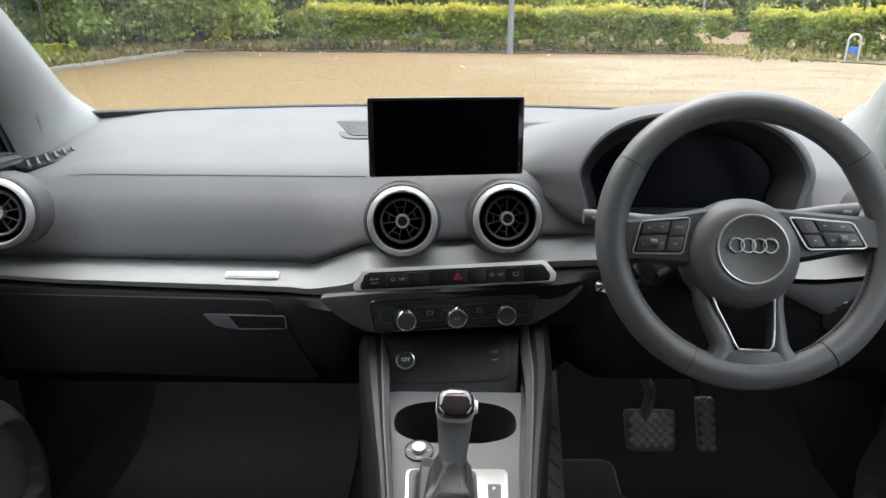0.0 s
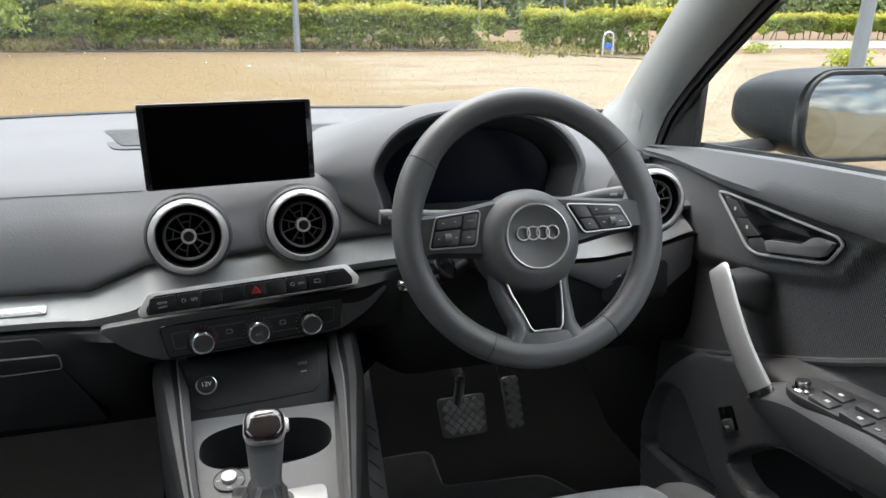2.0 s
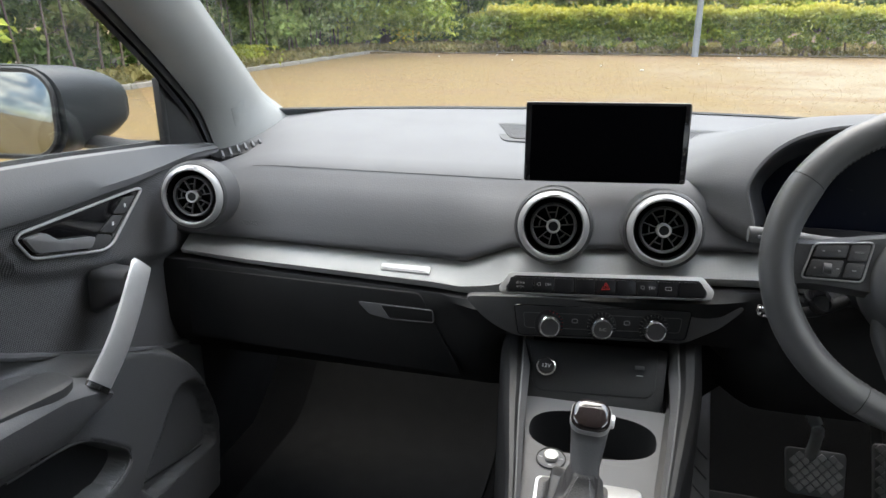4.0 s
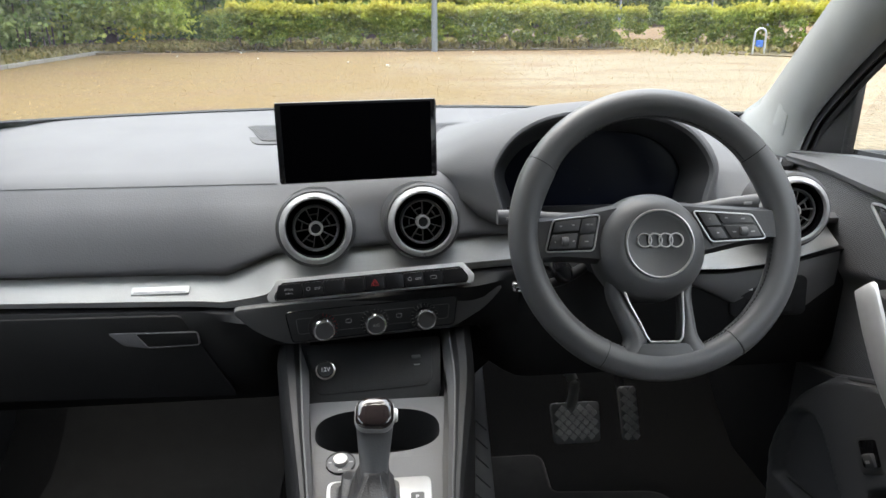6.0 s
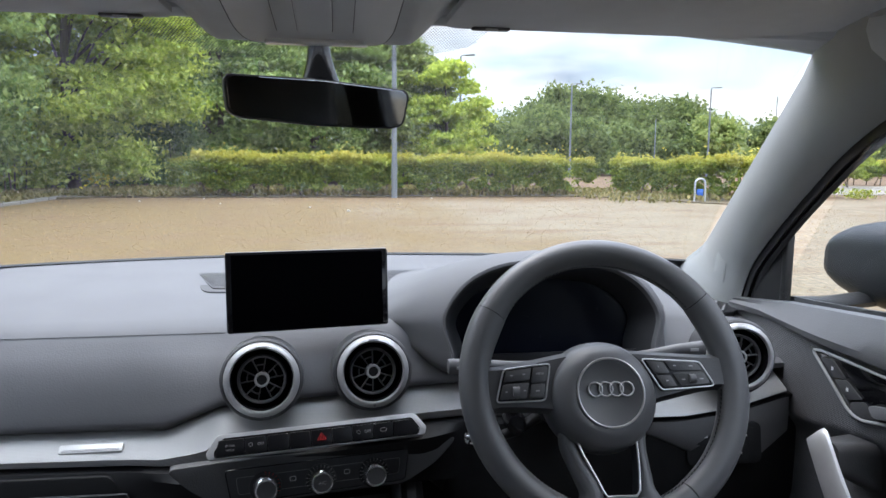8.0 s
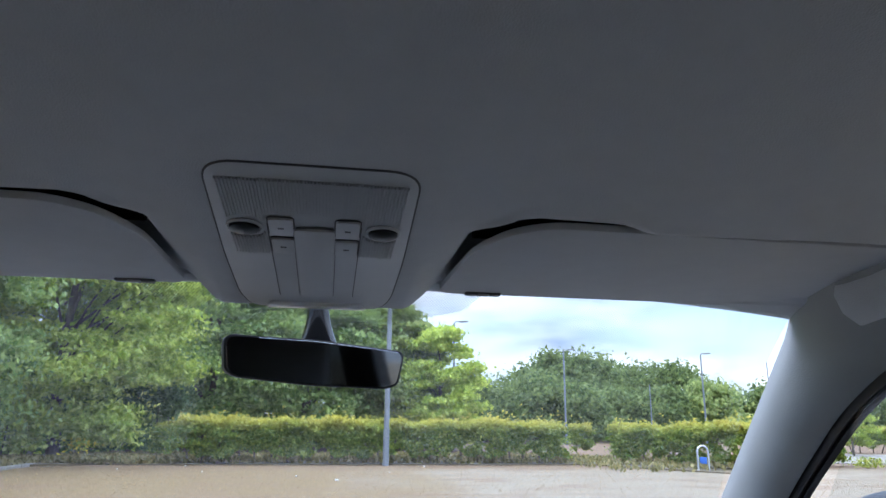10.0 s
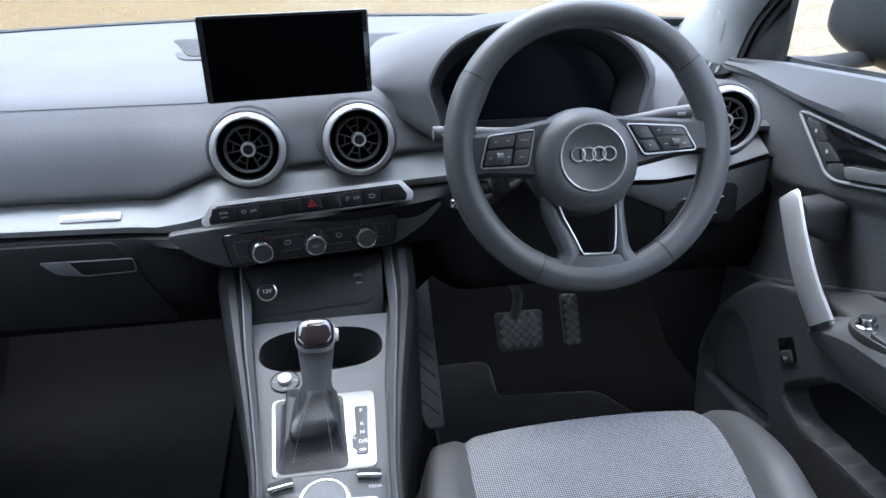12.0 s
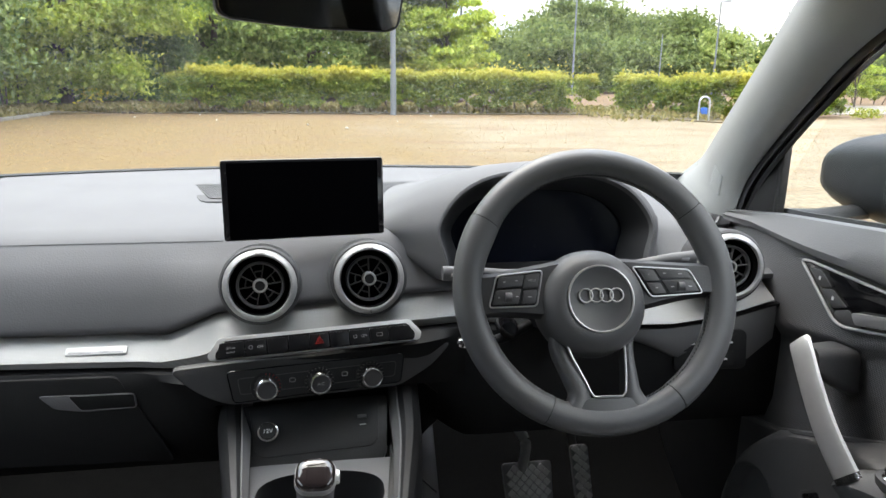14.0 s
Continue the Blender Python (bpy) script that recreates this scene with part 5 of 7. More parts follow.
outline_tube(bm, round_corners([(-0.036, -0.012), (-0.024, -0.038), (-0.018, -0.042), (0.024, -0.042), (0.032, -0.036), (0.042, -0.012)], 0.006), 0.0012, MM @ pose(0, 0, 0.0006), False)
part("panel_groove", bm, GLOSS, cons)
for xa, xb, w in ((-0.030, 0.003, "MENU"), (0.004, 0.036, "BACK")):
    bm = bmesh.new()
    s = 0.008
    ol = [(xa, -0.014), (xb, -0.014), (xb if w == "MENU" else xb - s, -0.037), (xa + s if w == "MENU" else xa, -0.037)]
    poly_prism(bm, round_corners(ol, 0.003), 0.003, MM @ pose(0, 0, 0.0022), 0.0008)
    part("key", bm, PAD_DARK, cons, "dark grey push key")
    text("print", w, 0.0066, MM @ pose((xa + xb) / 2 + (0.002 if w == "MENU" else -0.001), -0.0275, 0.0025), WHITE, cons, bold=0.0001)

# gear lever with its leather gaiter
lever = thing("gear_lever", (0.0, 0.705, 0.665), "gear lever with gloss black and chrome knob and leather gaiter", "gear lever")
LA = Vector((0.0, 0.7325, 0.705))
LB = Vector((0.004, 0.768, 0.785))
ax = (LB - LA).normalized()
LM = basis(LA, (1, -0.03, 0), ax)
random.seed(5)
bm = bmesh.new()
base_o = [(x - 0.0145, y) for x, y in round_corners([(-0.0420, 0.0405), (0.0390, 0.0415), (0.0425, -0.0640), (-0.0365, -0.0650)], 0.010, 14)]
nb = len(base_o)
rings = []
for k, t in enumerate(span(0, 1, 22)):
    ring = []
    for i, (x, y) in enumerate(base_o):
        a = math.atan2(y + 0.0, x + 0.0145)
        p0 = GP @ Vector((x, y, 0.001))
        p1 = LA + Vector((0.0175 * math.cos(a), 0.0170 * math.sin(a), 0.004))
        front = ease(0.2, 0.8, -math.sin(a))
        h, z = t ** lerp(0.58, 0.9, front), t ** lerp(2.1, 1.1, front)
        p = Vector((lerp(p0.x, p1.x, h), lerp(p0.y, p1.y, h), lerp(p0.z, p1.z, z)))
        sag = math.sin(math.pi * t)
        left = 0.5 - 0.5 * math.cos(a)
        crease = math.sin(3 * a + 4.2 * t + 0.7)
        fold = (1 - 0.8 * max(0.0, math.sin(a))) * 0.0110 * sag * (1 - abs(crease)) ** 1.4 * (0.5 + left) + 0.0035 * sag * math.sin(7 * a - 5 * t) + 0.0022 * sag * math.sin(15 * a + 9 * t)
        out = Vector((math.cos(a), math.sin(a), 0.5))
        p = p + out * fold + Vector((0, 0, 0.005 * sag * left * math.sin(2.5 * a + 6 * t)))
        ring.append(p)
    rings.append(ring)
loft(bm, rings, True, True)
part("gaiter", bm, BOOT, lever, "creased soft black leather gaiter", 80)
bm = bmesh.new()
for dx in (-0.006, 0.007):
    for k in range(26):
        t = k / 26
        p = LA.lerp(GP @ Vector((-0.012 + dx * 2.4, -0.060, 0.004)), t) + Vector((dx, -0.0190 * (1 - t), 0.0035 + 0.009 * math.sin(math.pi * t)))
        box(bm, (0.0008, 0.0022, 0.0008), Matrix.Translation(p), 0)
tagged(part("stitching", bm, PAD_DARK, lever), kind="stuff")
KM = LM @ pose(0, -0.002, 0.060, 50)


def knob_ring(z, w, d, dy=0.0, r=0.36, m=None):
    return [(m or KM) @ Vector((px, py + dy, z)) for px, py in rounded(w, d, min(w, d) * r, 7)]


neck_ring, head_ring = knob_ring(-0.004, 0.031, 0.029, 0.0, 0.45, LM), knob_ring(-0.012, 0.0425, 0.0370, -0.002)
rings = [knob_ring(-0.010, 0.0335, 0.031, 0.0, 0.45, LM), neck_ring]
for t in span(0.12, 1, 9):
    rings.append([p.lerp(q, t) + (q - p) * -0.05 * math.sin(math.pi * t) for p, q in zip(neck_ring, head_ring)])
bm = bmesh.new()
loft(bm, rings + [knob_ring(-0.004, 0.0445, 0.0405)])
part("knob_body", bm, PAD_DARK, lever, "dark grey knob underside", 60)
bm = bmesh.new()
loft(bm, [knob_ring(-0.003, 0.0450, 0.0412), knob_ring(0.000, 0.0462, 0.0425), knob_ring(0.0035, 0.0458, 0.0422), knob_ring(0.0052, 0.0446, 0.0410)])
part("knob_frame", bm, RING, lever, "satin silver knob frame", 60)
bm = bmesh.new()
loft(bm, [knob_ring(0.0045, 0.0438, 0.0403), knob_ring(0.0080, 0.0424, 0.0390), knob_ring(0.0108, 0.0375, 0.0345), knob_ring(0.0122, 0.027, 0.025), knob_ring(0.0126, 0.010, 0.010)])
part("knob_cap", bm, KNOB_GLASS, lever, "gloss dark brown knob cap", 60)
bm = bmesh.new()
box(bm, (0.007, 0.016, 0.009), KM @ pose(0.0235, 0.004, -0.006), 0.003)
part("release_button", bm, SILVER, lever, "silver release button")

# ---- pedals and footrest ----
STUD = material("worn_grey_rubber", (0.320, 0.320, 0.320), 0.32, color2=(0.18, 0.175, 0.17), scale=35)


def pedal(cx, y, z, w, h, name, label, arm):
    p = thing(name, (cx, y, z - h), label, "pedal")
    m = basis((cx, y, z), (1, 0.0, 0), (0, -0.86, 0.5))
    bm = bmesh.new()
    poly_prism(bm, round_corners([(-w / 2, h / 2), (w / 2, h / 2), (w * 0.46, -h / 2), (-w * 0.46, -h / 2)], 0.009), 0.014, m, 0.003)
    pad = part("pad", bm, PAD_DARK, p, "black ribbed rubber pedal pad")
    step = 0.0178
    for i in range(-6, 7):
        for j in range(-6, 7):
            x, y = (i + j) * step / 2, (i - j) * step / 2
            if abs(x) < w * 0.42 and abs(y) < h * 0.43:
                bm = bmesh.new()
                box(bm, (0.0114, 0.0114, 0.003), m @ pose(x, y, 0.0010, 0, 0, 45), 0.0008, 1)
                part("stud", bm, STUD, pad)
    bm = bmesh.new()
    tube(bm, smooth_path(arm, 6), 0.010, 10)
    part("arm", bm, SILVER if w > 0.06 else BLACK, p, "bent pedal arm")
pedal(0.385, 1.190, 0.440, 0.098, 0.078, "brake_pedal", "wide black rubber brake pedal on a metal arm", [(0.375, 1.21, 0.45), (0.378, 1.20, 0.50), (0.372, 1.19, 0.535), (0.355, 1.24, 0.57), (0.352, 1.34, 0.66)])
pedal(0.497, 1.205, 0.445, 0.036, 0.105, "accelerator_pedal", "narrow black rubber accelerator pedal", [(0.49, 1.225, 0.45), (0.49, 1.28, 0.52), (0.49, 1.36, 0.62)])
fr = thing("footrest", (0.17, 1.0, 0.33), "ribbed dark plastic footrest beside the console", "footrest")
FM = basis((0.168, 1.10, 0.455), (0.97, 0.0, -0.2), (0.25, -0.65, 0.8))
bm = bmesh.new()
poly_prism(bm, round_corners([(-0.032, 0.18), (0.014, 0.18), (0.048, -0.118), (0.016, -0.122), (-0.022, -0.05)], 0.008), 0.02, FM, 0.003)
part("plate", bm, BLACK2, fr)
for i in range(5):
    bm = bmesh.new()
    box(bm, (0.052, 0.0035, 0.002), FM @ pose(0.016 - i * 0.003, -0.080 + i * 0.034, 0.0006, 0, 0, -35), 0.0008, 1)
    part("rib", bm, BLACK, fr)

# ---- floor mats ----
mats = {}
for sx, ol in ((1, [(0.185, 0.45), (0.60, 0.45), (0.60, 0.99), (0.565, 1.031), (0.525, 1.101), (0.33, 1.118), (0.322, 1.13), (0.328, 1.235), (0.190, 1.235)]), (-1, [(-0.63, 0.45), (-0.195, 0.45), (-0.185, 0.90), (-0.205, 1.21), (-0.62, 1.21)])):
    fm = mats[sx] = thing("floor_mat", (sx * 0.41, 0.9, 0.327), "dark textile floor mat on the car floor", "floor mat", "floor mats")
    ol = round_corners(ol, 0.025, 5)
    bm = bmesh.new()
    if sx > 0:
        poly_prism(bm, ol, 0.010, Matrix.Translation((0, 0, 0.338)), 0.003)
    else:
        sheet(bm, lambda u, v: (u, v, 0.336 + 0.30 * ease(1.22, 1.62, v)), span(-0.64, -0.19, 10), span(0.45, 1.45, 26), (0, 0, -0.008))
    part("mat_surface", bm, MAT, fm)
    if sx < 0:
        continue
    bm = bmesh.new()
    outline_tube(bm, ol, 0.0035, Matrix.Translation((0, 0, 0.335)))
    part("edging", bm, LOWER, fm)


# ---- front seats ----
def seat(cx, front, mirror, label):
    s = thing("front_seat", (cx, front - 0.25, 0.34), label, "seat", "front seats")
    HW = 0.243

    def surf(u, v):
        """u across -1..1, v from the back 0 to the nose 1 and round it to 1.25."""
        b = abs(u)
        edge = lerp(0.63, 0.69, ease(0.45, 1.0, v))
        w = b / 0.70 * edge if b < 0.70 else edge + (b - 0.70) / 0.30 * (1 - edge)
        x = cx + math.copysign(w, u) * HW * (1.0 - 0.07 * ease(0.75, 1.2, v) * b ** 3)
        x -= math.copysign(0.055, cx) * (1 - min(v, 1.0))
        y = lerp(front - 0.52, front + 0.010, min(v, 1)) - 0.030 * abs(u) ** 2.4 * ease(0.6, 1, v)
        z = 0.607 - 0.045 * (1 - v) if v < 1 else 0.607
        z += 0.004 * math.sin(math.pi * min(1, v))
        roll = ease(0.86, 1.25, v)
        y += 0.012 * math.sin(min(1, max(0, (v - 0.9) / 0.35)) * math.pi)
        z -= 0.13 * roll ** 1.6
        z += 0.034 * ease(0.60, 0.82, b) * (1 - ease(0.7, 1.05, v)) - 0.055 * ease(0.85, 1.0, b) ** 2 * 1.4
        panel = 0.008 * (1 - math.exp(-((b - 0.70) / 0.035) ** 2)) - 0.008
        z += panel
        if b < 0.68:
            groove = math.exp(-((v - 0.70 - 0.05 * (b / 0.68) ** 3 * -1.4) / 0.020) ** 2)
            z -= 0.013 * groove
            if v < 0.70:
                z -= 0.014 * math.exp(-(u / 0.028) ** 2)
                z += 0.004
        return (x, y, z)
    us = span(-1, 1, 81)
    vs_ = span(0.0, 1.25, 90)
    cloth, left, right = bmesh.new(), bmesh.new(), bmesh.new()
    for bmx, keep in ((cloth, lambda u: abs(u) < 0.701), (left, lambda u: u <= -0.699), (right, lambda u: u >= 0.699)):
        grid = {}
        for i, u in enumerate(us):
            for j, v in enumerate(vs_):
                grid[i, j] = Vector(surf(u, v))
        made = {}
        def vert(k):
            if k not in made:
                made[k] = bmx.verts.new(grid[k])
            return made[k]
        for i in range(len(us) - 1):
            if not keep((us[i] + us[i + 1]) / 2):
                continue
            for j in range(len(vs_) - 1):
                bmx.faces.new([vert(k) for k in ((i, j), (i + 1, j), (i + 1, j + 1), (i, j + 1))])
    part("seat_panel", cloth, SEAT_CLOTH, s, "grey and white woven cloth seat panel", 70)
    part("bolster", left, SEAT_SIDE, s, "anthracite leatherette seat bolster", 70)
    part("bolster", right, SEAT_SIDE, s, "anthracite leatherette seat bolster", 70)
    # backrest and head restraint
    bm = bmesh.new()
    rings = []
    for t in span(0, 1, 12):
        c = Vector((cx, lerp(0.085, -0.085, t), lerp(0.58, 1.17, t)))
        w = 0.215 * (1 - 0.22 * ease(0.6, 1.0, t)) * (1 if t < 0.99 else 0.9)
        h = lerp(0.075, 0.045, t)
        rings.append([c + Vector((x, y, 0)) for x, y in rounded(2 * w, 2 * h, 0.04, 6)])
    loft(bm, rings)
    part("backrest", bm, SEAT_SIDE, s, "anthracite leatherette backrest", 60)
    bm = bmesh.new()
    box(bm, (0.295, 0.10, 0.25), pose(cx + 0.012, -0.060, 1.265, 12), 0.035, 4)
    part("headrest", bm, SEAT_SIDE, s, "anthracite leatherette headrest", 60)
    bm = bmesh.new()
    box(bm, (0.40, 0.46, 0.20), pose(cx, front - 0.275, 0.435), 0.04, 4)
    part("seat_base", bm, BLACK, s, "black seat base trim")
    bm = bmesh.new()
    for u in (-0.955, 0.955):
        for j in range(110):
            v = 0.02 + 1.0 * j / 110
            p, q = Vector(surf(u, v)), Vector(surf(u, v + 0.005))
            box(bm, (0.0012, 0.0032, 0.0012), basis(p + Vector((0, 0, 0.0005)), (q - p).cross(Vector((0, 0, 1))), (0, 0, 1)), 0)
    tagged(part("stitching", bm, THREAD, s, "light grey seam stitches"), kind="stuff")
    return s


seat(0.345, 0.735, 1, "driver's car seat in grey woven cloth with leatherette bolsters")
seat(-0.345, 0.672, -1, "passenger car seat in grey woven cloth with leatherette bolsters")


# ---- doors ----
def loop_of(curve, rest):
    """A closed (y, z) outline: a smooth curve and then straight corners."""
    pts = [(p.x, p.y) for p in smooth_path([(y, z, 0) for y, z in curve], 5)] + list(rest)
    return [(0.09 + (y - 0.09) * 0.974, 1.2 - (1.2 - z) * 0.974) for y, z in pts]


def depth_in(loop, y, z):
    """How far (y, z) lies inside the outline; negative outside."""
    best, inside = 9.0, False
    for (y0, z0), (y1, z1) in zip(loop, loop[1:] + loop[:1]):
        dy, dz = y1 - y0, z1 - z0
        k = min(1.0, max(0.0, ((y - y0) * dy + (z - z0) * dz) / (dy * dy + dz * dz + 1e-12)))
        best = min(best, math.hypot(y - y0 - k * dy, z - z0 - k * dz))
        if (z0 > z) != (z1 > z) and y < y0 + (z - z0) / (z1 - z0) * dy:
            inside = not inside
    return best if inside else -best


def door(sx, label):
    d = thing("front_door", (sx * 0.74, 0.5, 0.36), label, "car door", "car doors")
    X = lambda v: sx * v

    def put(name, outline, x, depth, mat, parent, label="", bevel=0.003, lean=0.0):
        """A plate of outline (y, z) standing at x, facing the cabin."""
        bm = bmesh.new()
        m = basis((X(x), 0, 0), (0, -sx, 0), (-sx, 0, 0))
        ol = [(-sx * y, z) for y, z in outline]
        poly_prism(bm, ol, depth, m, bevel)
        return part(name, bm, mat, parent, label)

    def bead_z(y):
        """Height of the line between the cloth and the plastic shell."""
        return pieces([(-0.1, 0.835), (0.55, 0.826), (0.611, 0.816), (0.675, 0.782), (0.745, 0.749), (0.851, 0.702), (0.948, 0.659), (1.18, 0.60)], y)

    # upper sill pad under the window
    bm = bmesh.new()
    rings = []
    for y in span(-0.04, 1.175, 40):
        z = pieces([(-0.1, 1.045), (0.68, 1.022), (0.83, 1.012), (1.02, 0.995), (1.18, 0.972)], y)
        zl = pieces([(-0.1, 0.962), (0.647, 0.957), (0.75, 0.955), (0.92, 0.958), (1.08, 0.966), (1.18, 0.962)], y)
        inn = 0.695 + 0.020 * ease(0.9, 1.18, y)
        rings.append([(X(0.752), y, z - 0.006), (X(0.735), y, z), (X(0.722), y, z - 0.002), (X(inn + 0.010), y, lerp(z, zl, 0.45)), (X(inn), y, lerp(z, zl, 0.8)), (X(inn + 0.002), y, zl), (X(0.715), y, zl - 0.006), (X(0.752), y, zl - 0.006)])
    loft(bm, rings)
    part("sill_pad", bm, PAD_DARK, d, "dark grey soft-touch sill pad")
    # cloth panel with a swelling below the handle
    bm = bmesh.new()
    ys, zs = span(-0.04, 0.60, 12) + span(0.61, 1.16, 60), span(0, 1, 48)
    def panel(y, t):
        zt = pieces([(-0.1, 0.962), (0.647, 0.958), (0.92, 0.958), (1.08, 0.966), (1.18, 0.962)], y)
        zb = bead_z(y)
        z = lerp(zt, zb, t)
        low = pieces([(-0.1, 0.955), (0.64, 0.952), (0.665, 0.935), (0.695, 0.886), (0.728, 0.871), (0.826, 0.847), (0.949, 0.822), (1.2, 0.78)], y)
        x = 0.708 + 0.014 * (1 - ease(low - 0.012, low + 0.014, z)) + 0.016 * ease(0.95, 1.16, y)
        return (X(x), y, z)
    sheet(bm, panel, ys, zs, (X(0.02), 0, 0))
    part("cloth_panel", bm, DOOR_CLOTH, d, "dark woven cloth door panel", 30)
    # lower plastic shell: a swept bulge with a flat sunk field and a map pocket let into it
    crest = loop_of([(-0.10, 0.745), (0.70, 0.742), (0.844, 0.716), (0.905, 0.690), (0.955, 0.655), (1.000, 0.605), (1.030, 0.545), (1.048, 0.480), (1.045, 0.430), (1.02, 0.30)], [(1.02, 0.20), (-0.3, 0.20), (-0.3, 0.745)])
    field = loop_of([(1.024, 0.470), (1.010, 0.545), (0.990, 0.578), (0.955, 0.594), (0.928, 0.588), (0.900, 0.562), (0.872, 0.530), (0.815, 0.474)], [(0.840, 0.440), (1.015, 0.432)])
    pocket = loop_of([(0.02, 0.655), (0.60, 0.650), (0.717, 0.632), (0.785, 0.580), (0.806, 0.553), (0.795, 0.532), (0.751, 0.517), (0.68, 0.525), (0.02, 0.56)], [])
    bm = bmesh.new()
    def lower(y, t):
        zt = bead_z(y)
        z = lerp(zt + 0.004, 0.36, t)
        x = 0.722 + 0.012 * ease(1.0, 1.16, y) - 0.052 * ease(-0.010, 0.014, depth_in(crest, y, z))
        if y > 0.78:
            x += 0.020 * ease(-0.001, 0.008, depth_in(field, y, z))
        if y < 0.83:
            x += 0.036 * ease(0.0, 0.009, depth_in(pocket, y, z))
        return (X(x), y, z)
    sheet(bm, lower, span(-0.04, 0.60, 14) + span(0.607, 1.062, 92), span(0, 1, 84), (X(0.02), 0, 0))
    low = part("lower_shell", bm, SHELL, d, "dark grey plastic lower door shell", 60)
    put("dark_pocket_sheet", [(0.42 + (y - 0.42) * 0.97, 0.60 + (z - 0.60) * 0.86) for y, z in pocket], 0.7035, 0.003, BLACK, d, "dark lining of the map pocket", 0.0)
    bm = bmesh.new()
    tube(bm, smooth_path([(X(0.673), 0.09 + (y - 0.09) * 0.974, 1.2 - (1.2 - z) * 0.974) for y, z in ((0.60, 0.650), (0.717, 0.632), (0.785, 0.580), (0.806, 0.553), (0.795, 0.532), (0.751, 0.517), (0.68, 0.525), (0.50, 0.535))], 6), 0.0022, 8)
    part("pocket_lip", bm, PAD_DARK, d, "dark grey rounded pocket lip")
    bm = bmesh.new()
    tube(bm, [(X(0.686), 0.986, 0.454), (X(0.685), 0.898, 0.471), (X(0.684), 0.805, 0.493)], 0.002, 6)
    part("field_groove", bm, BLACK, d, "dark groove in the door shell")
    bm = bmesh.new()
    tube(bm, [(X(0.7185 + 0.008 * ease(0.95, 1.15, y)), y, bead_z(y) + 0.001) for y in span(-0.03, 1.15, 60)], 0.0055, 8)
    part("bead", bm, PAD_DARK, d, "dark grey bead under the cloth panel")
    # armrest
    bm = bmesh.new()
    rings = []
    for y in span(-0.02, 0.755, 30):
        z = pieces([(-0.1, 0.798), (0.54, 0.782), (0.66, 0.764), (0.72, 0.738), (0.76, 0.708)], y)
        zb = pieces([(-0.1, 0.68), (0.54, 0.70), (0.66, 0.668), (0.76, 0.668)], y)
        inn = pieces([(-0.1, 0.60), (0.54, 0.612), (0.68, 0.624), (0.74, 0.640), (0.756, 0.652)], y)
        rings.append([(X(0.715), y, z), (X(inn + 0.018), y, z), (X(inn + 0.006), y, z - 0.006), (X(inn), y, z - 0.018), (X(inn + 0.008), y, lerp(z, zb, 0.6)), (X(inn + 0.035), y, zb), (X(0.715), y, zb)])
    loft(bm, rings)
    arm = part("armrest", bm, PAD_DARK, d, "dark grey padded armrest")
    # switch panel on the armrest
    AM = basis((X(0.648), 0.612, 0.7745), (0, -1, 0.14) if sx > 0 else (0, 1, -0.14), (-sx * 0.10, 0.14, 1))
    L = (lambda a, b: (a, b)) if sx > 0 else (lambda a, b: (-a, b))
    bm = bmesh.new()
    poly_prism(bm, round_corners([L(-0.072, 0.016), L(-0.060, 0.030), L(0.14, 0.034), L(0.14, -0.026), L(-0.04, -0.026), L(-0.066, -0.016)], 0.01), 0.012, AM, 0.002)
    swp = part("switch_plate", bm, BLACK2, arm, "dark grey window switch plate")
    if sx > 0:
        bm = bmesh.new()
        lathe(bm, [(0.012, 0), (0.012, 0.003), (0.0095, 0.004), (0.009, 0.012), (0.0078, 0.0135), (0, 0.0135)], AM @ pose(-0.041, -0.010, 0), 28)
        part("mirror_knob", bm, CHROME, arm, "chrome mirror adjuster knob")
        for x, y in ((-0.004, -0.014), (-0.008, 0.010), (0.042, -0.016), (0.038, 0.011)):
            bm = bmesh.new()
            box(bm, (0.031, 0.020, 0.008), AM @ pose(x, y, 0.0005, 0, 6), 0.002)
            part("window_switch", bm, BLACK2, arm, "dark grey window switch")
            bm = bmesh.new()
            box(bm, (0.0055, 0.0045, 0.0004), AM @ pose(x + 0.004, y, 0.0043, 0, 6), 0)
            part("print", bm, WHITE, arm)
        for x, y in ((-0.024, -0.012), (-0.026, 0.012), (0.068, -0.016), (0.066, 0.006)):
            bm = bmesh.new()
            box(bm, (0.006, 0.004, 0.0006), AM @ pose(x, y, 0.0004), 0)
            part("print", bm, GREYPRINT, arm)
    # grab handle: a flat silver bar from the bracket down to the armrest
    path = smooth_path([(X(0.640), 0.838, 0.860), (X(0.636), 0.822, 0.846), (X(0.634), 0.79, 0.805), (X(0.635), 0.757, 0.765), (X(0.640), 0.722, 0.728)], 6)
    bm = bmesh.new()
    rings = []
    for i, p in enumerate(path):
        k = i / (len(path) - 1)
        w = lerp(0.0285, 0.0315, k) * (0.78 + 0.22 * ease(0, 0.08, k))
        side = Vector((X(-0.25), -0.75, 0.66)).normalized()
        n = Vector((X(-0.92), -0.18, -0.10)).normalized()
        sec = [(1.0, -0.4), (0.97, -0.05), (0.82, 0.30), (-0.28, 1.0), (-0.38, 0.98), (-0.44, 0.78), (-0.92, 0.30), (-1.0, 0.0), (-0.9, -0.5), (0.0, -0.8)]
        rings.append([p + side * w * a_ + n * 0.012 * b_ for a_, b_ in sec])
    loft(bm, rings)
    rings_end = rings[-1]
    hd = part("grab_handle", bm, SATIN, d, "satin silver grab handle", 40)
    bm = bmesh.new()
    rings = []
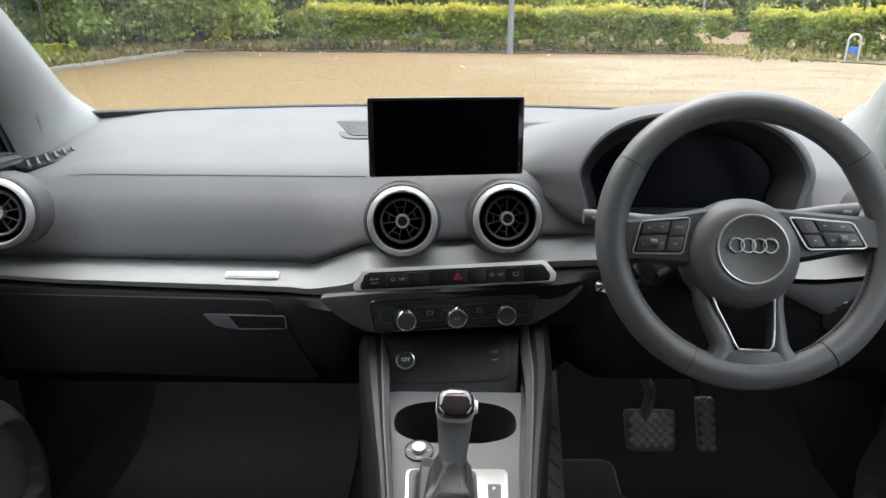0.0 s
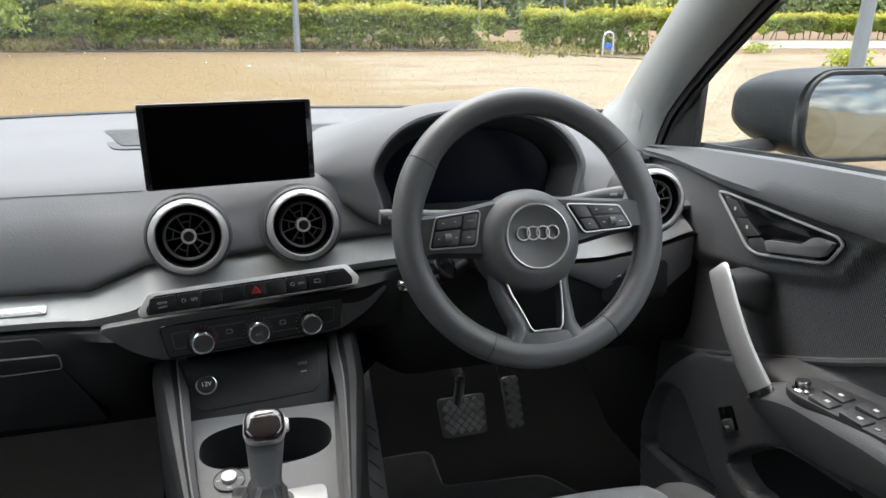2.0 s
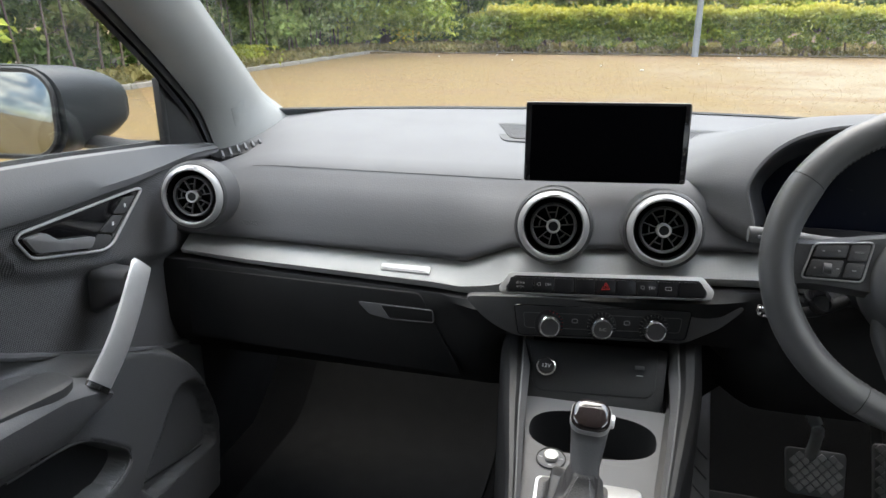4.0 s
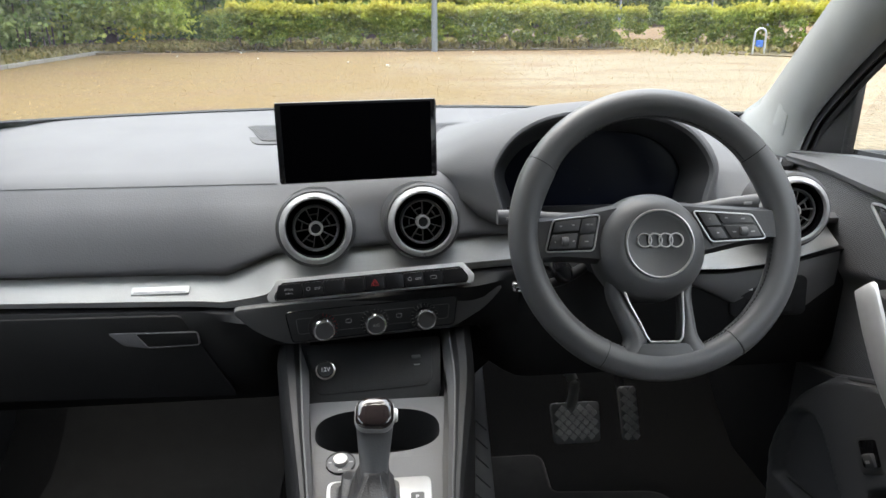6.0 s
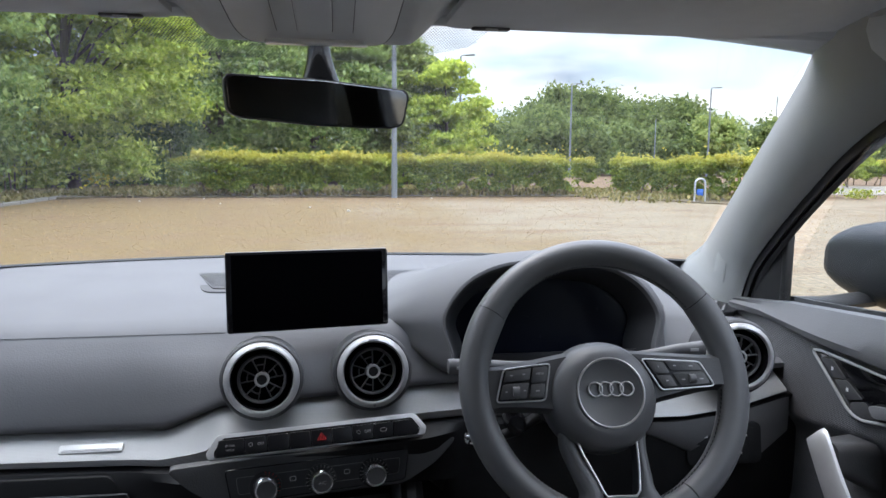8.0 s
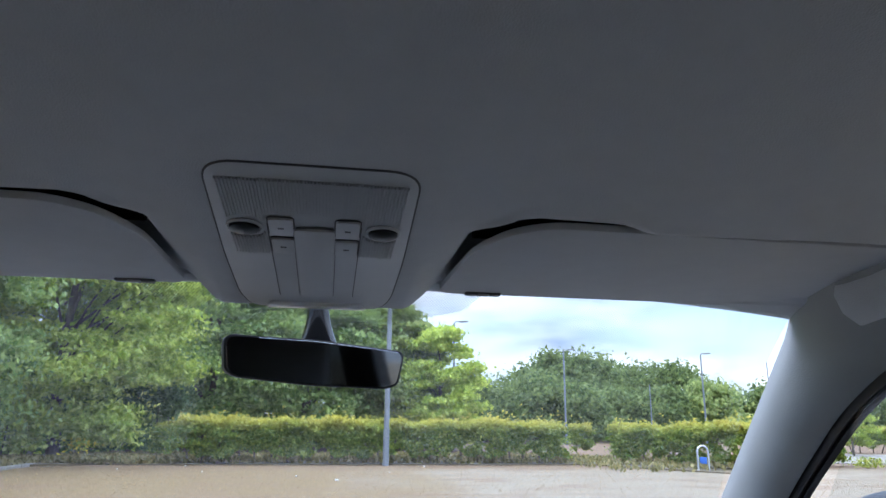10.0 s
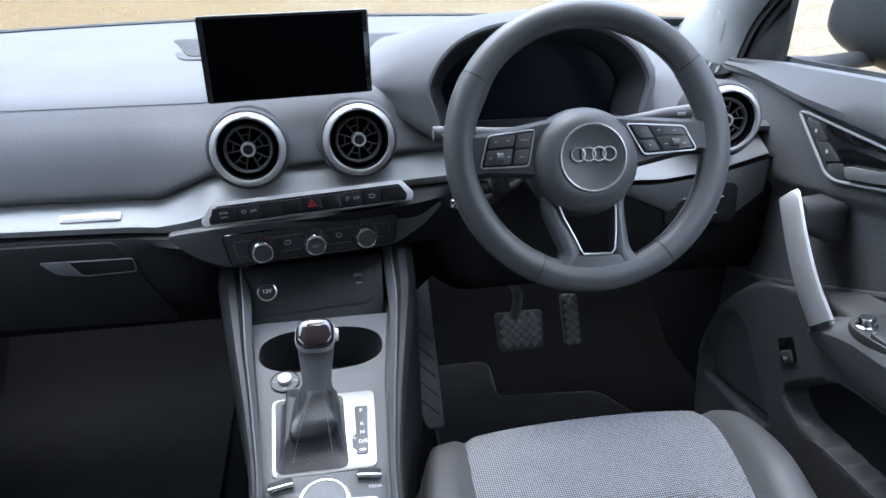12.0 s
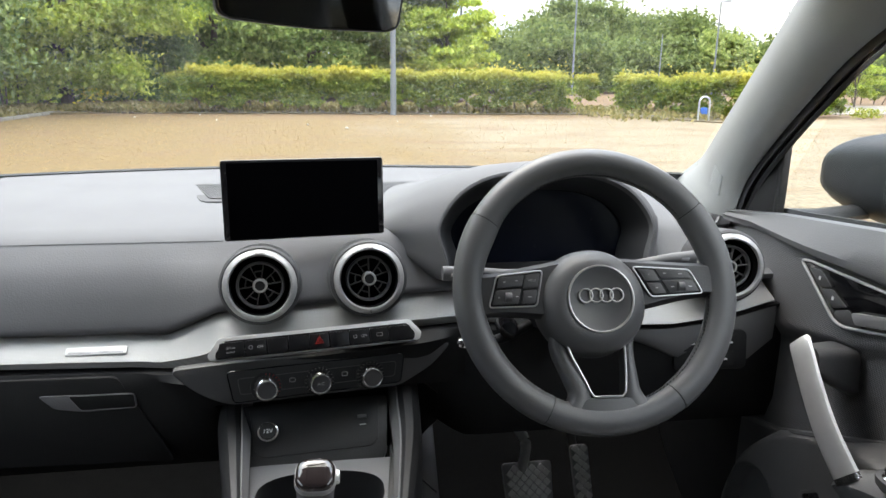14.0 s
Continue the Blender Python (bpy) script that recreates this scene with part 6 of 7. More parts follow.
    for t in span(0, 1, 9):
        c = Vector((X(0.646), 0.822, 0.838)).lerp(Vector((X(0.712), 0.838, 0.816)), t)
        w, h = lerp(0.022, 0.034, t), lerp(0.020, 0.034, t)
        u1, u2 = Vector((0, -0.95, 0.10)), Vector((0, 0.10, 0.95))
        rings.append([c + u1 * px + u2 * pz for px, pz in rounded(2 * w, 2 * h, 0.014, 6)])
    loft(bm, rings)
    part("handle_bracket", bm, BLACK2, d, "black grab handle bracket", 50)
    bm = bmesh.new()
    along = (path[-1] - path[-2]).normalized()
    loft(bm, [[path[-1] + along * k + (q - path[-1]) * 1.03 for q in rings_end] for k in (-0.001, 0.007)])
    part("handle_collar", bm, CHROME, d, "chrome collar of the grab handle")
    # inside release in its dark recess
    surround = [(0.936, 0.944), (0.920, 0.947), (0.706, 0.942), (0.696, 0.935), (0.714, 0.906), (0.728, 0.901), (0.836, 0.876), (0.857, 0.879)]
    ol = round_corners(surround, 0.010)
    put("recess", ol, 0.7035, 0.010, GLOSS, d, "gloss black handle recess", 0.001)
    bm = bmesh.new()
    m = basis((X(0.7025), 0, 0), (0, -sx, 0), (-sx, 0, 0))
    outline_tube(bm, [(-sx * y, z) for y, z in ol], 0.0022, m, True, 8)
    part("recess_frame", bm, SATIN, d, "satin silver frame round the door release")
    put("release_lever", round_corners([(0.822, 0.902), (0.758, 0.916), (0.738, 0.933), (0.706, 0.934), (0.720, 0.911), (0.812, 0.888)], 0.006), 0.6965, 0.010, LEVER, d, "satin silver door release lever", 0.003)
    for quad, (yy, zz) in ((((0.917, 0.938), (0.893, 0.940), (0.868, 0.922), (0.890, 0.917)), (0.892, 0.929)), (((0.887, 0.915), (0.866, 0.920), (0.836, 0.904), (0.860, 0.8955)), (0.862, 0.909))):
        put("lock_button", round_corners(quad, 0.003), 0.7010, 0.004, BLACK2, d, "black lock button", 0.0006)
        bm = bmesh.new()
        box(bm, (0.0004, 0.0040, 0.0050), pose(X(0.7007), yy, zz), 0)
        part("print", bm, WHITE, d)
    put("lower_plate", round_corners([(0.857, 0.893), (0.832, 0.902), (0.806, 0.886), (0.838, 0.880), (0.853, 0.882)], 0.004), 0.7016, 0.004, BLACK2, d, "dark plate below the lock buttons", 0.0006)
    if sx > 0:
        # boot release switch in the rib
        bm = bmesh.new()
        BM = basis((X(0.669), 0.797, 0.628), (0, -0.80, 0.60), (-1.0, -0.05, 0.05))
        poly_prism(bm, rounded(0.048, 0.050, 0.006), 0.02, BM, 0.002)
        bs = part("boot_switch_plate", bm, BLACK2, d, "dark grey boot release switch plate")
        bm = bmesh.new()
        poly_prism(bm, rounded(0.032, 0.036, 0.004), 0.004, BM @ pose(0, 0.003, 0.0012), 0.0006)
        part("switch_well", bm, GLOSS, bs)
        bm = bmesh.new()
        box(bm, (0.018, 0.018, 0.008), BM @ pose(0, -0.006, 0.002, 14), 0.002)
        part("switch_key", bm, PAD_DARK, bs)
        bm = bmesh.new()
        box(bm, (0.008, 0.004, 0.0004), BM @ pose(0, -0.008, 0.0066, 14), 0)
        part("print", bm, WHITE, bs)
    # black sail panel in front of the window, and glass run
    bm = bmesh.new()
    mm = basis((X(0.742), 0, 0), (0, -sx, 0), (-sx, 0, 0))
    poly_prism(bm, [(-sx * y, z) for y, z in ((1.20, 0.965), (1.13, 1.025), (1.085, 1.085), (1.068, 1.092), (1.066, 0.985))], 0.012, mm, 0.002)
    part("sail_panel", bm, BLACK, d, "black sail panel at the mirror")
    bm = bmesh.new()
    box(bm, (0.014, 0.014, 0.12), pose(X(0.747), 1.066, 1.040), 0.004)
    part("glass_run", bm, BLACK, d)
    bm = bmesh.new()
    tube(bm, [(X(0.742), y, pieces([(-0.1, 1.043), (0.68, 1.022), (0.83, 1.012), (1.02, 0.995)], y)) for y in span(-0.04, 1.03, 20)], 0.006, 6)
    part("glass_seal", bm, BLACK, d)
    # outside mirror belongs to the door
    mc = Vector((X(0.995), 1.085, 1.044))
    bm = bmesh.new()
    rings = []
    for t in span(0, 1, 14):
        y = lerp(0.985, 1.170, t)
        k = math.cos(t * math.pi / 2) ** 0.27 if t < 1 else 0.05
        k = max(k, 0.12)
        w, h = 0.118 * k, 0.078 * k
        cx = mc.x + X(0.01) - X(0.105 * (1 - k))
        rings.append([Vector((cx + X(1) * (px), y - (px) * 0.18, mc.z + pz * 1.0 + 0.10 * px * 0.25)) for px, pz in [(q[0], q[1]) for q in rounded(2 * w, 2 * h, 0.055 * k + 0.002, 6)]])
    loft(bm, rings)
    mh = part("mirror_housing", bm, PAINT, d, "dark grey painted mirror housing", 50)
    bm = bmesh.new()
    MX = basis((mc.x + X(0.012), 0.9800, mc.z), (1, -0.18, 0.02) if sx > 0 else (1, 0.18, -0.02), (-0.15 * sx, -1, 0.06))
    poly_prism(bm, rounded(0.212, 0.136, 0.045, 8), 0.004, MX, 0.001)
    part("mirror_glass", bm, MIRROR, d, "silvered mirror glass")
    bm = bmesh.new()
    outline_tube(bm, rounded(0.219, 0.143, 0.048, 8), 0.005, MX @ pose(0, 0, -0.001))
    part("mirror_rim", bm, BLACK, d, "black rim of the mirror")
    bm = bmesh.new()
    tube(bm, [(X(0.76), 1.06, 0.982), (X(0.82), 1.07, 0.978), (X(0.93), 1.08, 0.985)], 0.022, 10, flat=0.6)
    part("mirror_arm", bm, BLACK, d)
    return d


door(1, "driver's car door with dark cloth panel, silver handles and mirror")
door(-1, "passenger's car door with dark cloth panel, silver handles and mirror")


# ---- overhead: visors, roof console, mirror ----
def visor(sx, x0, x1, label):
    v = thing("sun_visor", (sx * (x0 + x1) / 2, 0.74, 1.355), label, "sun visor", "sun visors")
    cx = sx * (x0 + x1) / 2
    m = basis((cx, 0.715, 1.3600), (1, 0, 0), (0, -0.070, -1))
    plan = [(x0 - 0.002, 0.818), (x0 + 0.006, 0.832), (0.505, 0.832), (0.540, 0.812), (0.585, 0.808), (0.566, 0.650), (0.556, 0.607), (x0 + 0.062, 0.605), (x0 + 0.030, 0.628), (x0 + 0.008, 0.680)]
    plan = round_corners(plan, 0.022, 5)
    bm = bmesh.new()
    poly_prism(bm, [(sx * x - cx, 0.715 - y) for x, y in plan], 0.007, m, 0.003, 3)
    part("blade", bm, LINER, v, "light grey fabric sun visor blade")
    # black sheet added inside the recess, stands in for shade in the gap
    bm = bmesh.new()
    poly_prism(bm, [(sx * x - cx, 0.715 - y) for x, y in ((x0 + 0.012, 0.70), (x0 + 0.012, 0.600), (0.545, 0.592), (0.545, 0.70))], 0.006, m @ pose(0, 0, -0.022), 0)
    part("dark_pocket_sheet", bm, CARPET, v, "black sheet added to darken the gap above the visor")
    bm = bmesh.new()
    c = Vector((sx * (x0 + 0.050), 0.826, 1.3525))
    box(bm, (0.042, 0.010, 0.006), Matrix.Translation(c), 0.002)
    part("clip", bm, PAD_DARK, v, "grey plastic visor clip")
    bm = bmesh.new()
    box(bm, (0.014, 0.003, 0.003), Matrix.Translation(c + Vector((0, -0.005, -0.003))), 0.001)
    part("clip_hook", bm, CONSOLE_GREY, v)
    return v


visor(1, 0.148, 0.545, "light grey fabric sun visor folded against the roof")
vl = visor(-1, 0.132, 0.545, "light grey fabric sun visor folded against the roof")
LABEL = material("white_sticker", (0.8, 0.8, 0.78), 0.6)
bm = bmesh.new()
box(bm, (0.06, 0.040, 0.0006), basis((-0.335, 0.735, 1.3668), (1, 0, 0), (0, -0.13, -1)), 0)
part("sticker", bm, LABEL, vl, "white sticker")

# roof header strip above the windscreen
bm = bmesh.new()
tube(bm, [(x, 0.862 - 0.05 * (x / 0.6) ** 2, 1.374 - 0.012 * (x / 0.6) ** 2) for x in span(-0.62, 0.62, 30)], 0.020, 10, flat=0.7)
tagged(linked("header_trim", bm, LINER), "light grey roof edge above the windscreen", "trim", kind="structure")

roofc = thing("roof_console", (0.0, 0.72, 1.37), "light grey roof console with reading lamps and switches", "roof console")
RA, RB = Vector((0.010, 0.518, 1.377)), Vector((0.010, 0.880, 1.334))
RM = basis((RA + RB) / 2, (1, 0, 0), Vector((1, 0, 0)).cross(RB - RA))
if RM.col[2].z > 0:
    RM = RM @ pose(0, 0, 0, 180)
RS = 1.17 if (RM.col[1].to_3d().y > 0) else -1.17
def RP(x, y, z=0.0):
    return RM @ Matrix.Translation((x, RS * y, z))
ol = round_corners([(-0.077, -0.156), (0.077, -0.156), (0.082, 0.00), (0.081, 0.10), (0.072, 0.139), (-0.072, 0.139), (-0.081, 0.10), (-0.082, 0.00)], 0.026, 8)
bm = bmesh.new()
poly_prism(bm, [(x, RS * y) for x, y in ol], 0.020, RP(0, 0, 0.0016), 0.0012)
face = part("console_face", bm, CONSOLE_GREY, roofc, "light grey plastic console face")
bm = bmesh.new()
outline_tube(bm, [(x, RS * y) for x, y in ol], 0.0010, RP(0, 0, 0.0006))
part("face_edge", bm, BLACK2, face)
for i in range(56):
    x = -0.0690 + i * 0.00251
    y0, y1 = -0.143, (-0.052 if abs(x) < 0.040 else -0.010)
    if abs(x) < 0.040:
        y1 = -0.085
    near = 0.0165 ** 2 - (abs(x) - 0.057) ** 2
    runs = [(y0, y1)] if near <= 0 else [(y0, -0.064 - math.sqrt(near)), (-0.064 + math.sqrt(near), y1)]
    for ya, yb in runs:
        bm = bmesh.new()
        box(bm, (0.0011, yb - ya, 0.0022), RP(x, (ya + yb) / 2, 0.0034), 0)
        part("rib", bm, CONSOLE_GREY, face)
LAMP = material("smoked_lens", (0.010, 0.012, 0.012), 0.30, spec=0.3)
for x in (-0.057, 0.057):
    bm = bmesh.new()
    lathe(bm, [(0.0, 0.0085), (0.008, 0.0080), (0.0120, 0.0062), (0.0128, 0.001)], RP(x, -0.064, 0), 28)
    part("reading_lamp", bm, LAMP, roofc, "round dark reading lamp lens")
    bm = bmesh.new()
    lathe(bm, [(0.0130, 0.0030), (0.0132, 0.0050), (0.0144, 0.0048), (0.0148, 0.0028)], RP(x, -0.064, 0), 28)
    part("lamp_bezel", bm, CONSOLE_GREY, roofc)
for x, y, w, h in ((-0.0272, -0.068, 0.0195, 0.034), (-0.0272, -0.032, 0.0195, 0.034), (0.0272, -0.068, 0.0195, 0.034), (0.0272, -0.032, 0.0195, 0.034), (0.0, 0.014, 0.034, 0.185)):
    bm = bmesh.new()
    poly_prism(bm, rounded(w, h, 0.003, 4, x, RS * y), 0.004, RP(0, 0, 0.0058), 0.0012)
    k = part("switch" if h < 0.1 else "lamp_lens", bm, CONSOLE_GREY, roofc)
    bm = bmesh.new()
    outline_tube(bm, rounded(w + 0.0016, h + 0.0016, 0.0035, 4, x, RS * y), 0.0006 if h < 0.1 else 0.0003, RP(0, 0, 0.0034))
    part("gap", bm, BLACK2, k)
    if h < 0.1:
        bm = bmesh.new()
        box(bm, (0.005, 0.003, 0.0003), RP(x, y, 0.0060), 0)
        part("print", bm, PAD_DARK, roofc)
for x in (-0.0385, 0.0385):
    bm = bmesh.new()
    box(bm, (0.0008, 0.195, 0.0006), RP(x, 0.012, 0.0031), 0)
    part("seam", bm, PAD_DARK, roofc)

bm = bmesh.new()
poly_prism(bm, round_corners([(-0.052, RS * 0.122), (0.052, RS * 0.122), (0.056, RS * 0.134), (-0.056, RS * 0.134)], 0.004), 0.004, RP(0, 0, 0.0052), 0.0012)
part("courtesy_lens", bm, material("frosted_lens", (0.80, 0.82, 0.82), 0.15, coat=0.4), roofc, "pale glossy courtesy lamp lens")

# rear-view mirror
rv = thing("rear_view_mirror", (0.012, 0.905, 1.35), "black rear-view mirror on a stem below the roof console", "mirror")
VM = basis((0.0125, 0.900, 1.2745), (0.9975, 0.0, -0.055), (0.240, -1.0, -0.050))
ol = round_corners([(-0.110, 0.024), (0.0, 0.0275), (0.110, 0.024), (0.104, -0.018), (0.090, -0.0235), (0.0, -0.0265), (-0.090, -0.0235), (-0.104, -0.018)], 0.012, 5)
bm = bmesh.new()
poly_prism(bm, ol, 0.030, VM, 0.006, 3)
part("housing", bm, BLACK, rv, "black mirror housing")
bm = bmesh.new()
poly_prism(bm, [(x * 0.975, y * 0.93) for x, y in ol], 0.003, VM @ pose(0, 0, 0.0012), 0.0005, 1)
part("mirror_glass", bm, DIMMED, rv, "frameless mirror glass")
bm = bmesh.new()
rings = []
for t in span(0, 1, 8):
    c = Vector((0.0125, 0.925, 1.298)).lerp(Vector((0.010, 0.935, 1.350)), t)
    w = lerp(0.024, 0.013, math.sin(t * math.pi * 0.5))
    rings.append([c + Vector((w * math.cos(a), 0.012 * math.sin(a), 0)) for a in [2 * math.pi * i / 16 for i in range(16)]])
loft(bm, rings)
part("stem", bm, GLOSS, rv, "gloss black mirror stem")


# ---- outdoors ----
def ground_material():
    m = bpy.data.materials.new("gravel_and_worn_tarmac")
    m.use_nodes = True
    n, l = m.node_tree.nodes, m.node_tree.links
    b = n["Principled BSDF"]
    b.inputs["Roughness"].default_value = 0.95
    tc = n.new("ShaderNodeTexCoord")
    def noise_at(scale, detail=5.0, stretch=None):
        t = n.new("ShaderNodeTexNoise")
        t.inputs["Scale"].default_value, t.inputs["Detail"].default_value = scale, detail
        if stretch:
            mp = n.new("ShaderNodeMapping")
            mp.inputs["Scale"].default_value = stretch
            l.new(tc.outputs["Object"], mp.inputs["Vector"])
            l.new(mp.outputs["Vector"], t.inputs["Vector"])
        else:
            l.new(tc.outputs["Object"], t.inputs["Vector"])
        return t
    def ramp(src, p0, c0, p1, c1):
        r = n.new("ShaderNodeValToRGB")
        r.color_ramp.elements[0].position, r.color_ramp.elements[1].position = p0, p1
        r.color_ramp.elements[0].color, r.color_ramp.elements[1].color = (*c0, 1), (*c1, 1)
        l.new(src, r.inputs["Fac"])
        return r
    def mixed(fac, a, b_):
        x = n.new("ShaderNodeMix")
        x.data_type = "RGBA"
        l.new(fac, x.inputs["Factor"]); l.new(a, x.inputs["A"]); l.new(b_, x.inputs["B"])
        return x.outputs["Result"]
    fine = noise_at(7, 12)
    fine.inputs["Roughness"].default_value = 0.85
    gravel = ramp(fine.outputs["Fac"], 0.32, (0.058, 0.036, 0.010), 0.64, (0.150, 0.094, 0.024))
    tar = ramp(noise_at(14, 9).outputs["Fac"], 0.3, (0.085, 0.066, 0.040), 0.7, (0.225, 0.182, 0.118))
    sep = n.new("ShaderNodeSeparateXYZ")
    l.new(tc.outputs["Object"], sep.inputs["Vector"])
    wob = n.new("ShaderNodeMath"); wob.operation = "MULTIPLY_ADD"
    l.new(noise_at(0.35, 6, (1, 0.5, 1)).outputs["Fac"], wob.inputs[0]); wob.inputs[1].default_value = 14.0
    l.new(sep.outputs["X"], wob.inputs[2])
    side = n.new("ShaderNodeMapRange")
    side.inputs["From Min"].default_value, side.inputs["From Max"].default_value = 6.8, 11.2
    l.new(wob.outputs[0], side.inputs["Value"])
    base = mixed(side.outputs["Result"], gravel.outputs["Color"], tar.outputs["Color"])
    patch = ramp(noise_at(0.8, 6, (0.8, 1.1, 1)).outputs["Fac"], 0.50, (0, 0, 0), 0.72, (0.8, 0.8, 0.8))
    dirt = ramp(fine.outputs["Fac"], 0.3, (0.060, 0.032, 0.012), 0.7, (0.150, 0.086, 0.034))
    base = mixed(patch.outputs["Color"], base, dirt.outputs["Color"])
    # long reddish wheel streaks, and brown leaf dirt drifted against the far bed
    streak = ramp(noise_at(0.55, 7, (0.35, 2.2, 1)).outputs["Fac"], 0.55, (0, 0, 0), 0.68, (0.75, 0.75, 0.75))
    base = mixed(streak.outputs["Color"], base, dirt.outputs["Color"])
    far = n.new("ShaderNodeMath"); far.operation = "MULTIPLY_ADD"
    l.new(noise_at(0.9, 6).outputs["Fac"], far.inputs[0]); far.inputs[1].default_value = 4.0
    l.new(sep.outputs["Y"], far.inputs[2])
    drift = n.new("ShaderNodeMapRange")
    drift.inputs["From Min"].default_value, drift.inputs["From Max"].default_value = 21.4, 23.4
    l.new(far.outputs[0], drift.inputs["Value"])
    base = mixed(drift.outputs["Result"], base, dirt.outputs["Color"])
    l.new(base, b.inputs["Base Color"])
    bump = n.new("ShaderNodeBump")
    bump.inputs["Strength"].default_value, bump.inputs["Distance"].default_value = 0.25, 0.02
    l.new(fine.outputs["Fac"], bump.inputs["Height"])
    l.new(bump.outputs["Normal"], b.inputs["Normal"])
    return m


def leaf_material(name, low, high, tip=None, z0=0.0, z1=1.0):
    """Leaves: hue varies leaf by leaf; young tips towards the top where tip is given."""
    m = bpy.data.materials.new(name)
    m.use_nodes = True
    n, l = m.node_tree.nodes, m.node_tree.links
    b = n["Principled BSDF"]
    b.inputs["Roughness"].default_value = 0.6
    b.inputs["Specular IOR Level"].default_value = 0.2
    geo = n.new("ShaderNodeNewGeometry")
    mix = n.new("ShaderNodeMix"); mix.data_type = "RGBA"
    mix.inputs["A"].default_value, mix.inputs["B"].default_value = (*low, 1), (*high, 1)
    l.new(geo.outputs["Random Per Island"], mix.inputs["Factor"])
    col = mix.outputs["Result"]
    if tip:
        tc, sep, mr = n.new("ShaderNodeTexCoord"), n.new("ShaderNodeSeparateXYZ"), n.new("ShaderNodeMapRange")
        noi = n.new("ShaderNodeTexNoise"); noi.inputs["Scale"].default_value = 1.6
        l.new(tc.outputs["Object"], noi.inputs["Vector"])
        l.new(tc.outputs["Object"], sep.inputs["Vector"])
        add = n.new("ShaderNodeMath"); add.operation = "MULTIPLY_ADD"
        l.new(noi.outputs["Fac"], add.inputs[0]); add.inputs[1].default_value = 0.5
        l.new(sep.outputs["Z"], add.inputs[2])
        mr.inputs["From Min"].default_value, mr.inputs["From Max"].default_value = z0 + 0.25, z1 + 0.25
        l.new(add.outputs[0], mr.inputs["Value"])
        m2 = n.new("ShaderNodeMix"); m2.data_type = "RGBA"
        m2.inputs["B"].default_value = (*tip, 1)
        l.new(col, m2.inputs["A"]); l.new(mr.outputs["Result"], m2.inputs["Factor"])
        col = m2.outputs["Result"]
    l.new(col, b.inputs["Base Color"])
    b.inputs["Transmission Weight"].default_value = 0.0
    tr = n.new("ShaderNodeBsdfTranslucent")
    l.new(col, tr.inputs["Color"])
    ms = n.new("ShaderNodeMixShader"); ms.inputs["Fac"].default_value = 0.45
    out = n["Material Output"]
    l.new(b.outputs["BSDF"], ms.inputs[1]); l.new(tr.outputs["BSDF"], ms.inputs[2])
    l.new(ms.outputs["Shader"], out.inputs["Surface"])
    return m


def leaf_mesh(name, centres, size, rng, droop=0.4):
    """Many small folded leaves at the centres, as one mesh."""
    n = len(centres)
    d = rng.normal(size=(n, 3)); d[:, 2] -= droop
    d /= np.linalg.norm(d, axis=1)[:, None]
    s = np.cross(d, rng.normal(size=(n, 3)) + np.array([0, 0, 0.9]))
    s /= np.linalg.norm(s, axis=1)[:, None]
    k = size * rng.uniform(0.6, 1.3, (n, 1))
    up = np.cross(s, d) * k * 0.12
    v = np.stack([centres - d * k * 0.6, centres + s * k * 0.34 + up, centres + d * k * 0.6, centres - s * k * 0.34 + up], 1).reshape(-1, 3)
    f = np.arange(n * 4).reshape(n, 4)
    tri = np.concatenate([f[:, [0, 1, 2]], f[:, [0, 2, 3]]])
    me = bpy.data.meshes.new(name)
    me.from_pydata(v.tolist(), [], tri.tolist())
    me.update()
    return me


GROUND = ground_material()
bm = bmesh.new()
bmesh.ops.create_grid(bm, x_segments=60, y_segments=60, size=600)
for v in bm.verts:
    v.co.z = 0.0
bmesh.ops.translate(bm, vec=(0, 300, 0), verts=bm.verts)
tagged(linked("ground", bm, GROUND), "sandy gravel and worn tarmac car park ground", "ground", kind="structure")

SOIL = material("brown_leaf_litter_soil", (0.115, 0.088, 0.042), 0.95, color2=(0.055, 0.042, 0.022), scale=9, grain=0.6, grain_scale=40)
GRASS_M = leaf_material("dry_grass", (0.12, 0.115, 0.035), (0.30, 0.25, 0.10))
KERB = material("grey_concrete_kerb", (0.22, 0.205, 0.175), 0.9, color2=(0.12, 0.11, 0.09), scale=6, grain=0.4, grain_scale=80)
CONCRETE = material("pale_concrete_path", (0.20, 0.18, 0.145), 0.9, color2=(0.14, 0.125, 0.10), scale=2)
STEEL = material("galvanised_steel", (0.20, 0.22, 0.24), 0.55, 0.2, scale=3)
BARK = material("brown_bark", (0.16, 0.125, 0.09), 0.95, color2=(0.08, 0.065, 0.05), scale=14, grain=0.8, grain_scale=60)

# soil bed under the hedges, with a low ragged edge
rng = np.random.default_rng(3)
def bed(name, outline, z, mat, label, cat):
    bm = bmesh.new()
    pts = []
    k = len(outline)
    for i in range(k):
        a, b = Vector(outline[i]), Vector(outline[(i + 1) % k])
        steps = max(2, int((b - a).length / 0.5))
        for j in range(steps):
            p = a.lerp(b, j / steps) + Vector(rng.normal(0, 0.08, 2).tolist())
            pts.append((p.x, p.y))
    poly_prism(bm, pts, z + 0.03, Matrix.Translation((0, 0, z)))
    return tagged(linked(name, bm, mat), label, cat, kind="structure")
bed("planting_bed", [(-8.4, 22.3), (9.6, 22.6), (9.6, 25.0), (-8.4, 25.2)], 0.035, SOIL, "brown soil bed under the clipped hedge", "planting bed")
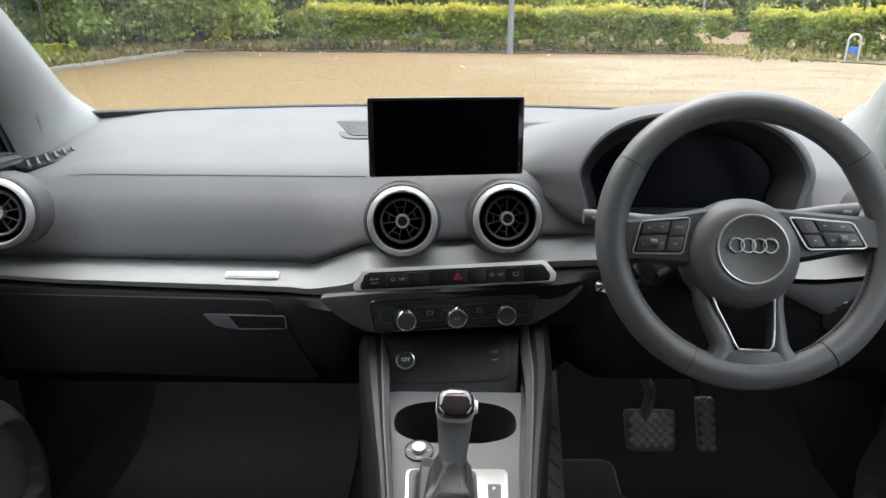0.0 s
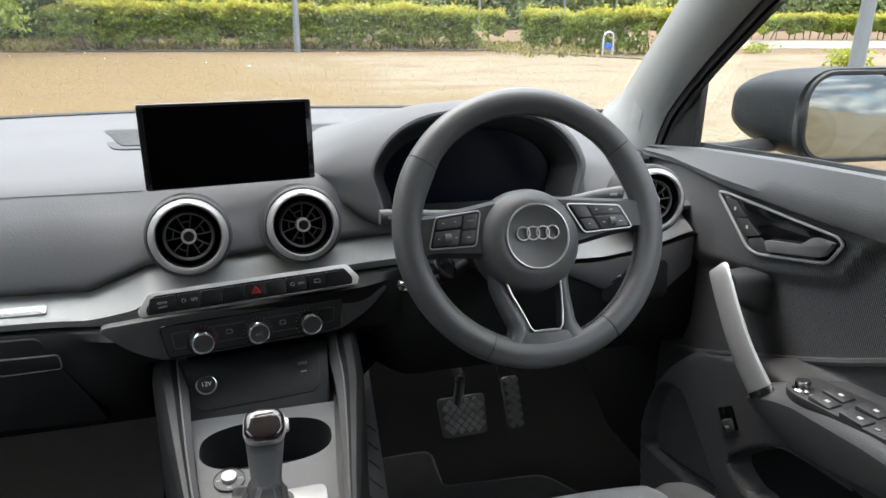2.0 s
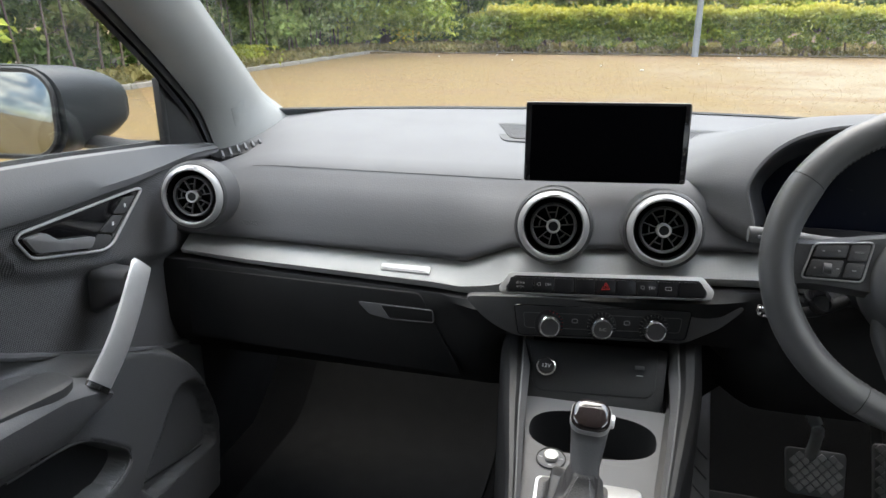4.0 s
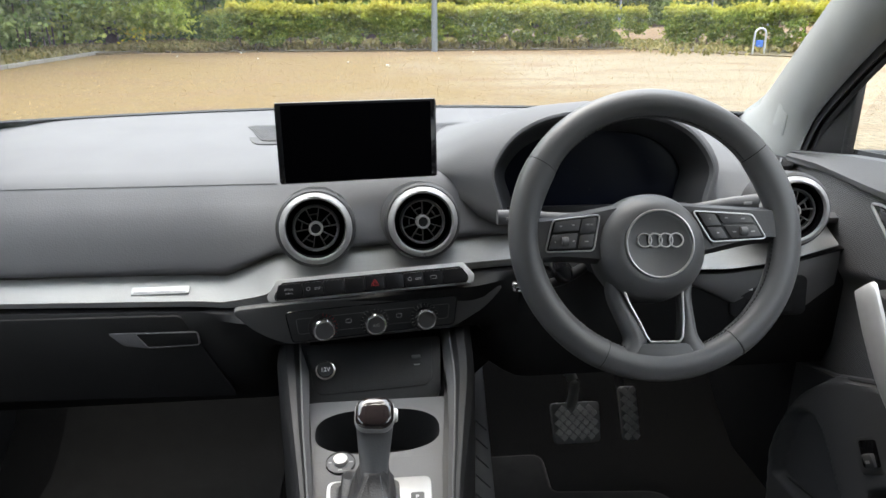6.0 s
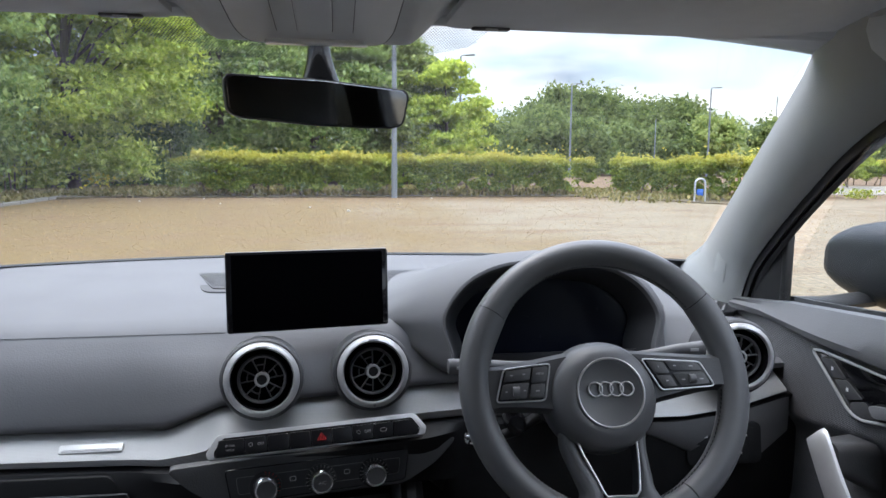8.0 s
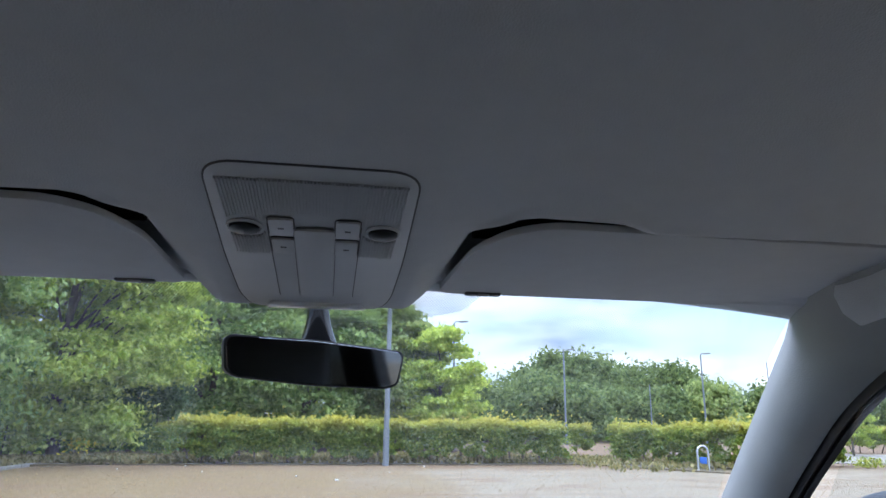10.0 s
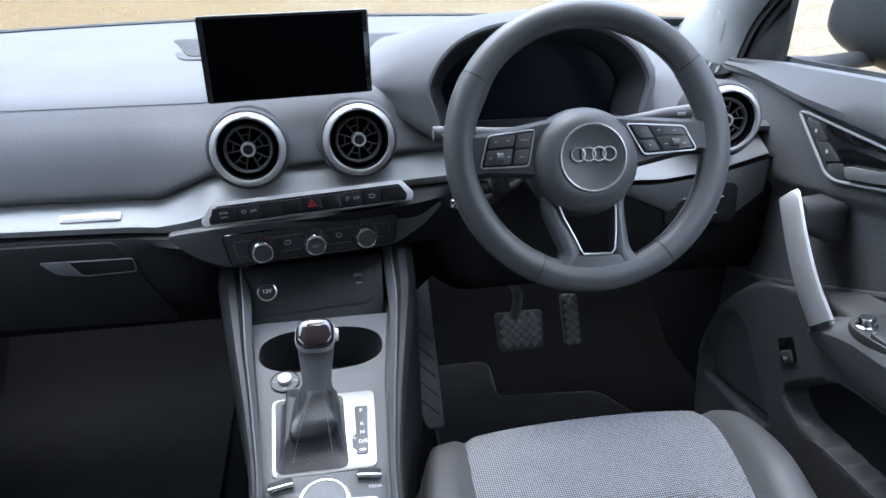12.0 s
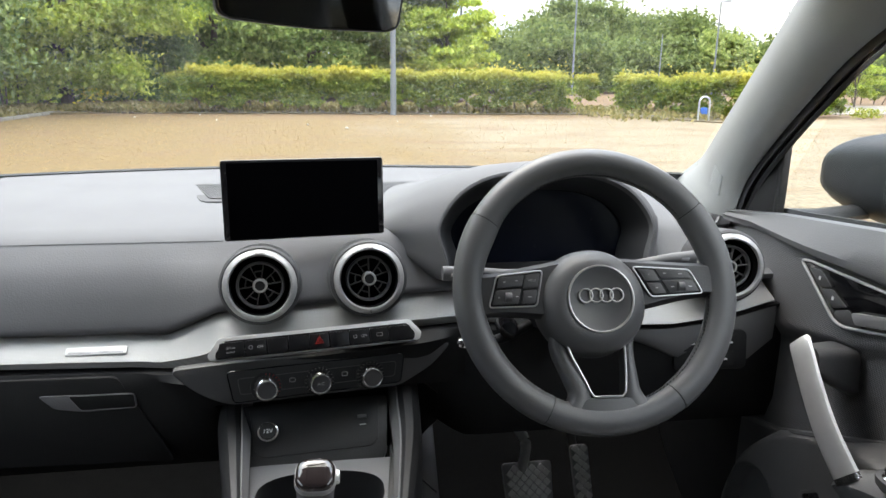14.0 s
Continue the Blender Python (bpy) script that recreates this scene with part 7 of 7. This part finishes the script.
bed("planting_bed", [(8.7, 22.4), (11.6, 17.2), (14.2, 19.0), (16, 24.5), (9.0, 25.2)], 0.030, SOIL, "brown soil bed under the short hedge", "planting bed")
bed("verge", [(-8.25, 3.0), (-8.25, 21.4), (-7.0, 22.6), (-6.0, 29), (-20, 34), (-20, 3)], 0.06, SOIL, "shaded soil and weed verge under trees", "verge")
bed("path", [(15.0, 23.5), (60, 24.5), (70, 33), (24, 32)], 0.022, CONCRETE, "pale concrete path beyond the car park", "path")
# kerb stones along the left edge
kerb = thing("kerb", (-8.2, 12, 0), "grey weathered concrete kerb along the car park", "kerb")
for i in range(22):
    bm = bmesh.new()
    box(bm, (0.14, 0.90, 0.16), pose(-8.20 + 0.01 * math.sin(i * 2.1), 2.4 + i * 0.915, 0.005, 0, 0, 0.6 * math.sin(i * 1.7)), 0.015)
    part("kerb_stone", bm, KERB, kerb)


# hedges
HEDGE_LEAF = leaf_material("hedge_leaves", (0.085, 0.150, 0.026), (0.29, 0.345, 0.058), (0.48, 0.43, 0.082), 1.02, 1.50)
def hedge(x0, y0, x1, y1, depth, height, count, label, seed, gap=0.24, size=0.105, leaf=None):
    r = np.random.default_rng(seed)
    h = thing("hedge", ((x0 + x1) / 2, (y0 + y1) / 2, 0), label, "hedge", "clipped hedges")
    L = math.hypot(x1 - x0, y1 - y0)
    ux, uy = (x1 - x0) / L, (y1 - y0) / L
    nc = count // 90
    u = r.uniform(0, L, nc)
    face = r.random(nc)
    bump = 0.10 * np.sin(u * 1.3 + seed) + 0.08 * np.sin(u * 3.7 + 2 * seed) + 0.05 * np.sin(u * 8.1)
    v = np.where(face < 0.60, -depth / 2 + np.abs(r.normal(0, 0.10, nc)), r.uniform(-depth / 2, depth / 2, nc)) - 0.6 * bump
    w = np.where(face < 0.60, r.uniform(gap, height * 0.97, nc), height - np.abs(r.normal(0, 0.09, nc))) * (1 + 0.30 * bump)
    spread = np.array([0.125, 0.11, 0.060]) * (height / 1.3) ** 0.5
    pts = np.stack([u, v, w], 1)[:, None, :] + r.normal(size=(nc, 90, 3)) * spread * r.uniform(0.6, 1.3, (nc, 1, 1))
    pts = pts.reshape(-1, 3)
    sprout = r.random(len(pts)) < 0.05
    pts[:, 2] += np.where(sprout & (pts[:, 2] > height * 0.85), r.exponential(0.09, len(pts)), 0.0)
    skirt = gap + 0.13 * np.sin(pts[:, 0] * 2.9 + seed) + 0.12 * np.sin(pts[:, 0] * 7.3) + 0.05
    pts = pts[pts[:, 2] > np.maximum(0.04, skirt)]
    pts = np.stack([x0 + pts[:, 0] * ux - pts[:, 1] * uy, y0 + pts[:, 0] * uy + pts[:, 1] * ux, pts[:, 2]], 1)
    me = leaf_mesh("leaves", pts, size, r)
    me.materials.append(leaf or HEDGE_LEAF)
    lv = new("leaves", me)
    lv.parent = h
    lv.matrix_parent_inverse = Matrix.Translation(h.location).inverted()
    tagged(lv, kind="stuff")
    for i in range(int(L / 0.55)):
        t = (i + 0.5 + r.uniform(-0.2, 0.2)) * 0.55
        bx, by = x0 + t * ux + r.normal(0, 0.05), y0 + t * uy + r.normal(0, 0.08)
        bm = bmesh.new()
        lean = r.normal(0, 0.08, 2)
        tube(bm, [(bx, by, 0), (bx + lean[0] * 0.5, by + lean[1] * 0.5, 0.35), (bx + lean[0], by + lean[1], 0.75), (bx + lean[0] * 2, by, height * 0.85)], [0.035, 0.028, 0.022, 0.012], 6)
        part("stem", bm, BARK, h)
    # dense inner twigs
    bm = bmesh.new()
    for i in range(int(L * 8)):
        t, vv, zz = r.uniform(0, L), r.uniform(-depth * 0.3, depth * 0.3), r.uniform(gap + 0.1, height - 0.2)
        p = Vector((x0 + t * ux - vv * uy, y0 + t * uy + vv * ux, zz))
        q = p + Vector(r.normal(0, 0.22, 3).tolist())
        tube(bm, [p, q], [0.010, 0.004], 4)
    tagged(part("twigs", bm, BARK, h), kind="stuff")
    return h


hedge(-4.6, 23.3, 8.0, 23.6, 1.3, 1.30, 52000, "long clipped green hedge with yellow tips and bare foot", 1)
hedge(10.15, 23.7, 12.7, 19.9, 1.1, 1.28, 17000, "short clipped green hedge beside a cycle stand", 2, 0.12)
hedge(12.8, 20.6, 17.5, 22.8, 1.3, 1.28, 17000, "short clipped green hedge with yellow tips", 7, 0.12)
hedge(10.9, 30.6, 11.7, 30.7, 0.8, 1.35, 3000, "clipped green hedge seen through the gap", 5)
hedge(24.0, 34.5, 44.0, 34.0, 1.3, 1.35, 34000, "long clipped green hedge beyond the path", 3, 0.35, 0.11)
hedge(-5.5, 24.9, -4.9, 24.6, 0.7, 1.15, 2500, "low ragged end of the hedge under trees", 4, 0.1)

# grass tufts and weeds along verge and bed
r = np.random.default_rng(11)
pts = []
for i in range(16000):
    if i % 16 == 3:
        x, y = r.uniform(8.0, 13.5), r.uniform(19.0, 26.0)
    elif i % 3 == 0:
        x, y = r.uniform(-9.8, -8.35), r.uniform(3, 24)
    elif i % 3 == 1:
        x, y = r.uniform(-7.5, 9.5), r.uniform(22.7, 28.0)
    else:
        x, y = r.uniform(-8.2, -4.5), r.uniform(22.4, 26.0)
    pts.append((x, y, r.uniform(0.03, 0.22)))
me = leaf_mesh("grass", np.array(pts), 0.16, r, -1.4)
me.materials.append(GRASS_M)
tagged(new("grass", me), "tufts of dry grass and weeds along kerb and bed", "grass", kind="stuff")
WEED = leaf_material("weed_leaves", (0.16, 0.22, 0.03), (0.40, 0.40, 0.06))
for wx, wy, wz, n, col, lab in ((-7.55, 23.6, 0.75, 60, leaf_material("yellow_flowers", (0.55, 0.42, 0.03), (0.75, 0.62, 0.05)), "yellow flowering weed under the trees"), (-8.9, 15.5, 0.5, 500, WEED, "pale green weed by the kerb"), (15.2, 14.6, 0.45, 420, WEED, "tall pale green weeds beside a lamp post"), (17.5, 20.8, 0.35, 200, WEED, "low pale green weeds at the path")):
    th = thing("weed", (wx, wy, 0), lab, "weed")
    c = np.stack([wx + r.normal(0, 0.26, n), wy + r.normal(0, 0.26, n), np.abs(r.uniform(0.05, wz, n))], 1)
    me = leaf_mesh("leaves", c, 0.10, r, -0.6)
    me.materials.append(col)
    lv = new("leaves", me)
    lv.parent = th
    lv.matrix_parent_inverse = Matrix.Translation(th.location).inverted()
    tagged(lv, kind="stuff")
    bm = bmesh.new()
    for i in range(6):
        tube(bm, [(wx + r.normal(0, 0.05), wy + r.normal(0, 0.05), 0), (wx + r.normal(0, 0.16), wy + r.normal(0, 0.16), wz * 0.8)], [0.008, 0.004], 5)
    part("stems", bm, GRASS_M, th)


# trees
TREE_MATS = [leaf_material("bright_tree_leaves", (0.24, 0.34, 0.048), (0.60, 0.67, 0.125)), leaf_material("deep_tree_leaves", (0.14, 0.23, 0.060), (0.40, 0.50, 0.15)), leaf_material("olive_tree_leaves", (0.15, 0.21, 0.06), (0.38, 0.43, 0.14)), leaf_material("far_tree_leaves", (0.075, 0.115, 0.038), (0.23, 0.28, 0.09))]
def tree(x, y, height, spread, mat, count, seed, size, label, low=0.12, clumps=90, group="trees"):
    r = np.random.default_rng(seed)
    t = thing("tree", (x, y, 0), label, "tree", group)
    top = Vector((x + r.normal(0, 0.3), y + r.normal(0, 0.3), height * 0.86))
    bm = bmesh.new()
    rad = 0.022 * height
    tube(bm, smooth_path([(x, y, -0.05), (x + r.normal(0, 0.1), y + r.normal(0, 0.1), height * 0.3), (x + r.normal(0, 0.25), y, height * 0.6), tuple(top)], 5), [lerp(rad, rad * 0.2, i / 15) for i in range(16)], 9)
    part("trunk", bm, BARK, t)
    cent = []
    for i in range(clumps):
        a, zz = r.uniform(0, 2 * math.pi), r.uniform(low, 1.0)
        prof = math.sin(math.pi * min(1, max(0.04, (zz - low) / (1 - low) * 0.80 + 0.16))) ** 0.7
        rr = spread * prof * math.sqrt(r.uniform(0.30, 1.08))
        cent.append((x + rr * math.cos(a), y + rr * math.sin(a), height * zz + r.normal(0, 0.15)))
    for i in range(14):
        c = cent[r.integers(len(cent))]
        z0 = c[2] * r.uniform(0.45, 0.75)
        bm = bmesh.new()
        tube(bm, smooth_path([(x, y, z0), ((x + c[0]) / 2, (y + c[1]) / 2, (z0 + c[2]) / 2 + 0.3), c], 4), [lerp(rad * 0.26, 0.012, k / 8) for k in range(9)], 6)
        part("limb", bm, BARK, t)
    cent = np.array(cent)
    per = count // clumps
    k = spread * (0.140 if group == "trees" else 0.19)
    offs = r.normal(size=(clumps, per, 3)) * np.array([k, k, k * (0.28 if group == "trees" else 0.62)])
    scale = r.uniform(0.6, 1.35, (clumps, 1, 1))
    pts = (cent[:, None, :] + offs * scale).reshape(-1, 3)
    pts = pts[pts[:, 2] > 0.15]
    me = leaf_mesh("crown", pts, size * 1.22, r)
    me.materials.append(mat)
    cr = new("crown", me)
    cr.parent = t
    cr.matrix_parent_inverse = Matrix.Translation(t.location).inverted()
    tagged(cr, kind="stuff")
    return t


A, B, C, D = TREE_MATS
SHRUB = leaf_material("dark_shrub_leaves", (0.07, 0.13, 0.035), (0.20, 0.30, 0.08))
hedge(-9.9, 27.5, -9.6, 5.0, 2.0, 3.0, 60000, "tall unclipped green shrubs along the kerb under trees", 9, 0.02, 0.13, SHRUB)
hedge(-10.0, 27.8, -5.6, 28.6, 1.6, 2.6, 18000, "tall unclipped green shrubs behind the flowering weed", 12, 0.02, 0.13, SHRUB)
tree(-9.3, 26.5, 10.5, 4.0, A, 90000, 21, 0.144, "tall bright green leafy tree at the car park's edge", 0.06, 255)
tree(-12.0, 20.0, 9.5, 3.6, B, 60000, 22, 0.137, "tall dark green leafy tree at the car park's edge", 0.04, 195)
tree(-12.2, 13.5, 9.0, 3.5, C, 51000, 23, 0.130, "tall olive green leafy tree at the car park's edge", 0.04, 180)
tree(-12.2, 6.5, 9.0, 3.6, A, 39000, 24, 0.144, "tall bright green leafy tree at the car park's edge", 0.05, 165)
tree(-15.5, 28.0, 11.0, 4.2, B, 45000, 25, 0.173, "tall dark green leafy tree behind the first row", 0.05, 165)
tree(-5.2, 32.0, 8.6, 3.4, B, 48000, 26, 0.173, "dark green leafy tree behind the hedge", 0.04, 165)
tree(-1.2, 36.0, 9.5, 3.8, B, 48000, 27, 0.187, "tall dark green leafy tree behind the hedge", 0.04, 165)
tree(3.0, 37.5, 7.5, 3.1, C, 44000, 28, 0.187, "tall olive green leafy tree behind the hedge", 0.04, 165)
tree(5.7, 35.5, 6.1, 2.1, A, 30000, 29, 0.173, "bright green leafy tree behind the hedge", 0.05, 135)
tree(-8.5, 40.0, 11.0, 4.5, C, 39000, 30, 0.216, "tall olive green leafy tree far behind the hedge", 0.05, 150)
tree(0.8, 44.0, 9.0, 4.5, A, 36000, 31, 0.230, "bright green leafy tree far behind the hedge", 0.05, 150)
tree(25.0, 30.5, 2.6, 1.0, A, 9000, 32, 0.101, "young bright green tree near the path", 0.25, 60)
tree(-13.0, 32.5, 12.5, 4.6, C, 40000, 33, 0.21, "tall olive green leafy tree behind the first row", 0.10, 150)
# far belt of trees
r = np.random.default_rng(77)
i = 0
for x in np.arange(9, 74, 4.2):
    i += 1
    yy = 56 + r.uniform(-3, 3) + 0.12 * x
    hh = r.uniform(4.0, 4.9)
    tree(float(x + r.normal(0, 0.8)), float(yy), float(hh), 3.0, (D, C, D)[i % 3 if r.random() < 0.7 else 0], 9000, 100 + i, 0.30, "far green leafy tree in a belt behind the car park", 0.02, 75, "far trees")
for x, hh in ((21.5, 6.8), (25, 8.8), (28.5, 8.6), (32.5, 8.1), (36.5, 8.0), (40, 8.0), (45, 5.4), (52, 5.4), (60, 5.8), (68, 6.0), (13, 5.2), (-14, 12), (-20, 12), (8, 8)):
    i += 1
    tree(x, 74 + r.uniform(-3, 3), hh, 4.0, D, 10000, 100 + i, 0.34, "tall far green leafy tree behind the belt", 0.05, 60, "far trees")


# lamp posts
def lamp_post(x, y, h, rad, label, turn=0.0, head=True):
    p = thing("lamp_post", (x, y, 0), label, "lamp post", "lamp posts")
    bm = bmesh.new()
    lathe(bm, [(rad * 1.12, 0), (rad * 1.1, 1.1), (rad * 1.02, 1.16), (rad, 1.2), (rad * 0.7, h), (0, h)], Matrix.Translation((x, y, 0)), 16)
    part("post", bm, STEEL, p)
    if head:
        bm = bmesh.new()
        m = pose(x, y, h, 0, 0, turn)
        tube(bm, [m @ Vector((0, 0, -0.05)), m @ Vector((0.1, 0, 0.06)), m @ Vector((0.35, 0, 0.08))], 0.03, 8)
        part("arm", bm, STEEL, p)
        bm = bmesh.new()
        box(bm, (0.50, 0.20, 0.09), m @ pose(0.55, 0, 0.08, 0, -4), 0.03)
        part("lamp_head", bm, STEEL, p, "flat grey lamp head")
    return p


lamp_post(1.87, 22.2, 8.2, 0.085, "grey steel lamp post standing at the hedge")
lamp_post(6.85, 38.0, 6.9, 0.075, "grey steel lamp post behind the hedge")
lamp_post(16.75, 48.0, 6.65, 0.075, "grey steel lamp post behind the hedge")
lamp_post(28.65, 50.0, 6.85, 0.075, "grey steel lamp post behind the hedge")
lamp_post(0.9, 42.0, 6.8, 0.075, "grey steel lamp post among trees")
lamp_post(25.2, 52.0, 4.6, 0.05, "slender grey steel lamp post far off", head=False)
lamp_post(42.5, 62.0, 7.6, 0.07, "slender grey steel lamp post far off", head=False)
lamp_post(40.0, 52.0, 5.6, 0.075, "grey steel lamp post far off")
lamp_post(4.98, 4.75, 5.5, 0.055, "grey steel lamp post near the car", 180)

# cycle stand
CSX, CSY = 10.95, 19.45
cs = thing("cycle_stand", (CSX, CSY, 0), "galvanised steel hoop stand with a blue plate", "cycle stand")
bm = bmesh.new()
hoop = [(CSX - 0.17, CSY, -0.05), (CSX - 0.17, CSY, 0.52)] + [(CSX - 0.17 * math.cos(a), CSY, 0.55 + 0.17 * math.sin(a)) for a in span(0.1, math.pi - 0.1, 12)] + [(CSX + 0.17, CSY, 0.52), (CSX + 0.17, CSY, -0.05)]
tube(bm, hoop, 0.027, 10)
part("hoop", bm, material("pale_grey_steel", (0.55, 0.57, 0.58), 0.4, 0.4), cs)
bm = bmesh.new()
box(bm, (0.22, 0.03, 0.20), pose(CSX, CSY, 0.30), 0.01)
part("plate", bm, material("blue_plate", (0.03, 0.13, 0.48), 0.5), cs, "blue plate")

# loose stones and sand lumps on the gravel
PEBBLE = leaf_material("pale_gravel_stones", (0.16, 0.11, 0.055), (0.38, 0.28, 0.15))
r = np.random.default_rng(41)
n = 40000
px, py = r.uniform(-8.0, 13.0, n), 2.6 + 20.0 * r.random(n) ** 1.3
sz = r.uniform(0.005, 0.015, n) * (0.7 + py / 22)
base = np.stack([px, py, np.zeros(n)], 1)
ang = r.uniform(0, 2 * math.pi, n)
corner = [np.stack([np.cos(ang + q) * sz * r.uniform(0.7, 1.4, n), np.sin(ang + q) * sz * r.uniform(0.7, 1.4, n), np.full(n, -0.004)], 1) for q in (0, 1.57, 3.14, 4.71)]
peak = np.stack([r.normal(0, 0.2, n) * sz, r.normal(0, 0.2, n) * sz, sz * r.uniform(0.35, 0.8, n)], 1)
v = np.stack([base + c for c in corner] + [base + peak], 1).reshape(-1, 3)
f = np.arange(n * 5).reshape(n, 5)
me = bpy.data.meshes.new("gravel")
me.from_pydata(v.tolist(), [], np.concatenate([f[:, [0, 1, 4]], f[:, [1, 2, 4]], f[:, [2, 3, 4]], f[:, [3, 0, 4]]]).tolist())
me.materials.append(PEBBLE)
tagged(new("gravel", me), "loose sandy stones scattered over the car park", "gravel", kind="stuff")

# scraps of litter
LITTER = material("white_litter", (0.55, 0.54, 0.50), 0.8)
for i, (x, y, s) in enumerate(((0.3, 16.4, 0.12), (-0.65, 17.6, 0.07), (1.7, 18.8, 0.05), (-4.0, 21.9, 0.12), (-5.5, 20.5, 0.07), (3.0, 21.6, 0.10), (-3.1, 19.3, 0.06))):
    bm = bmesh.new()
    box(bm, (s * 0.7, s * 0.4, 0.03), pose(x, y, 0.015, 8, 5, i * 40), 0.01)
    tagged(linked("litter_scrap", bm, LITTER), "crumpled white scrap of litter on gravel", "litter", "litter scraps")
